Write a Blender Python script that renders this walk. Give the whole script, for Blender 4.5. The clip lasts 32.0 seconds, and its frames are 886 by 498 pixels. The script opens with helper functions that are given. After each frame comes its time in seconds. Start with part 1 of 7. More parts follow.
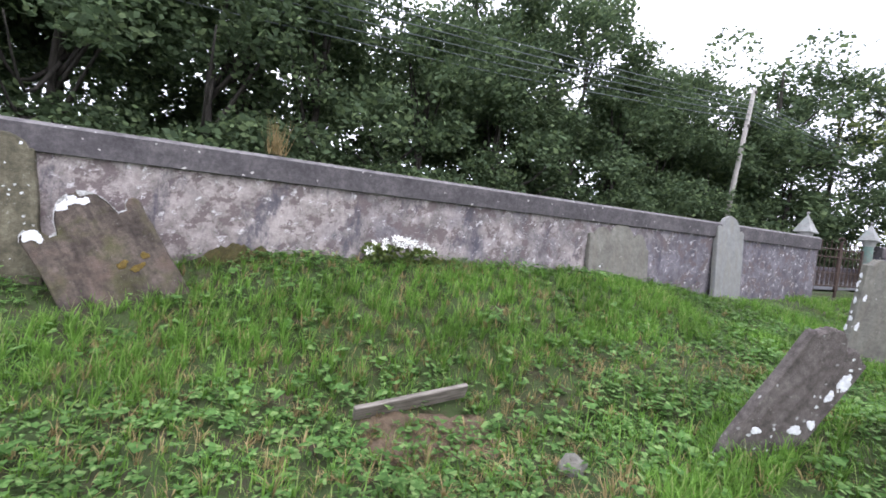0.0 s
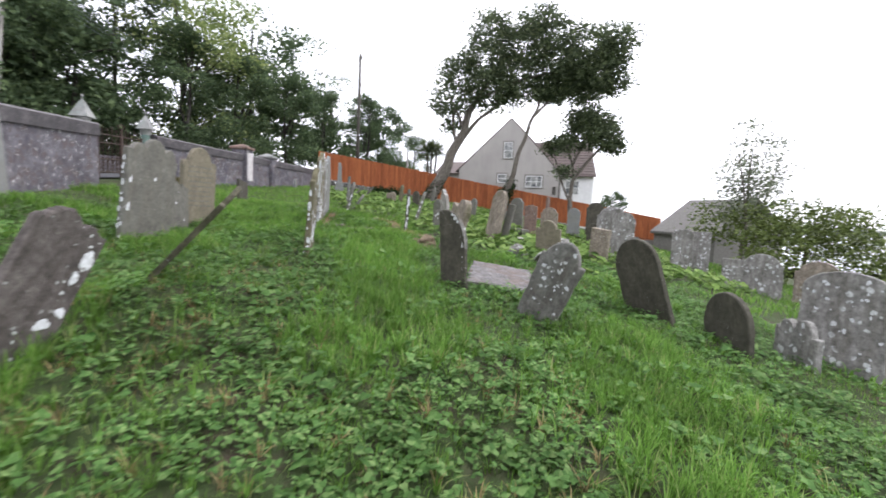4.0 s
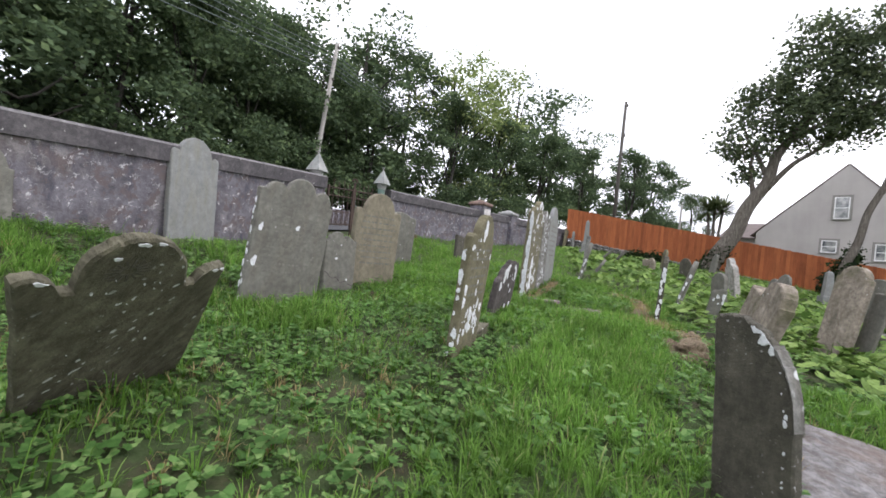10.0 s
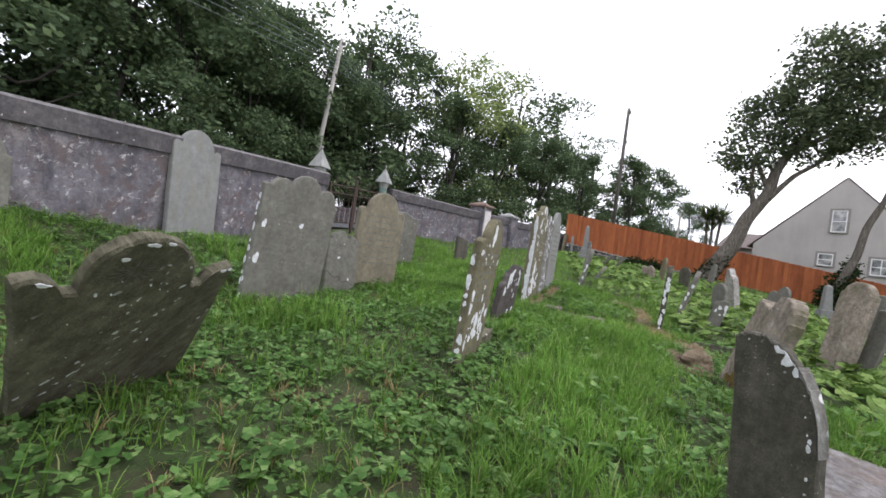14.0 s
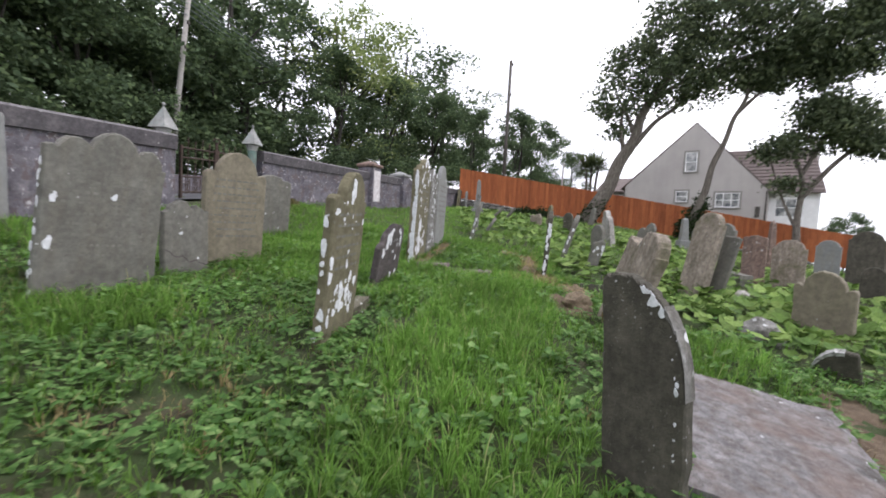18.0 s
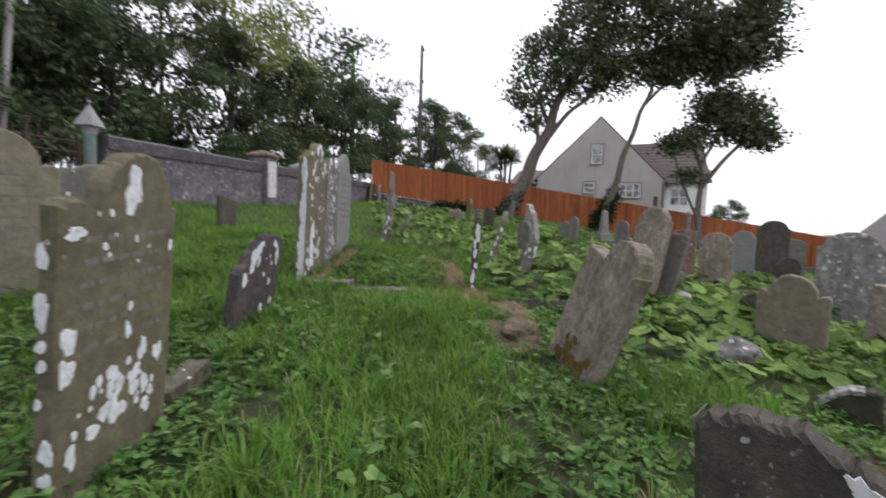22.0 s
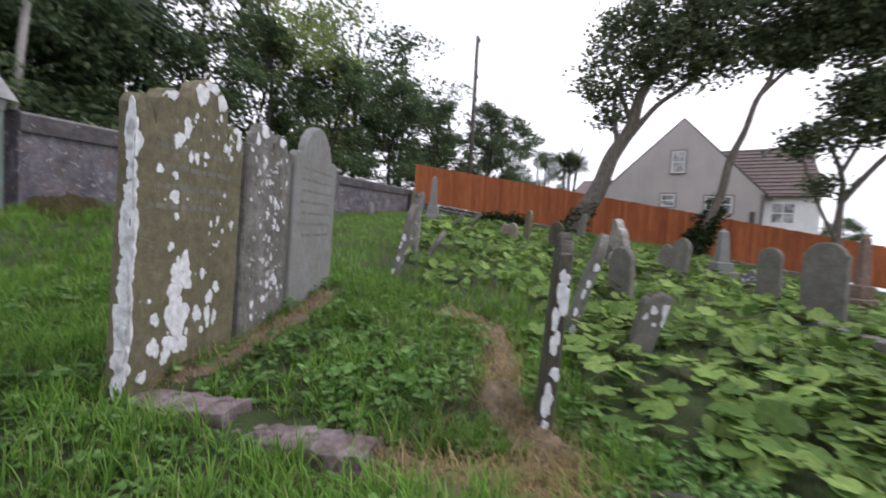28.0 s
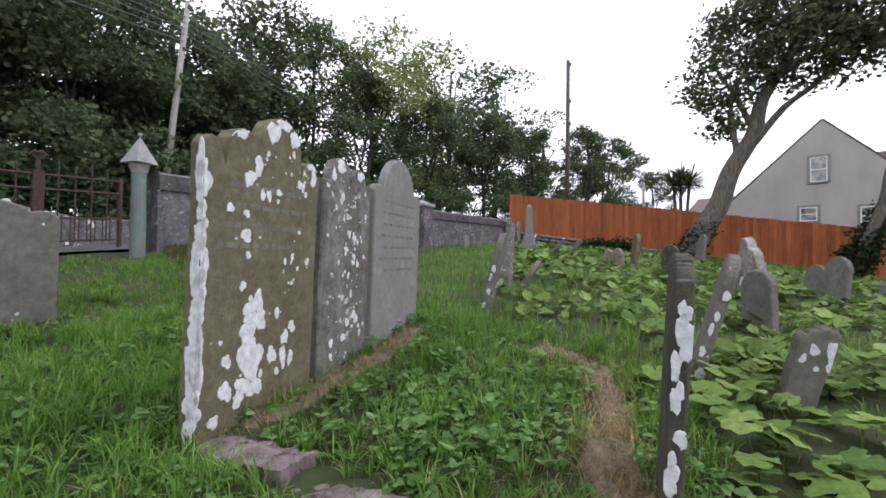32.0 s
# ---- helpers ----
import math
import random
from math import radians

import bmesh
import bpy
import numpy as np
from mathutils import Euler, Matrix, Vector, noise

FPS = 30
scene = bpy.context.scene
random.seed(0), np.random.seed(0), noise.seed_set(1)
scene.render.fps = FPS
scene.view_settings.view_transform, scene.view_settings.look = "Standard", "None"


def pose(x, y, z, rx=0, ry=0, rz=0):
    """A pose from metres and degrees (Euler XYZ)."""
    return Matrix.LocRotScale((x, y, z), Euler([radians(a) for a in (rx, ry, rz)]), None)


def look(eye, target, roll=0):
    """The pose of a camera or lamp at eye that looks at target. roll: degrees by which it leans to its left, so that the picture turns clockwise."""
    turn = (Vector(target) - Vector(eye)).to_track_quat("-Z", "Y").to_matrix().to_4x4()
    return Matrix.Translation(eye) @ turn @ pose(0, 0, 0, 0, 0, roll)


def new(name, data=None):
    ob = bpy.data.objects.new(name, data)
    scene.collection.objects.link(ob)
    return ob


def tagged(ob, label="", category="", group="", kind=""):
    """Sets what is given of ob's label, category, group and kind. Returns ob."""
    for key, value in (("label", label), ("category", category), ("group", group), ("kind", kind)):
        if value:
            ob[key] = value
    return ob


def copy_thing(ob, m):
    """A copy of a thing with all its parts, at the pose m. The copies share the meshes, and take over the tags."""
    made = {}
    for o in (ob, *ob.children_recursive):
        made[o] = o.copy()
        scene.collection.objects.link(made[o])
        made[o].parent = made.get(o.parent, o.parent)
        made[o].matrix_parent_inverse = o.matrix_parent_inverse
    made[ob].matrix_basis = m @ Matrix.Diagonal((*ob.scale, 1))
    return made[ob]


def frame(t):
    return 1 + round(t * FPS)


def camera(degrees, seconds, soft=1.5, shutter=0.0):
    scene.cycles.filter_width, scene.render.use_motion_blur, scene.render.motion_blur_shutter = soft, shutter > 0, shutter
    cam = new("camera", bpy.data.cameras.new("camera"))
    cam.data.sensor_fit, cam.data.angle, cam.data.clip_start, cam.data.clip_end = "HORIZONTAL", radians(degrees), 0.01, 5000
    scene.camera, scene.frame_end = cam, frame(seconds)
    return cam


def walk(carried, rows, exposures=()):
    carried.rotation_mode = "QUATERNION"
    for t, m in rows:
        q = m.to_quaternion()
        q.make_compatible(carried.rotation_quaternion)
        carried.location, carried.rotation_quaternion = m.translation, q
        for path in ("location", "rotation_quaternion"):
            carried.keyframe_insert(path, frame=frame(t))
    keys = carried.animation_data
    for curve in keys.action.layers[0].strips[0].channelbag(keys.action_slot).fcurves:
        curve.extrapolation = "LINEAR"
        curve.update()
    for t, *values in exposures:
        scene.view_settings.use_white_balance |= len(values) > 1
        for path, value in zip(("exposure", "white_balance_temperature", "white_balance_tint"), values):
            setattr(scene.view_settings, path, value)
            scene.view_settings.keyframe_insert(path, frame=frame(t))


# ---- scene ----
cam = camera(90.5, 32.0, soft=1.65, shutter=0.45)
# seconds, eye, and turns in degrees
PATH = [
    (0.0, -0.424, -0.025, 1.398, 90.16, -8.49, -3.17),
    (0.5, -0.484, -0.056, 1.404, 89.82, -8.88, -1.99),
    (1.0, -0.530, -0.073, 1.417, 89.02, -8.61, -1.65),
    (1.5, -0.476, 0.040, 1.371, 87.32, -9.28, -5.30),
    (2.0, -0.243, -0.061, 1.388, 85.51, -11.03, -26.40),
    (2.5, -0.147, -0.035, 1.338, 88.37, -5.65, -32.25),
    (3.0, -0.038, -0.245, 1.356, 87.45, -3.74, -46.66),
    (3.5, -0.124, -0.358, 1.363, 83.80, -3.08, -70.72),
    (4.0, 0.179, -0.070, 1.346, 84.93, -2.49, -79.19),
    (4.5, 0.486, -0.241, 1.322, 85.03, -1.85, -84.19),
    (6.5, 2.177, -0.188, 1.278, 84.17, -2.20, -76.64),
    (7.0, 2.513, -0.158, 1.326, 85.37, -1.05, -66.07),
    (7.5, 2.812, -0.211, 1.337, 86.50, -0.91, -59.51),
    (8.0, 2.979, -0.071, 1.351, 83.72, -3.62, -60.53),
    (8.5, 3.183, 0.253, 1.442, 84.81, -6.95, -59.61),
    (9.0, 3.354, 0.452, 1.484, 87.49, -5.43, -48.64),
    (9.5, 3.403, 0.485, 1.506, 86.29, -5.55, -41.20),
    (10.0, 3.478, 0.568, 1.533, 90.30, -6.06, -46.04),
    (10.5, 3.484, 0.746, 1.562, 90.38, -7.00, -45.73),
    (11.0, 3.464, 0.742, 1.570, 90.95, -9.16, -46.76),
    (11.5, 3.449, 0.745, 1.561, 90.44, -9.05, -46.54),
    (12.0, 3.467, 0.717, 1.553, 90.20, -7.94, -46.35),
    (12.5, 3.457, 0.745, 1.553, 90.35, -7.59, -45.63),
    (13.0, 3.369, 0.594, 1.551, 90.69, -7.75, -46.05),
    (13.5, 3.460, 0.724, 1.560, 90.62, -7.95, -46.34),
    (15.5, 3.451, 0.623, 1.544, 89.35, -7.84, -46.84),
    (16.0, 3.444, 0.625, 1.543, 88.85, -8.12, -47.24),
    (16.5, 3.482, 0.650, 1.530, 87.27, -9.32, -53.21),
    (17.0, 3.645, 0.661, 1.521, 86.29, -6.50, -57.04),
    (17.5, 3.893, 0.676, 1.560, 88.41, -5.35, -53.36),
    (18.0, 4.107, 0.753, 1.556, 86.60, -3.12, -59.17),
    (18.5, 4.243, 0.965, 1.603, 89.84, -5.75, -63.29),
    (19.0, 4.360, 1.060, 1.606, 87.23, -6.38, -61.89),
    (19.5, 4.566, 1.083, 1.610, 86.90, -3.80, -64.24),
    (20.0, 4.750, 1.096, 1.619, 88.39, -2.43, -68.34),
    (20.5, 4.929, 1.249, 1.652, 89.08, -4.80, -74.83),
    (21.0, 5.178, 1.237, 1.639, 88.07, -3.56, -65.88),
    (21.5, 5.462, 1.312, 1.679, 90.57, -1.23, -64.72),
    (22.0, 5.570, 1.393, 1.694, 86.14, -1.80, -70.02),
    (22.5, 5.887, 1.508, 1.774, 83.30, -2.81, -75.31),
    (23.0, 6.150, 1.539, 1.767, 78.08, -3.30, -71.27),
    (23.5, 6.291, 1.502, 1.779, 80.30, -4.73, -71.61),
    (24.0, 6.419, 1.611, 1.791, 83.55, -5.17, -73.18),
    (24.5, 6.636, 1.643, 1.769, 89.53, -5.16, -67.35),
    (26.5, 8.117, 2.141, 1.812, 86.07, -3.09, -69.88),
    (27.0, 8.331, 2.149, 1.818, 84.53, -2.98, -68.19),
    (27.5, 8.465, 2.275, 1.837, 86.72, -5.87, -73.02),
    (28.0, 8.856, 2.475, 1.840, 87.26, -3.16, -62.86),
    (28.5, 9.129, 2.488, 1.840, 89.41, -1.24, -57.70),
    (29.0, 9.236, 2.520, 1.838, 89.56, -0.91, -54.11),
    (29.5, 9.246, 2.541, 1.845, 92.74, 0.21, -49.80),
    (30.0, 9.237, 2.525, 1.842, 92.54, 1.02, -46.95),
    (30.5, 9.238, 2.521, 1.837, 90.61, -0.63, -49.32),
    (31.0, 9.238, 2.511, 1.833, 90.69, -0.45, -48.61),
    (31.5, 9.243, 2.508, 1.832, 90.70, -0.06, -48.64),
    (32.0, 9.207, 2.550, 1.823, 91.06, -0.62, -50.0),
]
walk(cam, [(t, pose(x, y, z, rx, ry, rz)) for t, x, y, z, rx, ry, rz in PATH],
     exposures=[(0.0, 1.27, 5980, 18), (1.0, 1.27, 5980, 18), (2.0, 1.43, 6040, 17), (3.0, 1.20, 6180, 15), (4.5, 0.90, 6230, 14), (7.0, 0.38, 6250, 14), (8.5, 0.74, 6250, 14), (10.0, 0.90, 6250, 14), (12.0, 0.80, 6250, 14), (16.0, 0.78, 6250, 14), (18.0, 0.79, 6250, 16), (20.0, 0.55, 6250, 16), (21.0, 0.38, 6250, 16), (23.0, 0.31, 6250, 16), (24.0, 0.55, 6250, 16), (27.0, 0.40, 6200, 18), (28.0, 0.45, 6200, 18), (30.0, 0.57, 6180, 18), (32.0, 0.57, 6180, 18)])

# ---- light: a bright overcast evening ----
world = bpy.data.worlds.new("overcast_sky")
scene.world = world
world.use_nodes = True
wn, wl = world.node_tree.nodes, world.node_tree.links
sky = wn.new("ShaderNodeTexSky")
sky.sky_type = "NISHITA"
sky.sun_disc = False
sky.sun_elevation, sky.sun_rotation = radians(28), radians(150)
sky.dust_density, sky.air_density = 4.0, 1.0
cover = wn.new("ShaderNodeMix")
cover.data_type = "RGBA"
cover.inputs["Factor"].default_value = 0.93
cloud = wn.new("ShaderNodeTexNoise")
cloud.inputs["Scale"].default_value = 2.2
cloud.inputs["Detail"].default_value = 5.0
cramp = wn.new("ShaderNodeValToRGB")
cramp.color_ramp.elements[0].position, cramp.color_ramp.elements[1].position = 0.35, 0.6
cramp.color_ramp.elements[0].color = (10.6, 10.9, 11.6, 1)
cramp.color_ramp.elements[1].color = (12.6, 12.6, 12.8, 1)
wcoord = wn.new("ShaderNodeTexCoord")
wl.new(wcoord.outputs["Generated"], cloud.inputs["Vector"])
wl.new(cloud.outputs["Fac"], cramp.inputs["Fac"])
wl.new(sky.outputs["Color"], cover.inputs["A"])
wl.new(cramp.outputs["Color"], cover.inputs["B"])
wl.new(cover.outputs["Result"], wn["Background"].inputs["Color"])
wn["Background"].inputs["Strength"].default_value = 0.1
sun_data = bpy.data.lights.new("sun", "SUN")
sun_data.energy, sun_data.angle, sun_data.color = 0.9, radians(25), (1.0, 0.97, 0.92)
sun = new("sun", sun_data)
sun.matrix_world = look((0, 0, 30), (-8, 14, 0))


# ---- materials ----
class Mat:
    """A node material with short helpers."""

    def __init__(self, name, rough=0.85, metal=0.0, space="Object"):
        self.m = bpy.data.materials.new(name)
        self.m.use_nodes = True
        self.n, self.l = self.m.node_tree.nodes, self.m.node_tree.links
        self.b = self.n["Principled BSDF"]
        self.b.inputs["Roughness"].default_value = rough
        self.b.inputs["Metallic"].default_value = metal
        self.b.inputs["Specular IOR Level"].default_value = 0.3
        tc = self.n.new("ShaderNodeTexCoord")
        self.v = tc.outputs["Object"]
        if space == "World":
            self.v = self.n.new("ShaderNodeNewGeometry").outputs["Position"]
        elif space == "Shifted":
            info = self.n.new("ShaderNodeObjectInfo")
            mul = self.n.new("ShaderNodeMath")
            mul.operation = "MULTIPLY"
            mul.inputs[1].default_value = 40.0
            self.l.new(info.outputs["Random"], mul.inputs[0])
            add = self.n.new("ShaderNodeVectorMath")
            add.operation = "ADD"
            self.l.new(tc.outputs["Object"], add.inputs[0])
            self.l.new(mul.outputs[0], add.inputs[1])
            self.v = add.outputs[0]

    def stretch(self, x, y, z):
        mp = self.n.new("ShaderNodeMapping")
        mp.inputs["Scale"].default_value = (x, y, z)
        self.l.new(self.v, mp.inputs["Vector"])
        return mp.outputs[0]

    def noise(self, scale, detail=6.0, rough=0.6, vec=None):
        t = self.n.new("ShaderNodeTexNoise")
        t.inputs["Scale"].default_value, t.inputs["Detail"].default_value, t.inputs["Roughness"].default_value = scale, detail, rough
        self.l.new(vec or self.v, t.inputs["Vector"])
        return t.outputs["Fac"]

    def cells(self, scale, vec=None, feature="F1"):
        t = self.n.new("ShaderNodeTexVoronoi")
        t.feature = feature
        t.inputs["Scale"].default_value = scale
        self.l.new(vec or self.v, t.inputs["Vector"])
        return t.outputs["Distance"]

    def ramp(self, fac, *stops):
        r = self.n.new("ShaderNodeValToRGB")
        while len(r.color_ramp.elements) < len(stops):
            r.color_ramp.elements.new(0.5)
        for e, (p, c) in zip(r.color_ramp.elements, stops):
            e.position = p
            e.color = (*c, 1) if isinstance(c, tuple) else (c, c, c, 1)
        self.l.new(fac, r.inputs["Fac"])
        return r.outputs["Color"]

    def mix(self, a, b, fac, mode="MIX"):
        x = self.n.new("ShaderNodeMix")
        x.data_type, x.blend_type = "RGBA", mode
        for s, v in (("A", a), ("B", b), ("Factor", fac)):
            i = x.inputs[s]
            if isinstance(v, tuple):
                i.default_value = (*v, 1)
            elif isinstance(v, (int, float)):
                i.default_value = v
            else:
                self.l.new(v, i)
        return x.outputs["Result"]

    def random(self):
        return self.n.new("ShaderNodeObjectInfo").outputs["Random"]

    def island(self):
        return self.n.new("ShaderNodeNewGeometry").outputs["Random Per Island"]

    def up(self):
        g = self.n.new("ShaderNodeNewGeometry")
        s = self.n.new("ShaderNodeSeparateXYZ")
        self.l.new(g.outputs["Normal"], s.inputs[0])
        return s.outputs["Z"]

    def along_x(self, lo, hi):
        """0 to 1 along x from lo to hi."""
        p = self.n.new("ShaderNodeSeparateXYZ")
        self.l.new(self.v, p.inputs[0])
        r = self.n.new("ShaderNodeMapRange")
        r.inputs["From Min"].default_value, r.inputs["From Max"].default_value = lo, hi
        self.l.new(p.outputs["X"], r.inputs["Value"])
        return r.outputs["Result"]

    def color(self, c):
        if isinstance(c, tuple):
            self.b.inputs["Base Color"].default_value = (*c, 1)
        else:
            self.l.new(c, self.b.inputs["Base Color"])
        return self

    def bump(self, h, strength=0.4, dist=0.01):
        x = self.n.new("ShaderNodeBump")
        x.inputs["Strength"].default_value, x.inputs["Distance"].default_value = strength, dist
        self.l.new(h, x.inputs["Height"])
        self.l.new(x.outputs["Normal"], self.b.inputs["Normal"])
        return self


def stone_mat(name, dark, light, stain, lichen=0.0, spot=9.0, moss=0.0, warm=None, plain=0.0):
    """Weathered gravestone: grain, streaks, pale lichen rosettes, and moss."""
    m = Mat(name, 0.9, space="Shifted")
    base = m.ramp(m.noise(5.0, 8.0, 0.65), (0.3, dark), (0.7, light))
    streak = m.ramp(m.noise(6.0, 5.0, 0.6, m.stretch(1.6, 1.6, 0.35)), (0.42, 0.0), (0.7, 0.8))
    c = m.mix(base, stain, streak)
    c = m.mix(c, (0.03, 0.032, 0.03), m.ramp(m.noise(70, 3), (0.62, 0.0), (0.75, 0.55)))
    speck = m.ramp(m.cells(42, m.mix(m.v, m.noise(30, 3), 0.03, "ADD")), (0.10, 1.0), (0.17, 0.0))
    speck = m.mix(speck, m.ramp(m.noise(3.4, 5, 0.7), (0.46, 0.0), (0.58, 0.75)), 1.0, "MULTIPLY")
    c = m.mix(c, (0.30, 0.30, 0.27), m.mix(speck, (0.0, 0.0, 0.0), plain))
    c = m.mix(c, m.ramp(m.noise(17, 8, 0.75), (0.36, 0.62 + 0.26 * plain), (0.64, 1.3 - 0.22 * plain)), 1.0, "MULTIPLY")
    if warm:
        c = m.mix(c, warm, m.ramp(m.noise(2.3, 4), (0.5, 0.0), (0.72, 0.7)))
    if moss:
        c = m.mix(c, (0.07, 0.075, 0.02), m.ramp(m.noise(3.1, 6), (0.62 - moss * 0.2, 0.0), (0.75, 0.8)))
    if lichen:
        ragged = m.mix(m.v, m.noise(5, 5, 0.7), 0.14, "ADD")
        rose = m.ramp(m.cells(spot, ragged), (0.10 + lichen * 0.16, 1.0), (0.14 + lichen * 0.17, 0.0))
        patch = m.ramp(m.noise(2.6, 4), (0.6 - lichen * 0.22, 0.0), (0.68 - lichen * 0.2, 1.0))
        rose = m.mix(rose, patch, 1.0, "MULTIPLY")
        c = m.mix(c, m.ramp(m.noise(40, 4), (0.3, (0.42, 0.43, 0.42)), (0.7, (0.66, 0.67, 0.68))), rose)
    m.color(c)
    h = m.mix(m.noise(9, 8, 0.7), m.noise(60, 6, 0.7), 0.5)
    return m.bump(h, 0.75 * (1 - 0.65 * plain), 0.028).m


GREY = stone_mat("grey_slate", (0.105, 0.103, 0.09), (0.185, 0.18, 0.16), (0.14, 0.13, 0.108), 0.1, 16, plain=0.6)
GREYLICHEN = stone_mat("grey_slate_lichen", (0.11, 0.108, 0.10), (0.24, 0.235, 0.22), (0.10, 0.09, 0.075), 0.55, 9)
WHITELICHEN = stone_mat("white_lichened_slate", (0.17, 0.165, 0.155), (0.34, 0.33, 0.315), (0.12, 0.11, 0.095), 0.8, 7)
OLIVE = stone_mat("olive_stained_slate", (0.10, 0.09, 0.055), (0.175, 0.158, 0.10), (0.12, 0.108, 0.068), 0.1, 13, plain=0.5)
DARK = stone_mat("dark_slate", (0.052, 0.048, 0.037), (0.112, 0.104, 0.082), (0.05, 0.046, 0.037), 0.12, 22, plain=0.4)
MAUVE = stone_mat("weathered_mauve_slate", (0.075, 0.064, 0.06), (0.175, 0.155, 0.145), (0.06, 0.05, 0.045), 0.35, 13)
PLUM = stone_mat("brown_slate", (0.05, 0.042, 0.042), (0.10, 0.085, 0.082), (0.05, 0.045, 0.04), 0.2, 10)
BROWN = stone_mat("brown_sandstone", (0.195, 0.163, 0.130), (0.364, 0.312, 0.260), (0.143, 0.124, 0.098), 0.2, 14, moss=0.35)
RED = stone_mat("red_sandstone", (0.15, 0.1, 0.082), (0.25, 0.18, 0.15), (0.12, 0.09, 0.075), 0.3, 12)
BLUE = stone_mat("smooth_blue_slate", (0.165, 0.17, 0.168), (0.225, 0.231, 0.228), (0.19, 0.185, 0.155), 0.0, 16, plain=0.9)
TAN = stone_mat("tan_slate", (0.15, 0.135, 0.095), (0.235, 0.21, 0.155), (0.15, 0.13, 0.10), 0.05, 18, plain=0.6)
PALE = stone_mat("pale_limestone", (0.30, 0.285, 0.265), (0.48, 0.46, 0.44), (0.22, 0.19, 0.165), 0.3, 8)

LEDGER = stone_mat("pinkish_ledger_stone", (0.105, 0.1, 0.102), (0.235, 0.226, 0.228), (0.085, 0.068, 0.056), 0.3, 11, warm=(0.14, 0.098, 0.08))
HORN = stone_mat("dark_olive_slate", (0.071, 0.065, 0.044), (0.171, 0.159, 0.112), (0.061, 0.056, 0.037), 0.48, 15)
SCROLL = stone_mat("stained_sandstone", (0.045, 0.035, 0.028), (0.14, 0.115, 0.097), (0.02, 0.016, 0.014), 0.0, 12, moss=0.55, warm=(0.15, 0.105, 0.085))

m = Mat("white_lichen", 0.95)
LICHEN = m.color(m.ramp(m.noise(30, 5), (0.25, (0.42, 0.43, 0.44)), (0.7, (0.72, 0.73, 0.76)))).bump(m.noise(80, 4), 0.6, 0.004).m
m = Mat("grey_lichen_crust", 0.95, space="World")
CRUST = m.color(m.ramp(m.noise(24, 7, 0.75), (0.34, (0.10, 0.095, 0.085)), (0.5, (0.33, 0.33, 0.32)), (0.68, (0.58, 0.58, 0.59)))).bump(m.noise(50, 5), 0.8, 0.01).m
m = Mat("carved_letters", 0.95)
CARVED = m.color(m.ramp(m.noise(12, 4), (0.4, (0.125, 0.12, 0.106)), (0.75, (0.2, 0.194, 0.172)))).m

m = Mat("lime_render", 0.95, space="World")
_c = m.mix((0.25, 0.223, 0.215), (0.12, 0.112, 0.128), m.ramp(m.mix(m.noise(0.7, 7, 0.72), m.along_x(-2.5, 6.5), 0.22), (0.4, 0.0), (0.56, 1.0)))
_c = m.mix(_c, m.ramp(m.noise(3.2, 11, 0.8), (0.38, 0.5), (0.6, 1.4)), 1.0, "MULTIPLY")
_rag = m.mix(m.v, m.noise(9, 5, 0.7), 0.12, "ADD")
_c = m.mix(_c, (0.115, 0.092, 0.092), m.ramp(m.noise(4.6, 9, 0.72, _rag), (0.525, 0.0), (0.56, 0.85)))
_c = m.mix(_c, (0.065, 0.063, 0.08), m.ramp(m.noise(2.2, 9, 0.75, m.stretch(1, 1, 0.38)), (0.53, 0.0), (0.62, 0.85)))
_c = m.mix(_c, (0.56, 0.545, 0.555), m.ramp(m.noise(9.5, 10, 0.8, _rag), (0.575, 0.0), (0.61, 0.8)))
_c = m.mix(_c, (0.055, 0.05, 0.05), m.ramp(m.noise(38, 5, 0.7), (0.62, 0.0), (0.70, 0.6)))
RENDER = m.color(_c).bump(m.mix(m.noise(6, 9, 0.75), m.noise(40, 5), 0.4), 0.7, 0.03).m

m = Mat("coping_stone", 0.92, space="World")
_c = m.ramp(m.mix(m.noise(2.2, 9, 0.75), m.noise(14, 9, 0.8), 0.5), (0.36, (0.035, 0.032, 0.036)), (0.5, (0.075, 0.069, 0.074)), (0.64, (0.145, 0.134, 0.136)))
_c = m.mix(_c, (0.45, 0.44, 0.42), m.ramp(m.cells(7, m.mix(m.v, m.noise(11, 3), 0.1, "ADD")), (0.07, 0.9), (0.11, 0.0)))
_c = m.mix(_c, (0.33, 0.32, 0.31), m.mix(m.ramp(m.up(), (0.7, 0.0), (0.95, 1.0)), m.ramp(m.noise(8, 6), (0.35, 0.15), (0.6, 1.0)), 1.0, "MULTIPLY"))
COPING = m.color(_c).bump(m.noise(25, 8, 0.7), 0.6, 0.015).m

m = Mat("orange_fence_board", 0.8, space="Shifted")
_g = m.noise(14, 6, 0.6, m.stretch(3, 3, 0.25))
_c = m.ramp(_g, (0.3, (0.25, 0.07, 0.024)), (0.7, (0.40, 0.13, 0.046)))
_c = m.mix(_c, m.mix((0.20, 0.055, 0.021), (0.43, 0.145, 0.054), m.random()), 0.45)
_c = m.mix(_c, m.ramp(m.noise(1.1, 6, 0.7), (0.34, 0.7), (0.62, 1.12)), 1.0, "MULTIPLY")
FENCE = m.color(_c).bump(_g, 0.3, 0.005).m

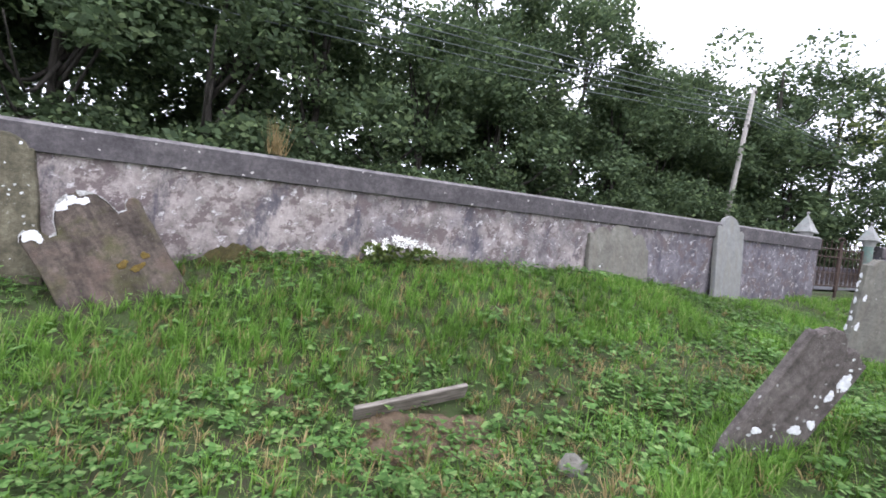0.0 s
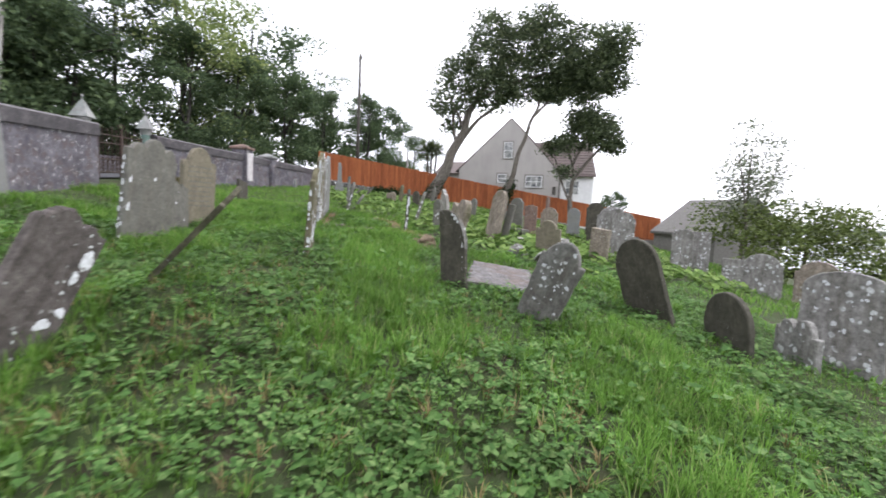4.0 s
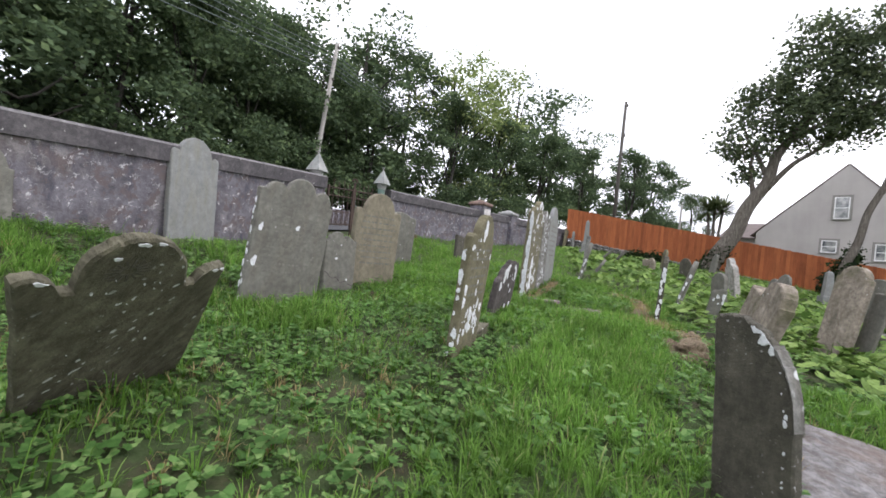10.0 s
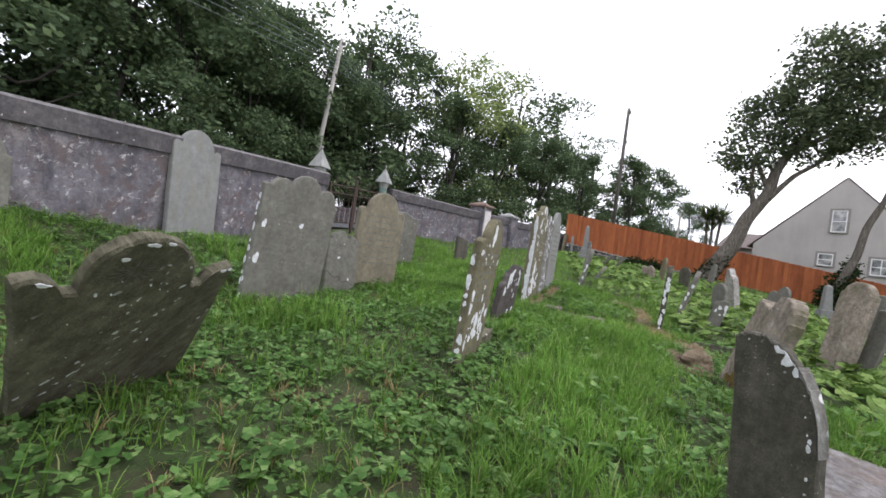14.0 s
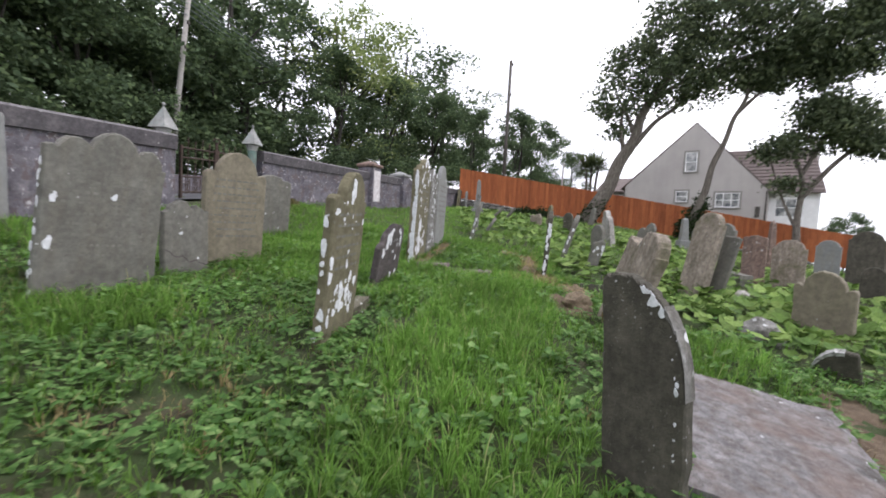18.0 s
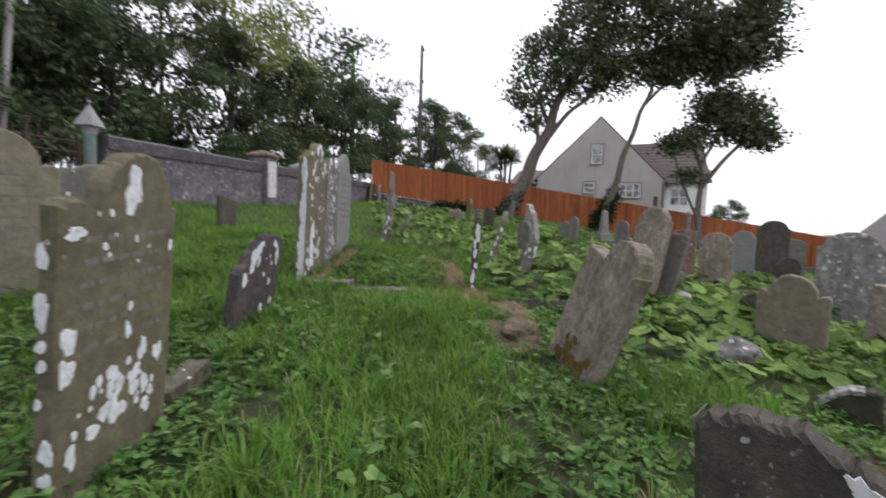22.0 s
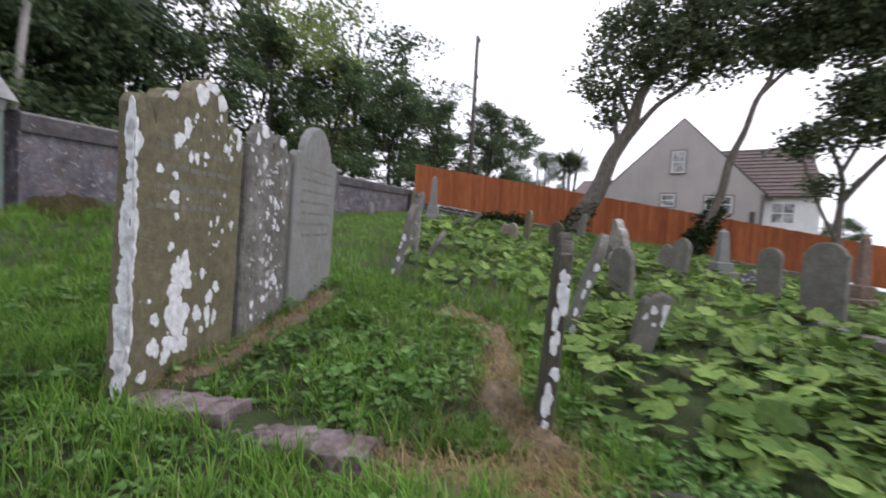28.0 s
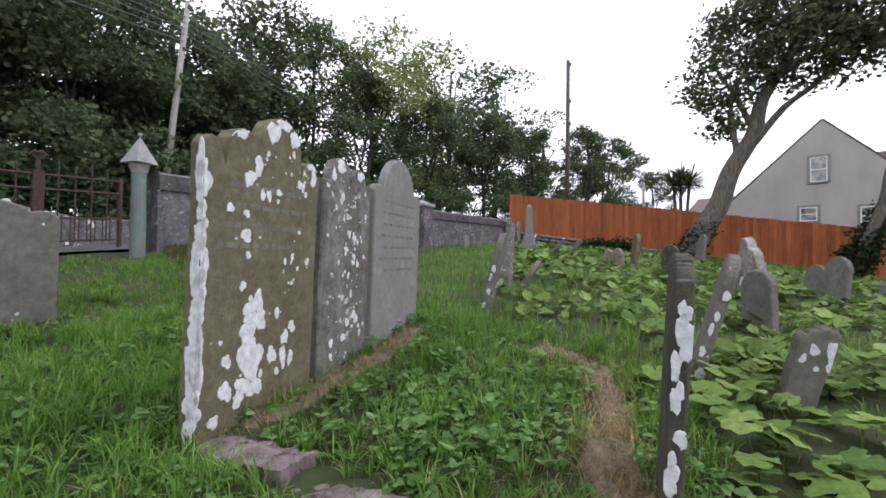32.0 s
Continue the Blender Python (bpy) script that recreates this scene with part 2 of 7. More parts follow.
m = Mat("dry_stone", 0.9, space="Shifted")
DRYSTONE = m.color(m.mix(m.ramp(m.noise(9, 7), (0.3, (0.09, 0.085, 0.08)), (0.7, (0.25, 0.24, 0.225))), m.ramp(m.random(), (0.0, (0.10, 0.10, 0.095)), (1.0, (0.26, 0.245, 0.225))), 0.5)).bump(m.noise(18, 8, 0.7), 0.8, 0.03).m

m = Mat("house_roughcast", 0.9, space="World")
ROUGHCAST = m.color(m.mix(m.ramp(m.noise(0.5, 6), (0.3, (0.38, 0.355, 0.34)), (0.7, (0.45, 0.425, 0.405))), m.ramp(m.noise(2, 6, 0.6, m.stretch(1, 1, 0.15)), (0.35, 0.93), (0.7, 1.0)), 1.0, "MULTIPLY")).bump(m.noise(40, 3), 0.4, 0.01).m
m = Mat("white_house_paint", 0.8)
WHITEPAINT = m.color(m.ramp(m.noise(3, 5), (0.3, (0.66, 0.66, 0.66)), (0.7, (0.78, 0.78, 0.78)))).m
m = Mat("roof_tile", 0.8, space="Shifted")
ROOFTILE = m.color(m.mix(m.ramp(m.noise(3, 6), (0.3, (0.10, 0.08, 0.075)), (0.7, (0.19, 0.155, 0.145))), m.ramp(m.random(), (0.0, (0.10, 0.08, 0.075)), (1.0, (0.19, 0.155, 0.145))), 0.5)).bump(m.noise(20, 5), 0.4, 0.01).m
m = Mat("window_glass", 0.08)
m.b.inputs["Specular IOR Level"].default_value = 0.8
GLASS = m.color(m.ramp(m.noise(1.5, 3), (0.4, (0.10, 0.11, 0.12)), (0.6, (0.40, 0.40, 0.39)))).m
m = Mat("window_stone", 0.85)
SURROUND = m.color(m.ramp(m.noise(4, 5), (0.3, (0.20, 0.19, 0.18)), (0.7, (0.28, 0.27, 0.25)))).m

m = Mat("rusty_iron", 0.75, 0.3)
RUST = m.color(m.ramp(m.noise(25, 6), (0.3, (0.035, 0.028, 0.026)), (0.6, (0.075, 0.05, 0.04)), (0.75, (0.14, 0.075, 0.05)))).bump(m.noise(60, 5), 0.5, 0.004).m
m = Mat("green_painted_pillar", 0.8)
GREENPAINT = m.color(m.mix(m.ramp(m.noise(4, 6), (0.3, (0.10, 0.16, 0.14)), (0.7, (0.17, 0.25, 0.22))), (0.16, 0.15, 0.14), m.ramp(m.noise(3, 8, 0.7), (0.45, 0.0), (0.6, 0.9)))).bump(m.noise(20, 6), 0.5, 0.01).m
m = Mat("pillar_cap_stone", 0.9)
CAPSTONE = m.color(m.mix(m.ramp(m.noise(5, 8, 0.7), (0.3, (0.16, 0.165, 0.16)), (0.7, (0.33, 0.33, 0.32))), (0.2, 0.27, 0.24), m.ramp(m.noise(2, 4), (0.5, 0.0), (0.65, 0.6)))).bump(m.noise(30, 6), 0.5, 0.01).m
m = Mat("white_plaque", 0.85)
PLAQUE = m.color(m.ramp(m.noise(8, 7, 0.7), (0.35, (0.34, 0.31, 0.31)), (0.6, (0.66, 0.64, 0.64)))).m
m = Mat("pole_wood", 0.85)
_g = m.noise(20, 6, 0.6, m.stretch(3, 3, 0.15))
POLEWOOD = m.color(m.ramp(_g, (0.3, (0.20, 0.19, 0.175)), (0.7, (0.36, 0.345, 0.32)))).bump(_g, 0.3, 0.01).m
m = Mat("dark_pole_wood", 0.85)
DARKPOLE = m.color(m.ramp(m.noise(20, 6, 0.6, m.stretch(3, 3, 0.15)), (0.3, (0.05, 0.045, 0.04)), (0.7, (0.11, 0.10, 0.09)))).m
m = Mat("cable", 0.6)
CABLE = m.color((0.10, 0.12, 0.12)).m
m = Mat("asphalt", 0.9, space="World")
ASPHALT = m.color(m.ramp(m.noise(30, 6), (0.3, (0.045, 0.045, 0.05)), (0.7, (0.085, 0.085, 0.09)))).bump(m.noise(120, 3), 0.4, 0.005).m

m = Mat("bark", 0.95)
_g = m.noise(7, 8, 0.7, m.stretch(2.5, 2.5, 0.5))
BARK = m.color(m.ramp(_g, (0.3, (0.05, 0.044, 0.036)), (0.5, (0.12, 0.105, 0.088)), (0.7, (0.21, 0.19, 0.165)))).bump(_g, 0.9, 0.05).m
# darker copy of the bark, with the wood's shade put into its colour
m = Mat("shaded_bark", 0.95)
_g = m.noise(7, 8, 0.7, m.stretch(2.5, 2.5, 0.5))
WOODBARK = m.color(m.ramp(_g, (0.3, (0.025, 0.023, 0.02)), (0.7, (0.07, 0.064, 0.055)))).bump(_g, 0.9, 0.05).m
m = Mat("weathered_timber", 0.9)
_g = m.noise(12, 6, 0.6, m.stretch(0.4, 3, 3))
TIMBER = m.color(m.ramp(_g, (0.3, (0.07, 0.06, 0.05)), (0.7, (0.24, 0.22, 0.19)))).bump(_g, 0.5, 0.01).m

m = Mat("soil_and_turf", 0.98, space="World")
_c = m.ramp(m.noise(5, 10, 0.75), (0.3, (0.026, 0.02, 0.013)), (0.5, (0.055, 0.043, 0.028)), (0.7, (0.11, 0.086, 0.057)))
_c = m.mix(_c, (0.042, 0.074, 0.02), m.ramp(m.noise(2.6, 9, 0.75), (0.36, 0.0), (0.52, 0.8)))
TURF = m.color(_c).bump(m.mix(m.noise(14, 8, 0.75), m.noise(50, 4), 0.4), 0.9, 0.06).m
m = Mat("bare_soil", 0.98, space="World")
SOIL = m.color(m.ramp(m.noise(9, 8, 0.7), (0.3, (0.07, 0.05, 0.033)), (0.7, (0.19, 0.14, 0.095)))).bump(m.noise(25, 8, 0.75), 0.9, 0.04).m
m = Mat("straw_soil", 0.98, space="World")
_c = m.ramp(m.noise(9, 8, 0.72), (0.3, (0.075, 0.055, 0.038)), (0.5, (0.165, 0.125, 0.085)), (0.7, (0.27, 0.215, 0.15)))
_c = m.mix(_c, (0.31, 0.25, 0.16), m.ramp(m.noise(40, 4, 0.7, m.stretch(1, 4, 1)), (0.55, 0.0), (0.66, 0.7)))
_c = m.mix(_c, (0.055, 0.08, 0.02), m.ramp(m.noise(5, 6, 0.7), (0.56, 0.0), (0.66, 0.8)))
STRAW = m.color(_c).bump(m.mix(m.noise(25, 8, 0.75), m.noise(70, 4), 0.4), 0.9, 0.04).m
m = Mat("pinkish_kerb_stone", 0.95, space="World")
_c = m.ramp(m.noise(7, 9, 0.75), (0.32, (0.075, 0.05, 0.045)), (0.48, (0.19, 0.15, 0.15)), (0.66, (0.34, 0.29, 0.3)))
_c = m.mix(_c, (0.045, 0.035, 0.022), m.ramp(m.noise(13, 7, 0.7), (0.56, 0.0), (0.64, 0.85)))
PINKKERB = m.color(_c).bump(m.noise(22, 8, 0.75), 0.9, 0.03).m
m = Mat("moss", 0.98, space="World")
MOSS = m.color(m.ramp(m.noise(16, 8, 0.75), (0.3, (0.03, 0.028, 0.012)), (0.55, (0.075, 0.065, 0.022)), (0.75, (0.13, 0.105, 0.035)))).bump(m.noise(40, 6, 0.75), 1.0, 0.05).m
m = Mat("orange_moss", 0.98, space="World")
ORANGEMOSS = m.color(m.ramp(m.noise(30, 8, 0.75), (0.3, (0.09, 0.055, 0.02)), (0.55, (0.17, 0.12, 0.03)), (0.75, (0.27, 0.20, 0.05)))).bump(m.noise(70, 6, 0.75), 1.0, 0.03).m
m = Mat("sea_water", 0.25, space="World")
SEA = m.color(m.ramp(m.noise(0.05, 4), (0.3, (0.35, 0.38, 0.41)), (0.7, (0.5, 0.52, 0.54)))).bump(m.noise(0.8, 4), 0.2, 0.1).m
m = Mat("far_shore", 0.95, space="World")
SHORE = m.color(m.ramp(m.noise(0.1, 5), (0.3, (0.10, 0.115, 0.10)), (0.7, (0.17, 0.18, 0.16)))).m


def leaf_mat(name, *stops, rough=0.6, thin=0.25, single=False):
    m = Mat(name, rough, space="World")
    m.b.inputs["Specular IOR Level"].default_value = 0.12
    c = m.ramp(m.random() if single else m.island(), *stops)
    c = m.mix(c, m.ramp(m.noise(0.9, 4), (0.3, 0.65), (0.7, 1.25)), 1.0, "MULTIPLY")
    c = m.mix(c, m.ramp(m.noise(28, 4, 0.7), (0.35, 0.78), (0.65, 1.18)), 1.0, "MULTIPLY")
    m.color(c)
    t = m.n.new("ShaderNodeBsdfTranslucent")
    m.l.new(c, t.inputs["Color"])
    s = m.n.new("ShaderNodeMixShader")
    s.inputs[0].default_value = thin
    m.l.new(m.b.outputs[0], s.inputs[1])
    m.l.new(t.outputs[0], s.inputs[2])
    m.l.new(s.outputs[0], m.n["Material Output"].inputs["Surface"])
    return m.m


WOODLEAF = leaf_mat("woodland_leaves", (0.0, (0.062, 0.095, 0.05)), (0.6, (0.088, 0.13, 0.064)), (1.0, (0.145, 0.2, 0.088)), thin=0.34)
SYCAMORE = leaf_mat("sycamore_leaves", (0.0, (0.062, 0.082, 0.048)), (0.7, (0.11, 0.142, 0.075)), (1.0, (0.17, 0.205, 0.1)), thin=0.36)
LIGHTLEAF = leaf_mat("light_ash_leaves", (0.0, (0.13, 0.175, 0.06)), (0.6, (0.2, 0.255, 0.09)), (1.0, (0.29, 0.34, 0.13)), thin=0.5)
BUSHLEAF = leaf_mat("bush_leaves", (0.0, (0.07, 0.10, 0.03)), (1.0, (0.16, 0.20, 0.06)))
WILLOW = leaf_mat("grey_willow_leaves", (0.0, (0.13, 0.15, 0.10)), (1.0, (0.22, 0.245, 0.17)))
GRASS = leaf_mat("grass_blades", (0.0, (0.084, 0.168, 0.028)), (0.5, (0.142, 0.284, 0.045)), (0.9, (0.215, 0.372, 0.083)), (1.0, (0.34, 0.35, 0.16)), thin=0.48)
DRYGRASS = leaf_mat("dry_grass", (0.0, (0.22, 0.17, 0.08)), (1.0, (0.38, 0.30, 0.15)), thin=0.3)
WEED = leaf_mat("weed_leaves", (0.0, (0.062, 0.138, 0.034)), (0.6, (0.11, 0.215, 0.058)), (1.0, (0.21, 0.315, 0.11)), thin=0.35)
BUTTER_STOPS = ((0.0, (0.07, 0.132, 0.03)), (0.5, (0.135, 0.22, 0.05)), (1.0, (0.225, 0.32, 0.09)))
BUTTERBUR = leaf_mat("butterbur_leaves", *BUTTER_STOPS, thin=0.3)
BUTTERLEAF = leaf_mat("butterbur_leaf", *BUTTER_STOPS, thin=0.3, single=True)
IVY = leaf_mat("ivy_leaves", (0.0, (0.012, 0.022, 0.008)), (1.0, (0.03, 0.05, 0.015)))
PALMLEAF = leaf_mat("palm_leaves", (0.0, (0.07, 0.10, 0.045)), (1.0, (0.16, 0.19, 0.09)))
PETAL = leaf_mat("white_petals", (0.0, (0.70, 0.72, 0.66)), (0.8, (0.82, 0.83, 0.8)), (1.0, (0.62, 0.66, 0.35)), thin=0.2)


# ---- lie of the land ----
WALL_TURN = radians(22.5)
GATE_WEST, GATE_EAST = Vector((8.89, 10.06, 0)), Vector((11.54, 11.16, 0))
ALONG = Vector((math.cos(WALL_TURN), math.sin(WALL_TURN), 0))
ACROSS = Vector((-math.sin(WALL_TURN), math.cos(WALL_TURN), 0))


def land(x, y):
    """Height of the bare ground, on numbers or arrays."""
    x, y = np.clip(x, -14, 42), np.clip(y, -16, 20)
    d = -((x - 8.89) * ACROSS.x + (y - 10.06) * ACROSS.y)
    u = (x - 8.89) * ALONG.x + (y - 10.06) * ALONG.y
    bank = np.exp(-(np.maximum(d, 0) / 1.7) ** 2)
    west = 1 / (1 + np.exp(np.clip((u + 5.5) / 1.2, -40, 40)))
    z = -0.2131 + 0.0578 * x + 0.1041 * y - 0.0004 * x * x + 0.0021 * x * y - 0.00366 * y * y
    z = z + bank * (0.9955 * west + 0.397 * (1 - west))
    hollow = np.exp(-(((x + 0.2) / 2.2) ** 2 + ((y - 3.6) / 1.0) ** 2))
    rise = np.exp(-(((x - 3.4) / 1.1) ** 2 + ((y - 3.1) / 0.9) ** 2))
    hollow_west = np.exp(-(((x + 3.7) / 1.4) ** 2 + ((y - 4.2) / 0.8) ** 2))
    return z - 0.28 * hollow - 0.42 * hollow_west + 0.26 * rise


def uneven(x, y):
    return 0.035 * np.sin(x * 2.1 + 0.7 * np.sin(y * 1.7)) * np.sin(y * 2.4 + 1.1) + 0.02 * np.sin(x * 5.3 + y * 1.9) * np.sin(y * 4.7 - x)


def ground_z(x, y):
    return float(land(x, y) + uneven(x, y))


# ---- mesh helpers ----
def mesh_of(name, verts, faces, mat, smooth=False):
    me = bpy.data.meshes.new(name)
    me.from_pydata([tuple(v) for v in verts], [], faces)
    me.materials.append(mat)
    if smooth:
        me.polygons.foreach_set("use_smooth", [True] * len(me.polygons))
    me.update()
    return me


def part(name, bm, material, parent, label="", at=None):
    """Link a bmesh, or a mesh, as one part under a thing or a part."""
    if isinstance(bm, bpy.types.Mesh):
        me = bm
    else:
        bmesh.ops.recalc_face_normals(bm, faces=bm.faces)
        me = bpy.data.meshes.new(name)
        bm.to_mesh(me)
        bm.free()
        me.materials.append(material)
    ob = new(name, me)
    if parent:
        ob.parent = parent
    if at is not None:
        ob.matrix_basis = at
    if label:
        ob["label"] = label
    return ob


def empty(name, m, label="", category="", group="", kind=""):
    ob = new(name)
    ob.empty_display_size = 0.1
    ob.matrix_basis = m
    return tagged(ob, label, category, group, kind)


def box(bm, x0, x1, y0, y1, z0, z1, bevel=0.0, m=None):
    r = bmesh.ops.create_cube(bm, size=1.0, matrix=Matrix.Translation(((x0 + x1) / 2, (y0 + y1) / 2, (z0 + z1) / 2)) @ Matrix.Diagonal((x1 - x0, y1 - y0, z1 - z0, 1)))
    vs = r["verts"]
    if bevel:
        es = list({e for v in vs for e in v.link_edges})
        r2 = bmesh.ops.bevel(bm, geom=es, offset=bevel, segments=1, affect="EDGES", profile=0.5)
        vs = list({v for f in r2["faces"] for v in f.verts} | {v for v in vs if v.is_valid})
    if m is not None:
        bmesh.ops.transform(bm, matrix=m, verts=[v for v in vs if v.is_valid])
    return vs


def tube(points, radii, sides=8):
    """A tapered tube through points."""
    bm = bmesh.new()
    rings = []
    pts = [Vector(p) for p in points]
    for i, (p, r) in enumerate(zip(pts, radii)):
        d = (pts[min(i + 1, len(pts) - 1)] - pts[max(i - 1, 0)]).normalized()
        a = d.orthogonal().normalized() if i == 0 else (a - d * a.dot(d)).normalized()
        b = d.cross(a)
        rings.append([bm.verts.new(p + (a * math.cos(2 * math.pi * k / sides) + b * math.sin(2 * math.pi * k / sides)) * r) for k in range(sides)])
    for r0, r1 in zip(rings, rings[1:]):
        for k in range(sides):
            f = bm.faces.new((r0[k], r0[(k + 1) % sides], r1[(k + 1) % sides], r1[k]))
            f.smooth = True
    bm.faces.new(rings[0][::-1])
    bm.faces.new(rings[-1])
    return bm


def add_quads(name, quads, mat):
    """One mesh of separate quads, from an array n x 4 x 3."""
    q = np.asarray(quads, dtype=np.float32)
    n = len(q)
    me = bpy.data.meshes.new(name)
    me.vertices.add(n * 4)
    me.vertices.foreach_set("co", q.reshape(-1))
    me.loops.add(n * 4)
    me.loops.foreach_set("vertex_index", np.arange(n * 4, dtype=np.int32))
    me.polygons.add(n)
    me.polygons.foreach_set("loop_start", np.arange(0, n * 4, 4, dtype=np.int32))
    me.polygons.foreach_set("loop_total", np.full(n, 4, dtype=np.int32))
    me.materials.append(mat)
    me.update(calc_edges=True)
    return me


def leaf_quads(rng, centres, size, flat=0.5):
    """Pointed leaves, each a kite folded by its own random turn."""
    n = len(centres)
    a = rng.normal(size=(n, 3))
    a[:, 2] *= flat
    a /= np.linalg.norm(a, axis=1)[:, None]
    b = np.cross(a, rng.normal(size=(n, 3)))
    b /= np.linalg.norm(b, axis=1)[:, None]
    s = size * rng.uniform(0.6, 1.3, (n, 1))
    return np.stack([centres - a * s * 0.5, centres + b * s * 0.33 + a * s * 0.05, centres + a * s * 0.55, centres - b * s * 0.33 + a * s * 0.05], 1)


def clump_points(rng, clumps, n):
    """Points near the shells of ellipsoid clumps, thinned into sprays."""
    c = np.array([k[:3] for k in clumps])
    r = np.array([k[3:6] if len(k) > 5 else (k[3], k[3], k[3] * 0.75) for k in clumps])
    w = (r[:, 0] * r[:, 1] + r[:, 0] * r[:, 2]) ** 0.9
    idx = rng.choice(len(c), n, p=w / w.sum())
    d = rng.normal(size=(n, 3))
    d /= np.linalg.norm(d, axis=1)[:, None]
    rad = rng.uniform(0.35, 1.0, (n, 1)) ** 0.45
    lump = 1 + 0.22 * np.sin(d[:, :1] * 5 + idx[:, None]) * np.sin(d[:, 1:2] * 6 + 2 * idx[:, None]) + 0.1 * np.sin(d[:, 2:3] * 13)
    return c[idx] + d * r[idx] * rad * lump


def sprays(rng, clumps, n_sprays, per, spread, size):
    s = clump_points(rng, clumps, n_sprays)
    p = np.repeat(s, per, 0) + rng.normal(size=(n_sprays * per, 3)) * spread * np.array([1, 1, 0.55])
    return leaf_quads(rng, p, size)


# ---- ground, road, sea ----
def axis(lo, fine_lo, fine_hi, hi, step, far_steps):
    a = np.arange(fine_lo, fine_hi + 1e-6, step)
    left = fine_lo - np.geomspace(0.3, fine_lo - lo, far_steps)[::-1]
    right = fine_hi + np.geomspace(0.3, hi - fine_hi, far_steps)
    return np.concatenate([left, a, right])


gx, gy = axis(-1500, -8, 20, 1800, 0.14, 26), axis(-1800, -8, 13, 1600, 0.14, 26)
GX, GY = np.meshgrid(gx, gy, indexing="ij")
GZ = land(GX, GY)
near = (GX > -10) & (GX < 32) & (GY > -12) & (GY < 16)
GZ = GZ + np.where(near, uneven(GX, GY), 0)
far = np.maximum(np.maximum(GX - 36, -22 - GY), 0)
GZ = GZ - np.minimum(far * 0.11, 9.0)
nx, ny = len(gx), len(gy)
idx = np.arange(nx * ny).reshape(nx, ny)
gfaces = np.stack([idx[:-1, :-1], idx[1:, :-1], idx[1:, 1:], idx[:-1, 1:]], -1).reshape(-1, 4)
ground = new("ground", mesh_of("ground", np.stack([GX, GY, GZ], -1).reshape(-1, 3), gfaces.tolist(), TURF, smooth=True))
tagged(ground, "uneven grassy churchyard ground with bare soil patches", "ground", kind="structure")

sea = new("water", mesh_of("water", [(75, -2500, -5.2), (3500, -2500, -5.2), (3500, 1500, -5.2), (75, 1500, -5.2)], [(0, 1, 2, 3)], SEA))
tagged(sea, "pale calm sea beyond the fence", "sea", kind="structure")
bm = bmesh.new()
for k in range(30):
    a = k / 29
    p = Vector((330 + 260 * a, -40 - 420 * a, 0))
    box(bm, -26, 26, -16, 16, -6, -3.2 + 2.2 * math.sin(k * 1.7) ** 2, m=Matrix.Translation(p))
tagged(part("backdrop_shore", bm, SHORE, None), "low dark far shore across the water", "shore", kind="structure")

rx0, rx1 = -40.0, 60.0
rv, rf = [], []
for i in range(51):
    u = rx0 + (rx1 - rx0) * i / 50
    for v in (1.2, 6.2):
        p = GATE_WEST + ALONG * u + ACROSS * v
        rv.append((p.x, p.y, max(ground_z(p.x, p.y) + 0.06, 1.55 + 0.03 * u)))
    if i:
        rf.append((2 * i - 2, 2 * i, 2 * i + 1, 2 * i - 1))
tagged(new("road", mesh_of("road", rv, rf, ASPHALT)), "narrow grey tarmac lane behind the churchyard wall", "road", kind="structure")


# ---- churchyard wall ----
def wall_run(name, start, heading, length, top0, slope, label, coping_h=0.30):
    """A rendered wall with its coping stones, each a part."""
    m = Matrix.Translation(start) @ Matrix.Rotation(heading, 4, "Z")
    n = max(2, int(length / 0.5))
    bm = bmesh.new()
    rows = []
    for i in range(n + 1):
        x = length * i / n
        g = m @ Vector((x, 0, 0))
        zb, zt = ground_z(g.x, g.y) - 0.8, top0 + slope * x - coping_h
        rows.append([bm.verts.new((x, y, z)) for y, z in ((-0.2, zb), (-0.2, zb * 0.5 + zt * 0.5), (-0.2, zt), (0.2, zt), (0.2, zb))])
    for a, b in zip(rows, rows[1:]):
        for k in range(5):
            bm.faces.new((a[k], b[k], b[(k + 1) % 5], a[(k + 1) % 5]))
    bm.faces.new(rows[0])
    bm.faces.new(rows[-1][::-1])
    wall = part(name, bm, RENDER, None, at=m)
    tagged(wall, label, "wall", kind="structure")
    rng = random.Random(len(name) + int(length))
    x = 0.0
    while x < length - 0.2:
        w = min(rng.uniform(1.7, 2.4), length - x)
        if length - x - w < 0.5:
            w = length - x
        bm = bmesh.new()
        d = 0.245 + rng.uniform(-0.002, 0.002)
        verts = []
        for xx in (0.0006, w - 0.0006):
            z = slope * xx
            verts.append([bm.verts.new((xx, y, z + zz)) for y, zz in ((-d, -coping_h), (-d, -0.045), (-d + 0.05, -0.004), (0, 0.02), (d - 0.05, -0.004), (d, -0.045), (d, -coping_h))])
        for k in range(7):
            bm.faces.new((verts[0][k], verts[1][k], verts[1][(k + 1) % 7], verts[0][(k + 1) % 7]))
        bm.faces.new(verts[0])
        bm.faces.new(verts[1][::-1])
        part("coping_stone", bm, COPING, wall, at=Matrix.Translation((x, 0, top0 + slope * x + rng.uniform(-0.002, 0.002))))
        x += w
    return wall


west_start = GATE_WEST - ALONG * 26
wall_run("wall_west", west_start, WALL_TURN, 25.93, 1.27, 0.0675, "rendered lichen-stained churchyard wall with dark stone coping")
EAST_TURN = math.atan2(13.55 - 11.26, 27.2 - 11.75)
east_start = Vector((11.76, 11.25, 0))
wall_run("wall_east", east_start, EAST_TURN, 15.6, 3.22, 0.022, "rendered grey churchyard wall beyond the gate")
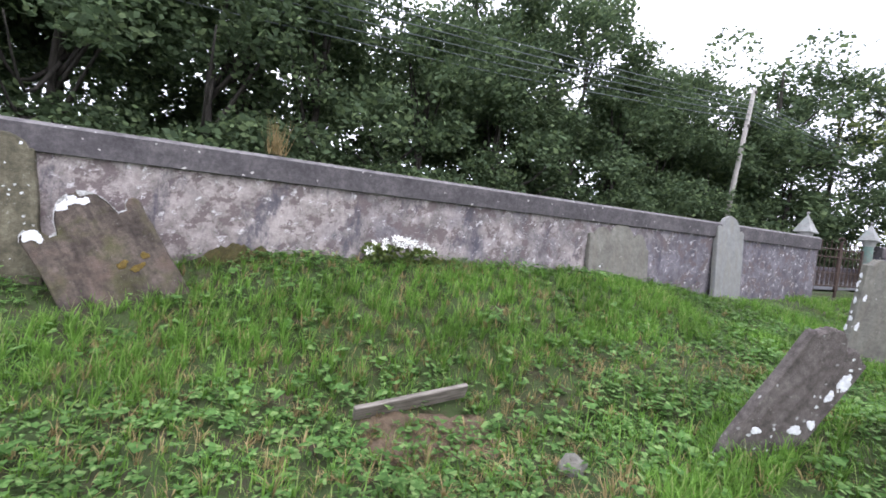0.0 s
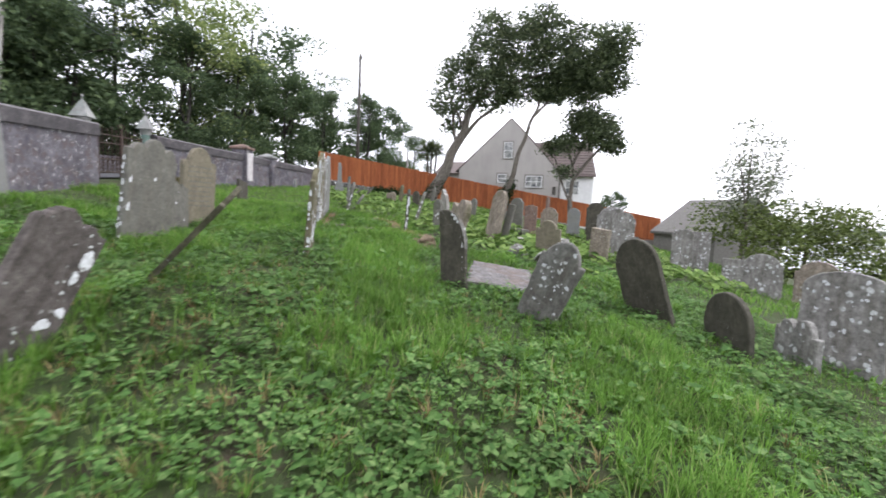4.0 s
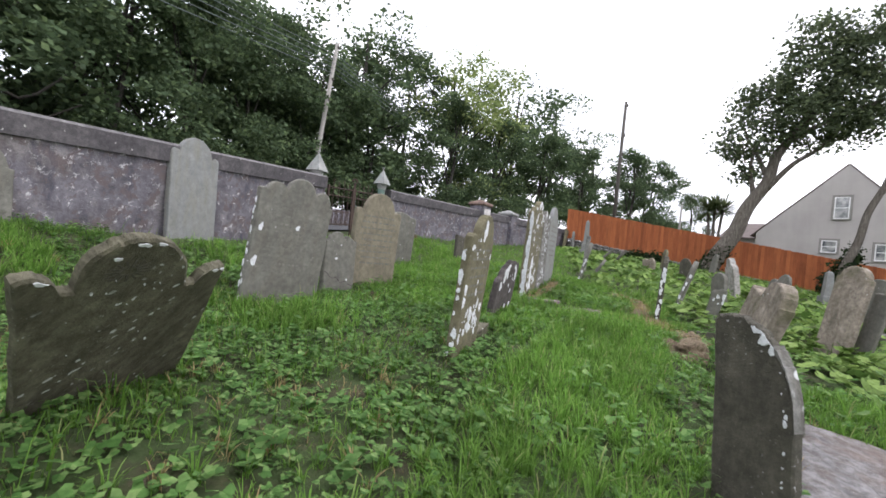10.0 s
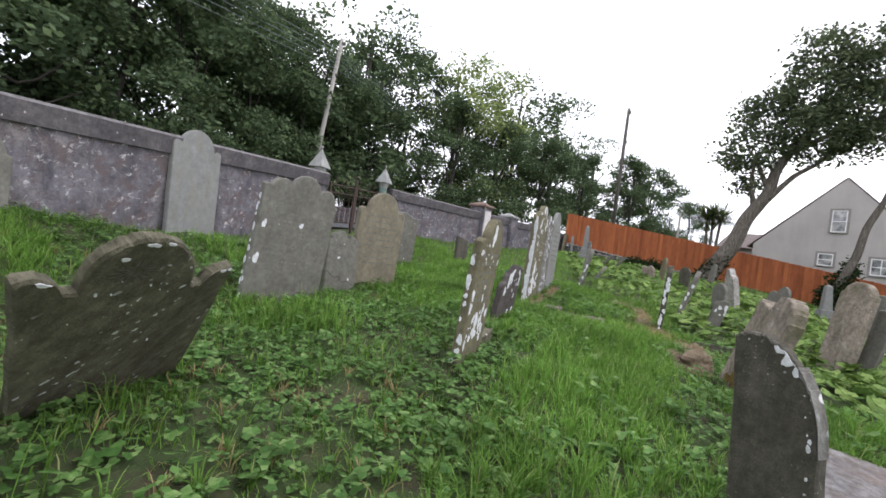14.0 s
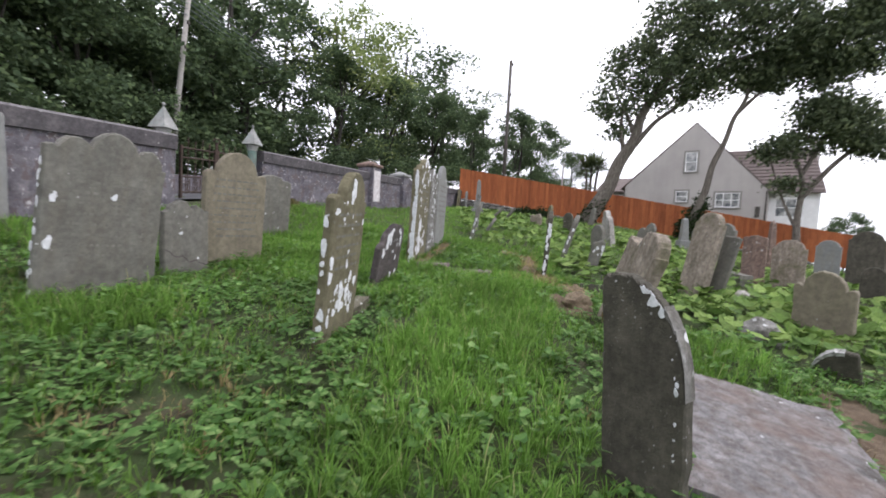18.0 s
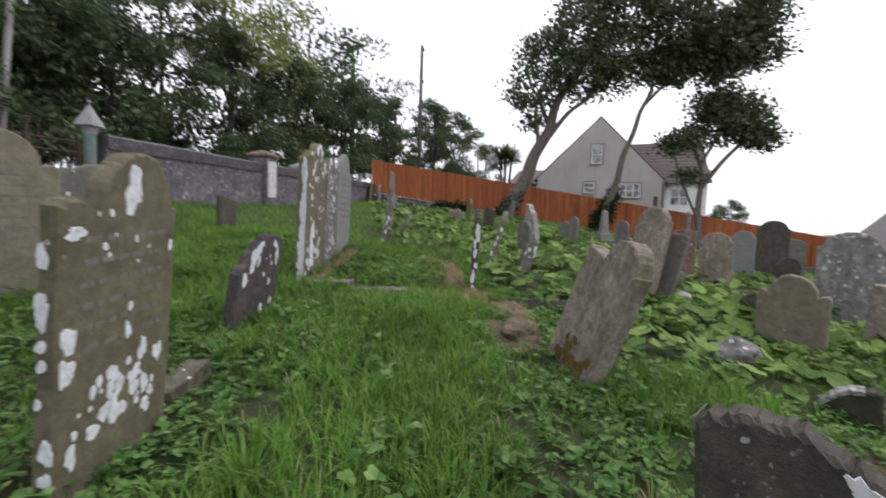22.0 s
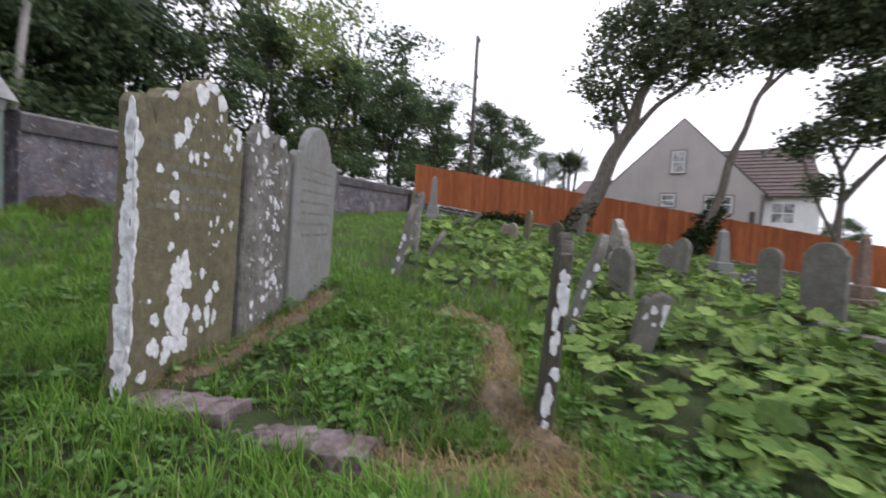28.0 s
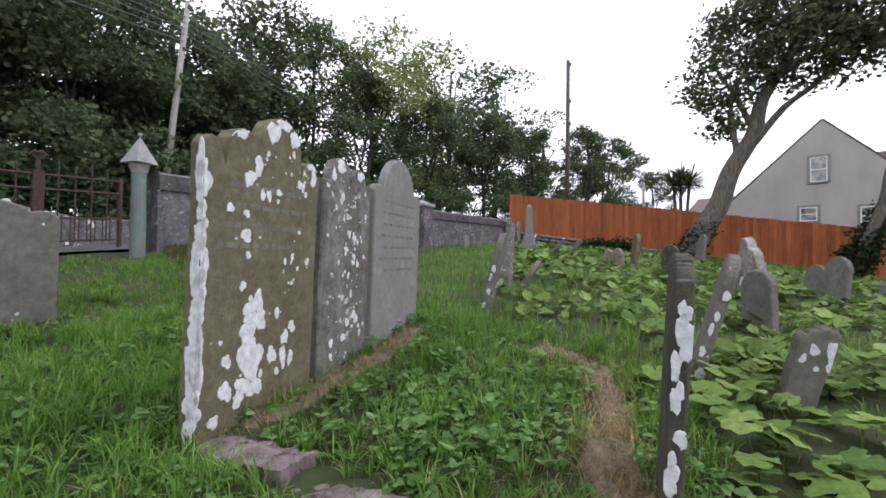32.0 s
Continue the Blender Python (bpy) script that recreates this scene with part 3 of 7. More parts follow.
far_side = GATE_WEST - ALONG * 20 + ACROSS * 7.2


def lane_wall():
    bm = bmesh.new()
    rows, spots_ = [], []
    for i in range(61):
        p = far_side + ALONG * i
        zb = max(ground_z(p.x, p.y), 1.55 + 0.03 * (i - 20)) - 0.2
        along_ = (p - GATE_WEST).dot(ALONG)
        hi_ = 1.0 + 0.7 * min(1.0, max(0.0, (7.0 - along_) / 3.0))
        if 0 < along_ < 6:
            spots_.append((p, zb + hi_))
        rows.append([bm.verts.new((p + ACROSS * y) + Vector((0, 0, z))) for y, z in ((-0.15, zb), (-0.15, zb + hi_), (0.15, zb + hi_ + 0.04), (0.15, zb))])
    for a, b in zip(rows, rows[1:]):
        for k in range(4):
            bm.faces.new((a[k], b[k], b[(k + 1) % 4], a[(k + 1) % 4]))
    lw = tagged(part("wall_lane", bm, RENDER, None), "low rendered wall across the lane", "wall", kind="structure")
    lrng = random.Random(6)
    bm = bmesh.new()
    for p, zt in spots_:
        for k in range(5):
            c = p + ALONG * lrng.uniform(0, 1) - ACROSS * 0.156
            z = zt - (lrng.uniform(0.06, 0.3) if k < 4 else lrng.uniform(0.6, 1.3))
            r = lrng.uniform(0.035, 0.1)
            ring = [c + ALONG * (r * lrng.uniform(0.75, 1.2) * math.cos(a)) + Vector((0, 0, z + r * lrng.uniform(0.75, 1.2) * math.sin(a))) for a in np.linspace(0, 2 * math.pi, 12, endpoint=False)]
            bm.faces.new([bm.verts.new(v) for v in ring])
    part("lichen", bm, LICHEN, lw, "white lichen patches below the wall top")["kind"] = "stuff"


lane_wall()


# ---- gate ----
def gate_pillar(at, z0, label, mat):
    e = empty("gate_pillar", pose(at.x, at.y, 0, 0, 0, 22.5), label, "gate pillar", "pillars of the churchyard gate")
    bm = bmesh.new()
    bmesh.ops.create_cone(bm, cap_ends=True, segments=16, radius1=0.118, radius2=0.108, depth=1.84, matrix=Matrix.Translation((0, 0, z0 + 0.42)))
    part("shaft", bm, mat, e)
    bm = bmesh.new()
    for z, r in ((1.34, 0.13), (1.39, 0.145), (1.44, 0.16)):
        bmesh.ops.create_cone(bm, cap_ends=True, segments=16, radius1=r - 0.012, radius2=r, depth=0.05, matrix=Matrix.Translation((0, 0, z0 + z)))
    part("neck", bm, CAPSTONE, e)
    bm = bmesh.new()
    box(bm, -0.19, 0.19, -0.19, 0.19, z0 + 1.464, z0 + 1.49, 0.006)
    bmesh.ops.create_cone(bm, cap_ends=True, segments=4, radius1=0.26, radius2=0.022, depth=0.4, matrix=Matrix.Translation((0, 0, z0 + 1.69)) @ Matrix.Rotation(radians(45), 4, "Z"))
    part("pyramid_cap", bm, CAPSTONE, e, "weathered pyramid capstone")
    bm = bmesh.new()
    bmesh.ops.create_cone(bm, cap_ends=True, segments=8, radius1=0.016, radius2=0.014, depth=0.05, matrix=Matrix.Translation((0, 0, z0 + 1.91)))
    bmesh.ops.create_uvsphere(bm, u_segments=10, v_segments=6, radius=0.034, matrix=Matrix.Translation((0, 0, z0 + 1.955)))
    part("finial", bm, CAPSTONE, e)


gate_pillar(GATE_WEST + ACROSS * 0.14, 1.66, "weathered green-painted gate pillar at the wall end", GREENPAINT)
gate_pillar(GATE_EAST, 1.86, "green-painted square gate pillar with pyramid cap", GREENPAINT)


def bar(bm, a, b, r=0.011, sides=6):
    a, b = Vector(a), Vector(b)
    d = b - a
    q = d.to_track_quat("Z", "Y").to_matrix().to_4x4()
    bmesh.ops.create_cone(bm, cap_ends=True, segments=sides, radius1=r, radius2=r, depth=d.length, matrix=Matrix.Translation((a + b) / 2) @ q)


def gate_leaf(x0, x1, label):
    base = GATE_WEST
    e = empty("iron_gate", pose(base.x, base.y, 0, 0, 0, 22.5), label, "iron gate", "leaves of the churchyard gate")

    def zz(x, h):
        return 1.80 + 0.068 * x + h

    for h in (0.08, 0.40, 0.80, 1.0):
        bm = bmesh.new()
        bar(bm, (x0, 0, zz(x0, h)), (x1, 0, zz(x1, h)), 0.016)
        part("rail", bm, RUST, e)
    for x in (x0 + 0.02, x1 - 0.02):
        bm = bmesh.new()
        box(bm, x - 0.028, x + 0.028, -0.028, 0.028, zz(x, -0.05), zz(x, 1.05), 0.006)
        part("stile", bm, RUST, e)
    n = 5
    for i in range(1, n):
        x = x0 + (x1 - x0) * i / n
        bm = bmesh.new()
        bar(bm, (x, 0, zz(x, 0.05)), (x, 0, zz(x, 1.0 + (0.16 if i % 2 else 0.1))), 0.011)
        bmesh.ops.create_cone(bm, cap_ends=True, segments=6, radius1=0.02, radius2=0.002, depth=0.07, matrix=Matrix.Translation((x, 0, zz(x, 1.04 + (0.16 if i % 2 else 0.1)))))
        part("bar", bm, RUST, e)
    for i in range(2 * n):
        x = x0 + (x1 - x0) * (i + 0.5) / (2 * n)
        bm = bmesh.new()
        bar(bm, (x, 0, zz(x, 0.05)), (x, 0, zz(x, 0.45)), 0.009)
        part("dog_bar", bm, RUST, e)


gate_leaf(0.30, 1.42, "rusty wrought iron gate leaf with spear tops")
gate_leaf(1.46, 2.58, "rusty wrought iron gate leaf beside green pillar")
e = empty("gate_post", pose(GATE_WEST.x + ALONG.x * 1.44, GATE_WEST.y + ALONG.y * 1.44, 1.88), "tall rusty iron gate post with scrolled top", "gate post")
bm = bmesh.new()
box(bm, -0.026, 0.026, -0.026, 0.026, -0.3, 1.24, 0.006)
part("post", bm, RUST, e)
for s in (-1, 1):
    pts = [(s * 0.05 * math.sin(a) * (1 + a / 5), 0, 1.22 + 0.06 * (1 - math.cos(a)) * (1 if a < 3 else 0.8)) for a in np.linspace(0, 5.0, 12)]
    part("scroll", tube(pts, [0.012] * 12, 6), RUST, e)


# ---- plaque pillars in the east wall ----
def plaque_pillar(x, w, h, label, cap_mat, plate):
    d = Vector((math.cos(EAST_TURN), math.sin(EAST_TURN), 0))
    p = east_start + d * x
    z0 = ground_z(p.x, p.y)
    e = empty("wall_pillar", Matrix.Translation((p.x, p.y, z0)) @ Matrix.Rotation(EAST_TURN, 4, "Z"), label, "wall pillar")
    bm = bmesh.new()
    box(bm, -w / 2, w / 2, -0.36, 0.3, -0.4, h, 0.02)
    part("shaft", bm, RENDER, e)
    bm = bmesh.new()
    box(bm, -w / 2 - 0.06, w / 2 + 0.06, -0.42, 0.36, h, h + 0.12, 0.03)
    bmesh.ops.create_cone(bm, cap_ends=True, segments=4, radius1=w * 0.75, radius2=0.1, depth=0.12, matrix=Matrix.Translation((0, -0.03, h + 0.18)) @ Matrix.Rotation(radians(45), 4, "Z"))
    part("cap", bm, cap_mat, e)
    if plate:
        bm = bmesh.new()
        box(bm, -w / 2 + 0.08, w / 2 - 0.08, -0.385, -0.355, 0.15, h - 0.12, 0.01)
        part("plaque", bm, PLAQUE, e, "pale marble memorial plaque")


plaque_pillar(5.6, 0.62, 1.45, "wall pillar with pale memorial plaque", RED, True)
plaque_pillar(8.1, 0.55, 1.3, "plain rendered wall pillar with stone cap", CAPSTONE, False)


# ---- gravestones ----
STYLES = {
    "round": (-0.5, ((0, 0.5, 0, 0.5),)),
    "low_round": (-0.28, ((0, 0.5, 0, 0.28),)),
    "shoulder": (-0.34, ((0, 0.34, 0, 0.36), (-0.42, 0.075, -0.29, 0.06), (0.42, 0.075, -0.29, 0.06))),
    "lobes": (-0.27, ((0.03, 0.21, 0, 0.24), (-0.29, 0.14, -0.10, 0.18), (0.33, 0.13, -0.10, 0.18), (-0.47, 0.06, -0.19, 0.08))),
    "twin": (-0.26, ((-0.16, 0.19, 0, 0.22), (0.22, 0.17, -0.05, 0.2), (0.46, 0.05, -0.2, 0.05))),
    "scroll": (-0.33, ((0.03, 0.25, 0, 0.34), (-0.41, 0.10, -0.20, 0.13), (0.44, 0.08, -0.23, 0.10))),
    "square": (0.0, ()),
    "gothic": (-0.45, ((0, 0.5, 0, 0.62),)),
    "crown": (-0.38, ((0.1, 0.2, 0, 0.22), (-0.22, 0.13, -0.15, 0.13), (0.4, 0.085, -0.23, 0.1), (-0.45, 0.07, -0.24, 0.16))),
    "stepped": (-0.16, ((0, 0.30, 0, 0.13), (-0.36, 0.14, -0.08, 0.08), (0.36, 0.14, -0.08, 0.08))),
    "broken": (-0.18, ((-0.16, 0.24, 0, 0.2), (0.26, 0.12, -0.09, 0.12))),
    "arch": (-0.30, ((0, 0.42, 0, 0.32),)),
    "trefoil": (-0.95, ((0.05, 0.24, 0, 0.34), (-0.2, 0.26, -0.42, 0.34), (0.24, 0.24, -0.48, 0.34), (0.0, 0.46, -0.78, 0.2))),
    "kited": (-0.38, ((-0.02, 0.4, 0, 0.44), (0.42, 0.1, -0.33, 0.06))),
    "notched": (-0.30, ((-0.18, 0.28, 0, 0.3),)),
    "half_round": (-1.25, ((-0.3, 0.8, 0, 1.2),)),
    "horned": (-0.28, ((-0.03, 0.27, 0, 0.26), (-0.45, 0.09, -0.20, 0.07), (0.5, 0.17, -0.16, 0.12))),
    "offset_dome": (-0.34, ((0.1, 0.33, 0, 0.33), (-0.4, 0.12, -0.29, 0.06))),
    "stepped_left": (-0.52, ((0.22, 0.3, 0, 0.1), (-0.06, 0.3, -0.05, 0.22), (-0.33, 0.2, -0.26, 0.18), (0.12, 0.08, 0.02, 0.05))),
    "sloped": (-0.42, ((0.2, 0.36, 0, 0.3), (0.0, 0.46, -0.1, 0.36))),
}


def outline(style, w, h, rng, jag):
    sb, lobes = STYLES[style]
    xs = np.linspace(-0.5, 0.5, 57)
    zs = np.full(57, sb * w + h)
    for cx, rx, top, rz in lobes:
        k = 1 - ((xs - cx) / rx) ** 2
        zs = np.where(k > 0, np.maximum(zs, h + (top - rz + rz * np.sqrt(np.maximum(k, 0))) * w), zs)
    if jag:
        zs = zs + jag * np.cumsum(rng.normal(size=57)) * 0.15 - jag * np.abs(rng.normal(size=57)) * 0.4
    zs[0], zs[-1] = min(zs[0], zs[1]) - 0.008, min(zs[-1], zs[-2]) - 0.008
    return np.stack([xs * w, zs], 1)


def patch(bm, x, z, r, y, rng, side, stretch=1.0, rim=None, half=9.0):
    """One raised lichen crust on a stone's face, with a ragged lobed rim."""
    n = 30 if r > 0.02 else 12
    ph = rng.uniform(0, 6.3, 5)
    amp = 0.16 if r > 0.02 else 0.1
    ring = []
    for k in range(n):
        a = 2 * math.pi * k / n
        rr = r * (1 + amp * math.sin(2 * a + ph[0]) + amp * 0.8 * math.sin(3 * a + ph[1]) + amp * 0.5 * math.sin(5 * a + ph[2]) + amp * 0.35 * math.sin(8 * a + ph[3]) + amp * 0.3 * math.sin(13 * a + ph[4]) + rng.normal() * 0.03)
        px = max(-half, min(half, x + rr * math.cos(a)))
        pz = z + rr * math.sin(a) * stretch
        ring.append((px, min(pz, rim(px)) if rim else pz))
    lo = [bm.verts.new((px, y, pz)) for px, pz in ring]
    hi = [bm.verts.new((x + (px - x) * 0.93, y + side * 0.003, z + (pz - z) * 0.93)) for px, pz in ring]
    for k in range(n):
        bm.faces.new((lo[k], lo[(k + 1) % n], hi[(k + 1) % n], hi[k]))
    bm.faces.new(hi)


def headstone(x, y, turn, w, h, style, mat, label, lean=0.0, roll=0.0, thick=0.09, jag=0.0, taper=0.0, lift=0.0,
              spots=0, side=-1, letters=0, band=None, group="old churchyard gravestones", edge=0.0, rosettes=(), shear=0.0, moss=(), colonies=()):
    """A gravestone on the ground. lean: towards its front; roll: along its width; degrees."""
    rng = np.random.default_rng(int(abs(x * 131 + y * 977 + w * 100)))
    z0 = ground_z(x, y) + lift
    e = empty("gravestone", pose(x, y, z0, 0, 0, turn) @ pose(0, 0, 0, lean, roll, 0), label, "gravestone", group)
    top = outline(style, w, h, rng, jag)
    top[1:-1, 1] += rng.normal(0, 0.0025, len(top) - 2)
    right, left, zr, zl = [], [], top[-1, 1], top[0, 1]
    for k in range(1, 10):
        f = k / 9
        inset = taper * w * f
        right.append((w / 2 - inset - abs(rng.normal(0, 0.006)), zr + (-0.35 - zr) * f))
        left.append((-w / 2 + inset + abs(rng.normal(0, 0.006)), zl + (-0.35 - zl) * f))
    ring = [tuple(p) for p in top] + right + left[::-1]
    ring = [(px + shear * (h - pz), pz) for px, pz in ring]
    bm = bmesh.new()
    t, b = thick / 2, min(0.004 if edge > 1.2 else 0.012, thick * 0.2)
    layers = []
    for yy, inset in ((-t, b), (-t + b, 0.0), (t - b, 0.0), (t, b)):
        layers.append([bm.verts.new((px - math.copysign(min(inset, abs(px)), px) + rng.normal() * 0.0016, yy, pz - (inset if pz > h * 0.5 else 0) + rng.normal() * 0.0016)) for px, pz in ring])
    n = len(ring)
    for a, c in zip(layers, layers[1:]):
        for k in range(n):
            bm.faces.new((a[k], a[(k + 1) % n], c[(k + 1) % n], c[k]))
    bm.faces.new(layers[0])
    bm.faces.new(layers[-1][::-1])
    part("slab", bm, mat, e)
    yf = side * t
    limit = lambda px: float(np.interp(px, top[:, 0], top[:, 1]))
    def skew(bm_):
        for v in bm_.verts:
            v.co.x += shear * (h - v.co.z)

    if spots or rosettes or colonies:
        bm = bmesh.new()
        rim, half = (lambda px: limit(px) - 0.006), (w / 2 if edge > 1.2 else w / 2 - b - 0.002)
        if edge > 1.2:
            z = 0.1
            while z < limit(-w * 0.45) - 0.12:
                r = rng.uniform(0.024, 0.046) * (1.0 if z < 1.1 else 0.6)
                patch(bm, -w / 2 + rng.uniform(-0.004, 0.01), z, r, yf + side * 0.0005, rng, side, rng.uniform(1.3, 2.6), rim, half)
                z += r * (rng.uniform(1.2, 2.2) if z < 1.1 else rng.uniform(3, 7))
        for cx, cz, spread_x, spread_z, count_, scale_ in colonies:
            for _ in range(count_):
                px, pz = cx + rng.normal() * spread_x, cz + rng.normal() * spread_z
                r = float(rng.choice([0.01, 0.014, 0.02, 0.028, 0.036])) * scale_
                if pz + r < limit(px) and pz > 0.02 and abs(px) + r < w * 0.5:
                    patch(bm, px, pz, r, yf + side * rng.uniform(0.0003, 0.0015), rng, side, rng.uniform(1.0, 1.9), rim, half)
        for px, pz, r, st in rosettes:
            if pz < limit(px) and abs(px) < w * 0.52:
                patch(bm, px, pz, r, yf + side * rng.uniform(0.0003, 0.0012), rng, side, st, rim, half)
        for _ in range(spots):
            px, pz = rng.uniform(-0.45, 0.45) * w, rng.uniform(0.05, 1.0) * h
            r = rng.choice([0.006, 0.009, 0.014, 0.022])
            if pz + r * 1.6 < limit(px) and abs(px) + r < w * 0.48 * (1 - taper):
                patch(bm, px, pz, r, yf + side * 0.0005, rng, side, rng.uniform(0.8, 1.5))
        skew(bm)
        if len(bm.faces):
            part("lichen", bm, LICHEN, e, "white crustose lichen patches")["kind"] = "stuff"
        else:
            bm.free()
    if moss:
        bm = bmesh.new()
        for px, pz, r, st in moss:
            patch(bm, px, pz, r, yf + side * 0.001, rng, side * 2.2, st)
        part("moss", bm, ORANGEMOSS, e, "orange-green moss cushions at the foot")["kind"] = "stuff"
    if edge:
        bm = bmesh.new()
        z = 0.06
        while z < limit(-w * 0.47) - 0.1:
            r = rng.uniform(0.018, 0.042) * edge
            patch(bm, (rng.uniform(-0.3, 0.3) if edge < 1.2 else rng.uniform(-0.5, -0.2)) * thick, z, r, 0.0, rng, -1, rng.uniform(1.2, 2.6))
            z += r * 2 * min(1.0, edge) + rng.uniform(0.0, 0.16 if edge <= 1 else 0.03)
        for v in bm.verts:
            v.co = Vector((-w / 2 * (1 - taper) - 0.0015 + v.co.y, max(-t - 0.001, min(t - 0.004, v.co.x)), v.co.z))
        part("edge_lichen", bm, LICHEN, e, "white lichen along the edge")["kind"] = "stuff"
    if letters:
        bm = bmesh.new()
        z = h * 0.80
        for i in range(letters):
            z -= h * 0.062
            x0, x1 = -w * (0.30 + 0.1 * rng.random()), w * (0.30 + 0.1 * rng.random())
            xx = x0
            while xx < x1:
                ww = rng.uniform(0.02, 0.09)
                if z + 0.03 < limit(xx) and z + 0.03 < limit(min(xx + ww, w * 0.45)):
                    box(bm, xx, min(xx + ww, x1), min(yf, yf + side * 0.0012), max(yf, yf + side * 0.0012), z, z + h * 0.016)
                xx += ww + rng.uniform(0.012, 0.03)
        part("inscription", bm, CARVED, e, "worn illegible inscription lines")["kind"] = "stuff"
    if band:
        cap = CRUST if band is True else band
        low, high = min(p[1] for p in top), max(p[1] for p in top)
        bm = bmesh.new()
        vs = []
        for k, (px, pz) in enumerate(top):
            lob = ((pz - low) / max(high - low, 0.01)) ** 2
            f = 0.007 + (0.012 + 0.09 * max(0.0, noise.noise(Vector((px * 9, x, y)))) + 0.008 * rng.random()) * lob
            o = 0.003 + 0.003 * rng.random()
            vs.append([bm.verts.new((px * 1.006, yy, pz + dz)) for yy, dz in ((-t - o, -f), (-t - o, 0.004 + o * 0.6), (t + 0.004, 0.004 + o * 0.6), (t + 0.004, -0.03))])
        for n_, (a, c) in enumerate(zip(vs, vs[1:])):
            if noise.noise(Vector((top[n_][0] * 7, y, x))) < 0.02:
                continue
            for k in range(3):
                bm.faces.new((a[k], c[k], c[k + 1], a[k + 1]))
        skew(bm)
        part("lichen_cap", bm, cap, e, "pale lichen crust on the top edge")["kind"] = "stuff"
    return e


# by the start of the walk
headstone(-3.15, 4.42, 30, 0.98, 1.1, "scroll", SCROLL, "leaning scrolled brown gravestone with white lichen top", lean=-14, roll=-33, thick=0.18, band=CRUST, rosettes=((-0.02, 1.03, 0.07, 0.6), (-0.1, 1.0, 0.05, 0.7), (0.08, 0.99, 0.05, 0.8), (0.4, 0.88, 0.05, 0.8), (-0.4, 0.86, 0.07, 0.8), (-0.36, 0.8, 0.04, 1.0)), moss=((0.1, 0.3, 0.05, 0.7), (0.2, 0.22, 0.06, 0.6), (0.3, 0.3, 0.04, 0.8)))
headstone(-4.2, 4.32, 25, 0.52, 1.4, "arch", HORN, "leaning grey gravestone against the churchyard wall", lean=-4, roll=-10, spots=6, band=GREYLICHEN)
headstone(3.0, 7.3, 22.5, 1.42, 1.12, "lobes", GREY, "grey-olive stained lobed gravestone leaning flat on the wall", lean=-6, spots=3, lift=-0.15)
headstone(5.72, 8.38, 22.5, 0.86, 1.62, "shoulder", BLUE, "tall arched blue slate gravestone standing against the wall", lean=-5, roll=1.5, thick=0.1)
headstone(2.2, 3.08, 8, 0.55, 1.12, "broken", MAUVE, "steeply tilted brown gravestone with white lichen spots", lean=10, roll=25, thick=0.08, jag=0.02, rosettes=((0.2, 0.84, 0.045, 1.7), (0.17, 0.7, 0.035, 1.2), (0.2, 0.46, 0.035, 1.0), (0.12, 0.36, 0.05, 0.8), (-0.14, 0.2, 0.04, 0.7)))
horned = headstone(3.43, 3.29, 37, 1.07, 1.3, "horned", HORN, "dark scroll-shouldered gravestone tilted far over", lean=40.8, shear=0.6, thick=0.052, lift=-0.064, rosettes=((-0.06, 1.27, 0.03, 0.35), (0.03, 1.28, 0.026, 0.35), (-0.17, 1.19, 0.02, 0.5), (-0.45, 1.07, 0.022, 0.6), (0.45, 1.1, 0.022, 0.5), (0.5, 1.11, 0.018, 0.5)), colonies=((-0.1, 1.05, 0.2, 0.1, 9, 0.22), (-0.3, 0.7, 0.15, 0.2, 6, 0.22)))
bm = bmesh.new()
for k in range(15):
    a = 2 * math.pi * k / 15
    vs_ = box(bm, 0.035, 0.105, -0.0018, 0.0, -0.006, 0.006, m=Matrix.Translation((0.0, -0.027, 1.12)) @ Matrix.Diagonal((1, 1, 0.62, 1)) @ Matrix.Rotation(a, 4, "Y"))
part("carved_fan", bm, DARK, horned, "worn carved fan in the tympanum")["kind"] = "stuff"
headstone(6.02, 5.75, 6, 1.04, 1.56, "lobes", GREY, "wide grey inscribed gravestone beside a broken one", lean=4, roll=3, letters=9, edge=0.6, rosettes=((0.05, 0.95, 0.03, 1.0), (-0.44, 0.5, 0.03, 2.2), (-0.43, 0.9, 0.025, 2.0)))
cracked = headstone(7.05, 6.1, 10, 0.6, 0.86, "broken", GREY, "small cracked grey gravestone between taller ones", spots=4, jag=0.03)
bm = bmesh.new()
crack_rng = random.Random(3)
cx_, cz_ = -0.29, 0.3
while cx_ < 0.28:
    nx_, nz_ = cx_ + crack_rng.uniform(0.03, 0.06), cz_ + crack_rng.uniform(-0.045, 0.022)
    w0, w1 = crack_rng.uniform(0.003, 0.007), crack_rng.uniform(0.003, 0.007)
    f_ = [bm.verts.new((px_, -0.0468, pz_)) for px_, pz_ in ((cx_, cz_ - w0), (nx_, nz_ - w1), (nx_, nz_ + w1), (cx_, cz_ + w0))]
    bm.faces.new(f_)
    cx_, cz_ = nx_, nz_
part("crack", bm, PLUM, cracked, "dark open crack across the face")
headstone(7.82, 6.34, 2, 0.92, 1.5, "shoulder", TAN, "tan shouldered gravestone with worn inscription", lean=3, letters=9)
headstone(9.55, 7.85, 4, 0.95, 1.12, "stepped", GREY, "grey lichen-speckled gravestone before the gate", lean=3, spots=10)
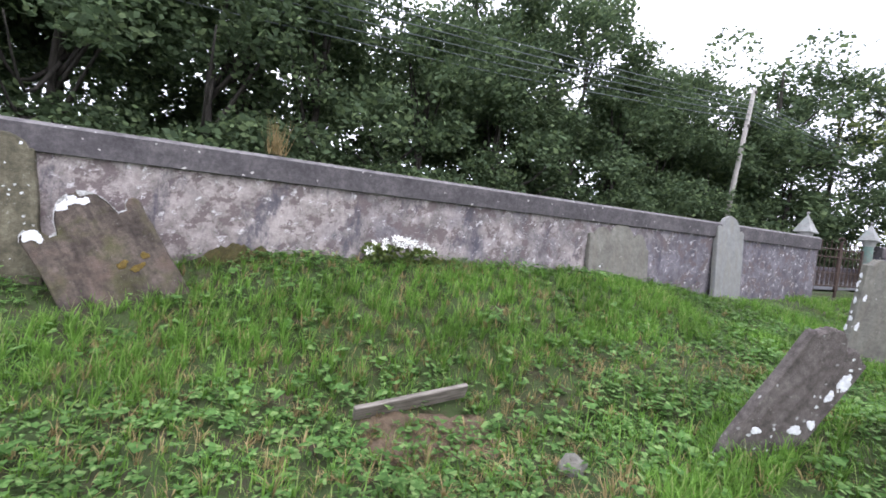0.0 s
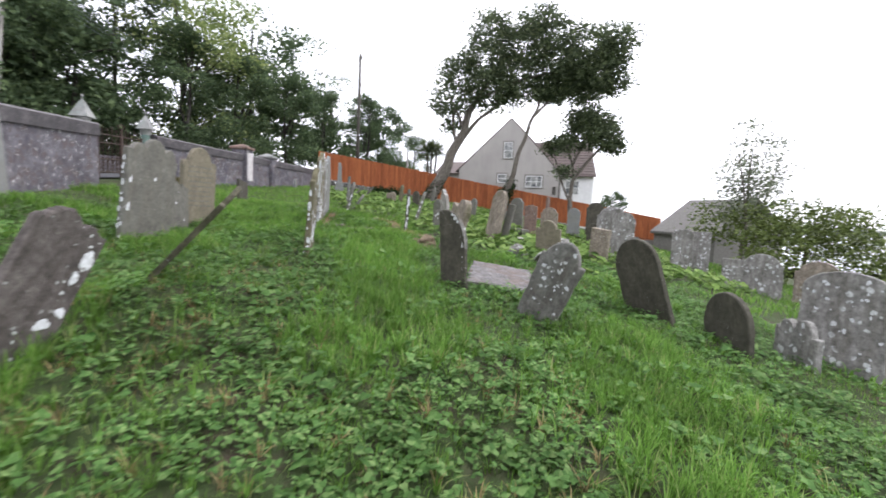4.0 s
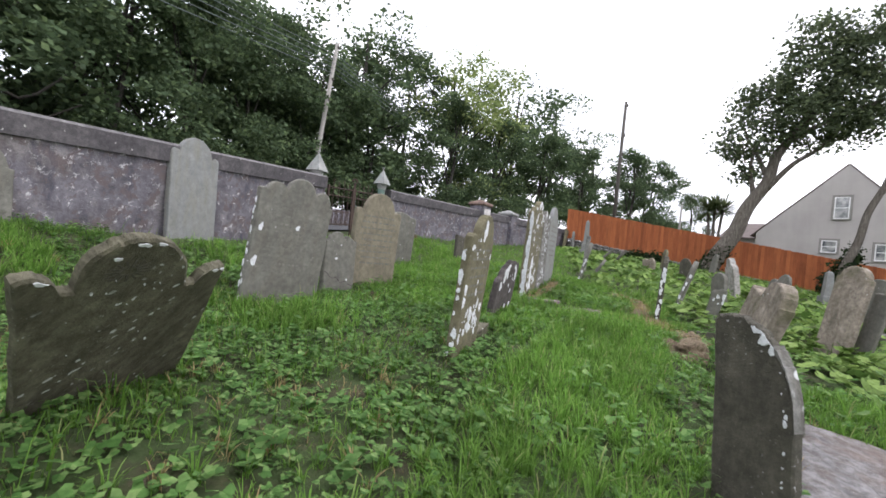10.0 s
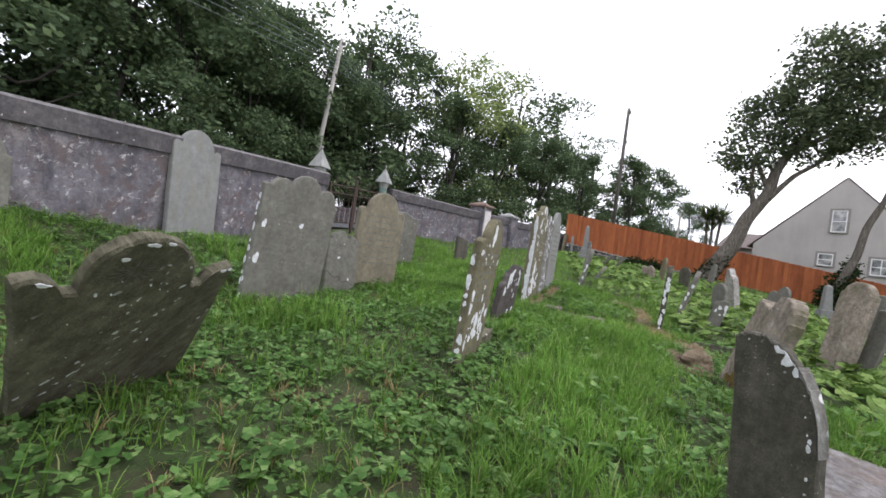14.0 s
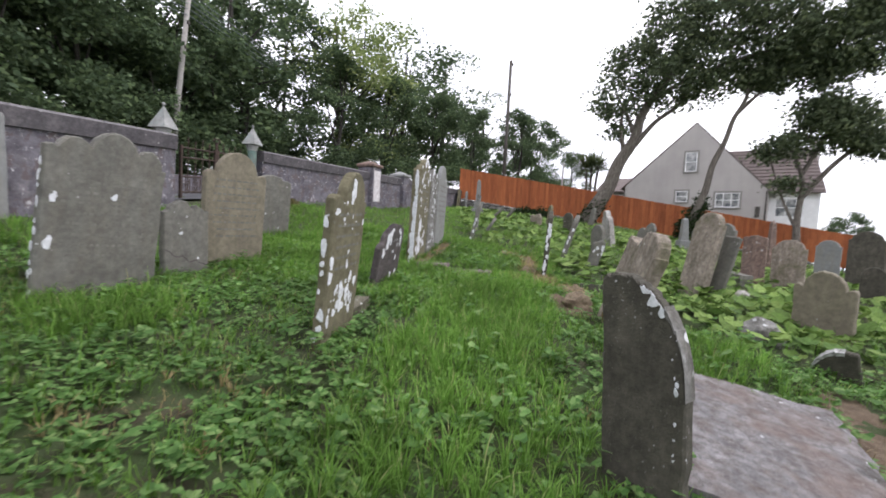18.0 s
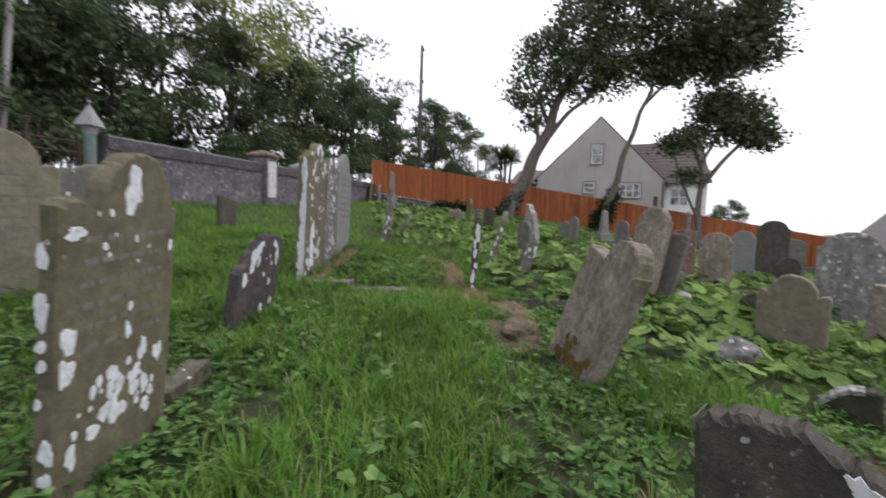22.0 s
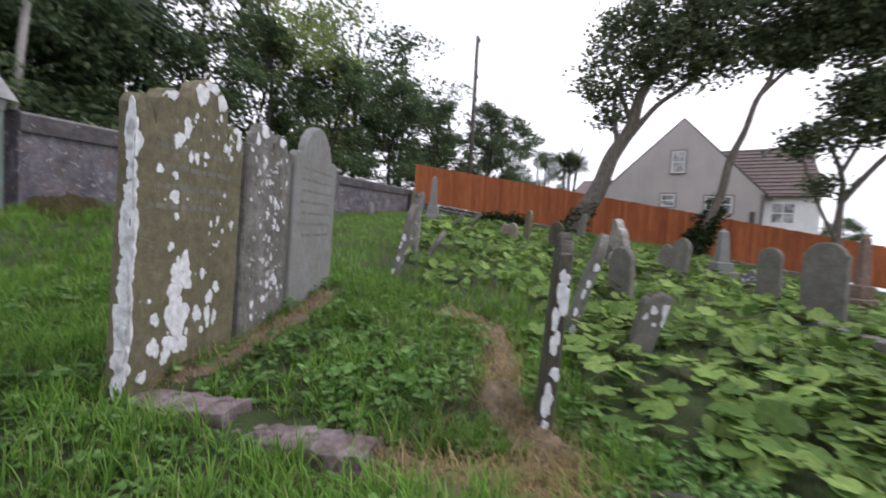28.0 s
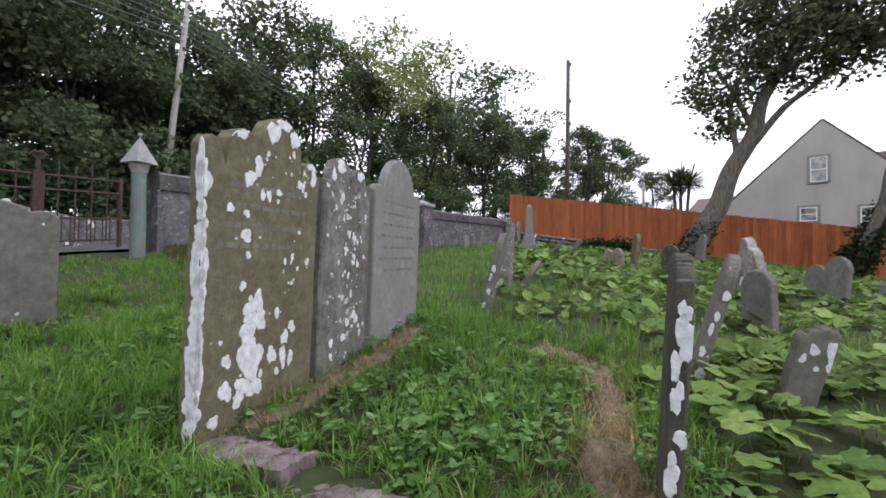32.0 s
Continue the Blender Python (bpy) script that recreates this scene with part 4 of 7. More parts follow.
headstone(6.88, 3.46, 22, 0.72, 1.42, "offset_dome", OLIVE, "leaning olive gravestone with bold white lichen", lean=5, roll=-2, thick=0.085, jag=0.012, edge=0.7, spots=5, letters=6,
          rosettes=((0.02, 1.26, 0.055, 1.6), (0.0, 1.19, 0.03, 1.6), (-0.29, 1.085, 0.045, 0.6), (-0.31, 0.68, 0.036, 1.6), (-0.32, 0.56, 0.04, 1.5), (0.03, 0.74, 0.016, 1.4), (0.02, 0.63, 0.022, 1.7), (-0.28, 0.2, 0.028, 1.7)),
          colonies=((0.0, 0.34, 0.1, 0.09, 30, 0.85), (-0.12, 0.42, 0.05, 0.05, 6, 0.85), (0.12, 0.42, 0.06, 0.06, 7, 0.85), (0.0, 1.02, 0.14, 0.03, 7, 0.6)))
headstone(8.68, 4.36, 20, 0.88, 0.78, "stepped_left", PLUM, "small broken brown gravestone with white lichen", lean=7, roll=2, thick=0.085, jag=0.035,
          rosettes=((-0.2, 0.55, 0.06, 1.6), (-0.13, 0.63, 0.05, 1.2), (-0.32, 0.4, 0.05, 1.1), (-0.05, 0.7, 0.035, 0.8), (0.24, 0.7, 0.035, 1.1), (0.06, 0.42, 0.022, 1.0), (0.2, 0.34, 0.024, 1.5), (0.08, 0.1, 0.042, 1.0), (0.29, 0.14, 0.034, 1.1), (0.32, 0.56, 0.03, 2.0)), colonies=((-0.16, 0.56, 0.05, 0.05, 9, 1.0), (0.26, 0.6, 0.08, 0.04, 7, 0.7)))
headstone(10.5, 5.09, 20, 0.92, 1.76, "crown", OLIVE, "tall lobed gravestone crusted with white lichen", lean=2, thick=0.1, edge=1.3, letters=4, spots=16,
          colonies=((0.3, 1.4, 0.06, 0.1, 14, 0.5), (0.1, 1.5, 0.15, 0.08, 12, 0.4), (0.2, 0.75, 0.05, 0.14, 14, 0.35), (-0.1, 0.4, 0.05, 0.16, 14, 0.8)),
          rosettes=((-0.06, 0.66, 0.045, 1.3), (-0.12, 0.6, 0.05, 1.2), (-0.04, 0.56, 0.05, 1.2), (-0.13, 0.5, 0.055, 1.1), (-0.13, 0.4, 0.065, 1.2), (-0.1, 0.3, 0.07, 1.2), (-0.05, 0.36, 0.05, 1.1), (-0.15, 0.2, 0.05, 1.0), (-0.06, 0.17, 0.055, 1.0), (-0.18, 0.13, 0.04, 1.0), (-0.27, 0.36, 0.03, 1.3), (-0.27, 0.2, 0.042, 1.3), (-0.34, 0.06, 0.03, 1.3),
                    (0.18, 0.42, 0.03, 1.6), (0.1, 0.58, 0.02, 2.0), (0.17, 0.3, 0.03, 2.2), (0.12, 0.22, 0.02, 1.3), (0.24, 0.28, 0.025, 1.8), (0.24, 0.48, 0.03, 1.2), (0.07, 0.33, 0.042, 1.1), (-0.1, 1.44, 0.035, 1.5), (-0.16, 1.36, 0.042, 1.1), (-0.06, 1.28, 0.02, 1.6), (-0.01, 1.28, 0.022, 1.4), (-0.17, 1.04, 0.032, 1.4), (-0.15, 0.93, 0.02, 1.1), (-0.18, 0.76, 0.024, 1.1), (0.01, 1.66, 0.05, 1.4), (0.1, 1.73, 0.06, 0.7), (0.2, 1.66, 0.045, 1.3), (-0.24, 1.6, 0.05, 0.8), (0.37, 1.54, 0.05, 0.9), (0.4, 1.45, 0.03, 1.8), (-0.44, 1.3, 0.025, 2.5)))
headstone(11.32, 5.38, 20, 0.68, 1.6, "twin", GREYLICHEN, "lichen-speckled gravestone in a row of three", lean=1.5, thick=0.09, spots=30, colonies=((0.12, 0.95, 0.1, 0.28, 40, 0.45), (0.0, 1.2, 0.12, 0.14, 22, 0.4)),
          rosettes=((-0.12, 1.54, 0.06, 0.8), (-0.22, 1.47, 0.04, 1.2), (0.16, 1.51, 0.05, 0.8), (0.03, 0.35, 0.03, 1.0), (0.12, 0.4, 0.03, 1.1), (0.16, 0.36, 0.028, 1.3), (0.1, 0.31, 0.016, 1.0), (0.2, 0.3, 0.018, 1.0), (-0.02, 0.24, 0.03, 1.1), (-0.18, 0.22, 0.028, 1.0)))
headstone(12.2, 5.71, 20, 1.0, 1.7, "shoulder", BLUE, "smooth blue slate gravestone in a row of three", lean=1.5, thick=0.085, letters=7)
# beside the path
headstone(6.48, 0.92, -116, 0.45, 1.1, "half_round", DARK, "dark gravestone with a chipped lichen-edged side", lean=2, roll=-3, thick=0.075, jag=0.016, band=GREYLICHEN, rosettes=((0.03, 1.03, 0.03, 0.8), (0.075, 0.985, 0.034, 1.1), (0.11, 0.93, 0.018, 1.6)), colonies=((0.16, 0.78, 0.012, 0.1, 4, 0.3), (0.18, 0.5, 0.01, 0.12, 4, 0.3)))
headstone(5.64, -0.26, -118, 0.56, 0.96, "kited", GREYLICHEN, "uprooted lichen-covered gravestone resting on one corner", lean=2, roll=24, thick=0.08, lift=0.06, side=-1, spots=10, jag=0.012, taper=0.06,
          rosettes=((-0.17, 0.6, 0.026, 1.0), (0.2, 0.5, 0.028, 0.9), (-0.1, 0.46, 0.028, 1.0), (0.05, 0.66, 0.016, 1.3)),
          colonies=((0.05, 0.62, 0.14, 0.12, 20, 0.3), (0.1, 0.4, 0.12, 0.12, 10, 0.3)))
headstone(6.9, -1.9, 30, 0.82, 1.15, "round", DARK, "dark round-topped gravestone with pale lichen rim", lean=-8, roll=16, thick=0.08, side=1)
headstone(6.12, -2.62, 14, 0.82, 0.66, "round", DARK, "low dark round-topped gravestone in long grass", lean=-4, thick=0.08, side=1)
headstone(6.05, -3.35, 10, 0.66, 0.56, "twin", WHITELICHEN, "small white-lichened gravestone behind a dark one", spots=16, side=1)
headstone(9.44, 1.58, 28, 0.72, 1.27, "notched", BROWN, "rough brown gravestone leaning with mossy foot", lean=11, roll=-18, thick=0.16, jag=0.015, side=1, moss=((-0.2, 0.12, 0.07, 1.2), (-0.08, 0.1, 0.08, 1.0), (0.05, 0.14, 0.07, 1.3), (0.16, 0.06, 0.06, 1.0), (-0.26, 0.24, 0.04, 1.4), (0.0, 0.28, 0.035, 1.2), (0.12, 0.24, 0.03, 1.0)))
headstone(11.38, 3.05, 17, 0.36, 1.13, "arch", DARK, "narrow dark gravestone seen edge on, white lichen patches", lean=3, thick=0.08, edge=0.95)
headstone(13.25, 3.28, 12, 0.46, 1.0, "round", GREY, "leaning grey gravestone among broad leaves", lean=16, thick=0.09, edge=1.0)
headstone(13.12, 2.64, -62, 0.23, 0.56, "sloped", GREY, "stubby lichen-whitened broken gravestone among leaves", lean=6, roll=12, thick=0.12, jag=0.02, taper=0.1, rosettes=((0.08, 0.42, 0.035, 1.7), (-0.02, 0.4, 0.028, 1.5), (0.1, 0.31, 0.03, 1.4), (-0.07, 0.33, 0.022, 1.4), (0.02, 0.28, 0.016, 1.3)), side=-1)
headstone(15.4, 3.0, 60, 0.36, 0.76, "gothic", GREY, "pointed grey gravestone among broad leaves", lean=-3, thick=0.12, jag=0.012, spots=6)
headstone(12.6, 0.88, 40, 0.56, 1.4, "arch", BROWN, "tall broad brown gravestone with flaking face", lean=9, roll=-4, thick=0.14, jag=0.01, side=-1, moss=((0.2, 1.12, 0.035, 1.8), (0.19, 0.98, 0.03, 1.7), (0.22, 1.2, 0.025, 1.2)))
headstone(12.58, 0.56, 40, 0.3, 1.08, "square", GREY, "thin split slab beside a taller brown gravestone", lean=9, roll=-8, thick=0.06, jag=0.02)
headstone(11.45, -0.64, 62, 0.66, 0.88, "shoulder", TAN, "mossy olive-grey gravestone among broad leaves", lean=-3, thick=0.1, jag=0.012, side=1)
headstone(12.5, -2.0, 62, 0.5, 0.85, "square", BROWN, "brown square gravestone with a streaked face", lean=-6, roll=-6, thick=0.14, jag=0.012)
headstone(12.9, -0.72, 60, 0.42, 0.46, "round", DARK, "low black gravestone stub behind a mossy one", thick=0.1)
# towards the fence
headstone(14.05, 5.85, 26, 0.55, 1.02, "round", GREY, "leaning grey gravestone at the edge of leaves", lean=13, thick=0.09, spots=10, edge=1.0)
headstone(15.6, 6.5, 24, 0.55, 1.1, "square", GREYLICHEN, "upright lichened gravestone beside leaning ones", lean=3, spots=10, thick=0.1)
headstone(15.3, 6.1, 24, 0.5, 0.62, "round", GREY, "small gravestone fallen over at a steep angle", lean=32, thick=0.08)
headstone(25.4, 13.2, 18, 0.62, 0.95, "square", GREY, "grey gravestone below the east wall", roll=6)
headstone(26.1, 12.95, 18, 0.6, 1.1, "square", OLIVE, "tilted gravestone below the east wall", roll=18)
headstone(26.6, 12.7, 18, 0.5, 0.95, "round", BLUE, "pale round-topped gravestone below the east wall")
headstone(20.7, 8.4, 24, 0.5, 0.75, "square", GREY, "fallen gravestone leaning among brambles", lean=45)
headstone(21.2, 8.0, 20, 0.5, 0.7, "square", GREY, "second fallen gravestone leaning among brambles", lean=40)
headstone(20.6, 5.94, 30, 0.5, 0.9, "round", OLIVE, "weathered gravestone near an ivied tree", lean=6)
headstone(20.0, 6.2, 60, 0.6, 0.55, "broken", BROWN, "low broken gravestone by an overgrown mound", jag=0.03)
headstone(19.15, 4.78, 75, 0.36, 0.78, "gothic", DARK, "small dark pointed gravestone among leaves")
headstone(23.9, 5.1, 30, 0.5, 0.95, "round", GREY, "gravestone leaning before the twisted trunk", lean=9)
headstone(18.5, 3.6, 30, 0.4, 0.55, "round", GREYLICHEN, "short white-edged gravestone among leaves", lean=8, edge=1.0)
headstone(19.5, 2.55, 40, 0.4, 0.66, "round", GREY, "small gravestone leaning on its neighbour", lean=10)
headstone(19.05, 2.28, 40, 0.5, 0.84, "gothic", GREY, "grey gravestone with rough pointed top", lean=9, jag=0.02)
headstone(19.7, 0.72, 60, 0.7, 0.46, "broken", GREYLICHEN, "broken white-crusted gravestone stump", jag=0.05, thick=0.25, spots=20, side=1)
headstone(15.75, -0.2, 75, 0.45, 1.05, "stepped", RED, "red sandstone gravestone with stepped top", side=1)
headstone(16.1, -0.85, 70, 0.62, 1.15, "arch", BROWN, "brown arched gravestone with mossy face", side=1)
headstone(18.3, -1.9, 70, 0.5, 1.2, "arch", BLUE, "blue-grey arched gravestone near the fence")
headstone(19.6, -2.9, 70, 0.74, 1.62, "arch", DARK, "dark polished arched gravestone near the fence", thick=0.12)
headstone(20.6, -3.7, 70, 0.62, 1.22, "low_round", GREY, "grey gravestone near the fence corner")
headstone(17.2, -2.5, 70, 0.45, 0.85, "round", DARK, "small dark gravestone behind a taller one")
headstone(15.5, -2.84, 65, 0.95, 1.5, "arch", WHITELICHEN, "large arched gravestone covered in pale lichen", thick=0.14, spots=30, side=1)
headstone(13.85, -2.88, 75, 0.62, 1.42, "arch", WHITELICHEN, "tall lichened gravestone behind the dark one", spots=20, side=1)
headstone(13.75, -2.2, 75, 0.34, 0.55, "broken", GREYLICHEN, "stumpy lichened gravestone in grass", jag=0.03)
headstone(14.6, -4.75, 70, 0.6, 1.3, "low_round", WHITELICHEN, "tall pale lichened gravestone", spots=24, side=1)
headstone(14.9, -5.35, 70, 0.56, 1.3, "square", WHITELICHEN, "square pale lichened gravestone", spots=24, side=1)
headstone(13.2, -5.6, 62, 0.5, 0.75, "square", WHITELICHEN, "low square lichened gravestone", spots=12, side=1)
headstone(13.0, -6.2, 62, 0.95, 1.05, "arch", WHITELICHEN, "round-topped lichened gravestone by bushes", spots=26, side=1)
headstone(12.6, -7.3, 58, 0.95, 1.15, "arch", BROWN, "gravestone with a broken stained face by bushes", spots=8, side=1)
headstone(6.25, -3.9, 40, 0.9, 1.2, "low_round", WHITELICHEN, "wide gravestone blotched with white lichen", spots=30, side=1, lean=5)
headstone(6.3, -4.75, 40, 0.55, 1.2, "stepped", WHITELICHEN, "narrow gravestone blotched with white lichen", spots=24, side=1)
headstone(5.45, -4.75, 45, 1.0, 0.66, "round", WHITELICHEN, "low broad gravestone blotched with white lichen", spots=24, side=1)
headstone(9.7, -8.2, 50, 0.75, 0.8, "round", DARK, "dark gravestone down the slope")
headstone(9.3, -7.3, 50, 0.8, 1.35, "arch", GREY, "tall grey arched gravestone down the slope")
headstone(12.6, 8.7, 5, 0.52, 0.66, "square", DARK, "small dark gravestone tilted in the grass", lean=-8, roll=10)
headstone(22.0, 12.2, 15, 0.4, 0.5, "round", BLUE, "small pale gravestone far along the wall")


def obelisk(x, y, h, w, mat, label):
    z0 = ground_z(x, y)
    e = empty("grave_monument", pose(x, y, z0, 0, 0, 25), label, "grave monument", "taller grave monuments")
    bm = bmesh.new()
    box(bm, -w, w, -w, w, -0.2, 0.28 * h * 0.6, 0.02)
    part("plinth", bm, mat, e)
    bm = bmesh.new()
    box(bm, -w * 0.7, w * 0.7, -w * 0.7, w * 0.7, 0.168 * h, 0.34 * h, 0.015)
    part("pedestal", bm, mat, e)
    bm = bmesh.new()
    bmesh.ops.create_cone(bm, cap_ends=True, segments=4, radius1=w * 0.66, radius2=w * 0.42, depth=h * 0.6, matrix=Matrix.Translation((0, 0, 0.34 * h + h * 0.3)) @ Matrix.Rotation(radians(45), 4, "Z"))
    bmesh.ops.create_cone(bm, cap_ends=True, segments=4, radius1=w * 0.42, radius2=0.005, depth=h * 0.06, matrix=Matrix.Translation((0, 0, 0.97 * h)) @ Matrix.Rotation(radians(45), 4, "Z"))
    part("shaft", bm, mat, e)


obelisk(22.6, 9.95, 1.65, 0.27, BLUE, "slender pale stone monument on a stepped base")
obelisk(20.7, 1.35, 1.15, 0.26, BLUE, "blue-grey obelisk on a square plinth")
headstone(17.4, 0.32, 55, 0.58, 1.25, "arch", GREY, "broad dark grey gravestone on a stone kerb", thick=0.12, side=1)
headstone(18.0, 0.9, 55, 0.36, 1.0, "round", GREY, "narrow grey gravestone beside a broad one", thick=0.1)
obelisk(20.2, -0.95, 1.5, 0.2, RED, "slim red stone monument near the fence")


headstone(18.35, 3.25, 40, 0.44, 1.08, "trefoil", PALE, "pale leaning monument with rounded lobed top", lean=-9, thick=0.16, jag=0.008, spots=10, group="taller grave monuments")


# ---- slabs, kerbs, mounds ----
def slab_stone(name, x, y, turn, lx, ly, h, mat, label, category, tilt=(0, 0), lift=0.0, seed=1, step=0.12, rough=0.006):
    rng = random.Random(seed)
    z = ground_z(x, y) + lift
    bm = bmesh.new()
    nx_, ny_ = max(3, int(lx / step)), max(3, int(ly / step))
    top = [[None] * (ny_ + 1) for _ in range(nx_ + 1)]
    for i in range(nx_ + 1):
        for j in range(ny_ + 1):
            edge_ = i in (0, nx_) or j in (0, ny_)
            jx = rng.uniform(-0.02, 0.02) if edge_ else 0
            top[i][j] = bm.verts.new((lx * (i / nx_ - 0.5) + jx, ly * (j / ny_ - 0.5) + jx, h - (0.012 if edge_ else 0) + rng.uniform(-rough, rough)))
    for i in range(nx_):
        for j in range(ny_):
            bm.faces.new((top[i][j], top[i + 1][j], top[i + 1][j + 1], top[i][j + 1]))
    r = bmesh.ops.extrude_edge_only(bm, edges=[e_ for e_ in bm.edges if e_.is_boundary])
    for v in (g for g in r["geom"] if isinstance(g, bmesh.types.BMVert)):
        v.co.z -= h + 0.15
    ob = part(name, bm, mat, None, at=pose(x, y, z, tilt[0], tilt[1], turn))
    return tagged(ob, label, category)


slab_stone("ledger_slab", 7.48, 0.3, 3, 1.75, 1.04, 0.06, LEDGER, "sunken pale ledger slab beside a dark gravestone", "grave slab", tilt=(6.5, -3.5), lift=0.045, seed=4, step=0.08)
slab_stone("grave_kerb", 16.5, 0.38, 16, 3.0, 0.25, 0.16, GREY, "low grey kerb below a row of gravestones", "grave kerb", seed=3)
slab_stone("fallen_slab", 10.99, 2.02, 91, 0.9, 0.06, 0.1, DARK, "black slate slab fallen on its edge", "grave slab", tilt=(12, 3), lift=0.02, seed=5)
slab_stone("grave_footstone", 7.5, 3.75, 20, 0.42, 0.14, 0.12, HORN, "small grey footstone beside a gravestone", "footstone", tilt=(0, -8), seed=6)
headstone(9.72, -0.42, 66, 0.46, 0.3, "half_round", DARK, "dark rounded slab with a pale crusted rim in soil", lean=-24, roll=6, thick=0.06, band=CRUST, side=1, jag=0.01)


def boulder(x, y, r, mat, label, flat=0.6, seed=0, name="boulder", cat="boulder"):
    bm = bmesh.new()
    bmesh.ops.create_icosphere(bm, subdivisions=3, radius=1.0)
    for v in bm.verts:
        k = 1 + 0.28 * noise.noise(v.co * 1.6 + Vector((seed, 0, 0))) + 0.12 * noise.noise(v.co * 4 + Vector((seed, 3, 0)))
        v.co = Vector((v.co.x * r * k, v.co.y * r * k * 0.85, v.co.z * r * k * flat))
    tagged(part(name, bm, mat, None, at=pose(x, y, ground_z(x, y) + r * flat * 0.3)), label, cat)


boulder(10.5, 0.1, 0.26, GREYLICHEN, "rough grey crusted boulder among leaves", 0.8, 1)
boulder(13.6, -1.08, 0.36, WHITELICHEN, "large white crusted broken stone", 0.75, 2)
boulder(9.78, 2.08, 0.22, STRAW, "yellowish straw-covered corner block of a tomb", 0.75, 3, "tomb_block", "stone block")
boulder(0.85, 2.95, 0.1, GREY, "small smooth grey stone in grass", 0.9, 4, "pebble", "stone")
boulder(20.3, 3.9, 0.12, PALE, "small pale stone among leaves", 0.8, 5, "pebble", "stone")
boulder(13.6, 0.1, 0.14, PALE, "small white stone among leaves", 0.8, 6, "pebble", "stone")


def mound(name, pts, r, h, label, mat=SOIL, category="soil bank", kind="structure"):
    """A bank of bare soil along a line."""
    vs, fs = [], []
    pts = [Vector((*p, 0)) for p in pts]
    n = 64
    for i in range(n + 1):
        t = i / n * (len(pts) - 1)
        a = min(int(t), len(pts) - 2)
        p = pts[a].lerp(pts[a + 1], t - a)
        d = (pts[a + 1] - pts[a]).normalized()
        s = Vector((-d.y, d.x, 0))
        end = min(1.0, 6 * i / n, 6 * (n - i) / n)
        wob = 1 + 0.3 * noise.noise(Vector((p.x * 2.3, p.y * 2.3, 5)))
        for k in range(13):
            f = k / 6 - 1
            q = p + s * f * r * wob
            rough_ = 0.5 * noise.noise(Vector((q.x * 3, q.y * 3, 0))) + 0.35 * noise.noise(Vector((q.x * 11, q.y * 11, 2))) + 0.18 * noise.noise(Vector((q.x * 27, q.y * 27, 4)))
            z = h * min(1.0, 1.6 * (1 - f * f)) * (0.75 + rough_) * end - 0.03
            vs.append((q.x, q.y, ground_z(q.x, q.y) + z))
    for i in range(n):
        for k in range(12):
            fs.append((i * 13 + k, i * 13 + 13 + k, i * 13 + 14 + k, i * 13 + 1 + k))
    tagged(new(name, mesh_of(name, vs, fs, mat, True)), label, category, kind=kind)


mound("ground_bank_far", [(12.75, 4.65), (12.95, 4.25), (12.7, 3.85), (12.1, 3.52), (11.6, 3.4)], 0.11, 0.09, "low bank of bare soil behind a sunken grave", STRAW)
mound("ground_bank", [(11.75, 3.42), (11.5, 3.36), (11.15, 3.1), (10.95, 2.75)], 0.18, 0.12, "bank of bare straw-brown soil round a sunken grave", STRAW)
mound("ground_bank_kerb", [(10.4, 3.8), (10.5, 3.4), (10.65, 3.05), (10.95, 2.75)], 0.19, 0.06, "bare soil and straw continuing a grave kerb", STRAW)
mound("ground_bank_tomb", [(10.78, 2.62), (10.62, 2.35), (10.4, 2.13)], 0.2, 0.14, "dry mossy straw heap beside a fallen slate", STRAW)
mound("ground_footing", [(10.15, 4.98), (10.9, 5.2), (11.8, 5.5), (12.6, 5.74)], 0.24, 0.075, "mossy earth footing below three gravestones", STRAW)
for (ax, ay), (bx, by), kw, seed_ in (((10.17, 5.08), (10.31, 4.34), 0.2, 12), ((10.31, 4.35), (10.46, 3.6), 0.21, 27)):
    slab_stone("grave_kerb", (ax + bx) / 2, (ay + by) / 2, math.degrees(math.atan2(by - ay, bx - ax)), math.hypot(bx - ax, by - ay), kw, 0.03, PINKKERB, "flush pinkish lichened kerb stone of a sunken grave", "grave kerb", tilt=(2, -3), lift=0.008, seed=seed_, step=0.04, rough=0.009)
mound("ground_bank_gate", [(11.85, 10.7), (12.3, 10.85), (12.8, 11.0)], 0.4, 0.3, "mossy heap at the gate pillar foot", MOSS, "moss heap")
mound("ground_bank_south", [(9.45, 1.95), (9.75, 2.15), (10.1, 2.4)], 0.28, 0.09, "bare soil by a broken tomb")
mound("ground_patch_slab", [(6.9, -0.32), (7.8, -0.42), (8.7, -0.36), (9.5, -0.2)], 0.24, 0.06, "bare reddish soil beside a ledger slab")
mound("ground_patch_board", [(-0.75, 3.25), (-0.1, 3.48), (0.55, 3.5)], 0.36, 0.075, "bare soil patch beside a board")
mound("ground_bank_wall", [(-2.9, 5.0), (-2.1, 5.3)], 0.25, 0.16, "mossy earth heap at the wall foot", MOSS, "moss heap")

# board and flowers
bm = bmesh.new()
vs = box(bm, -0.52, 0.52, -0.022, 0.022, -0.075, 0.075, 0.006)
for v in bm.verts:
    v.co.z += 0.012 * math.sin(v.co.x * 5)
board = part("timber_board", bm, TIMBER, None, at=pose(-0.28, 3.72, ground_z(-0.28, 3.72) + 0.09, 28, -9, 25))
tagged(board, "weathered grey timber board lying on bare soil", "board")


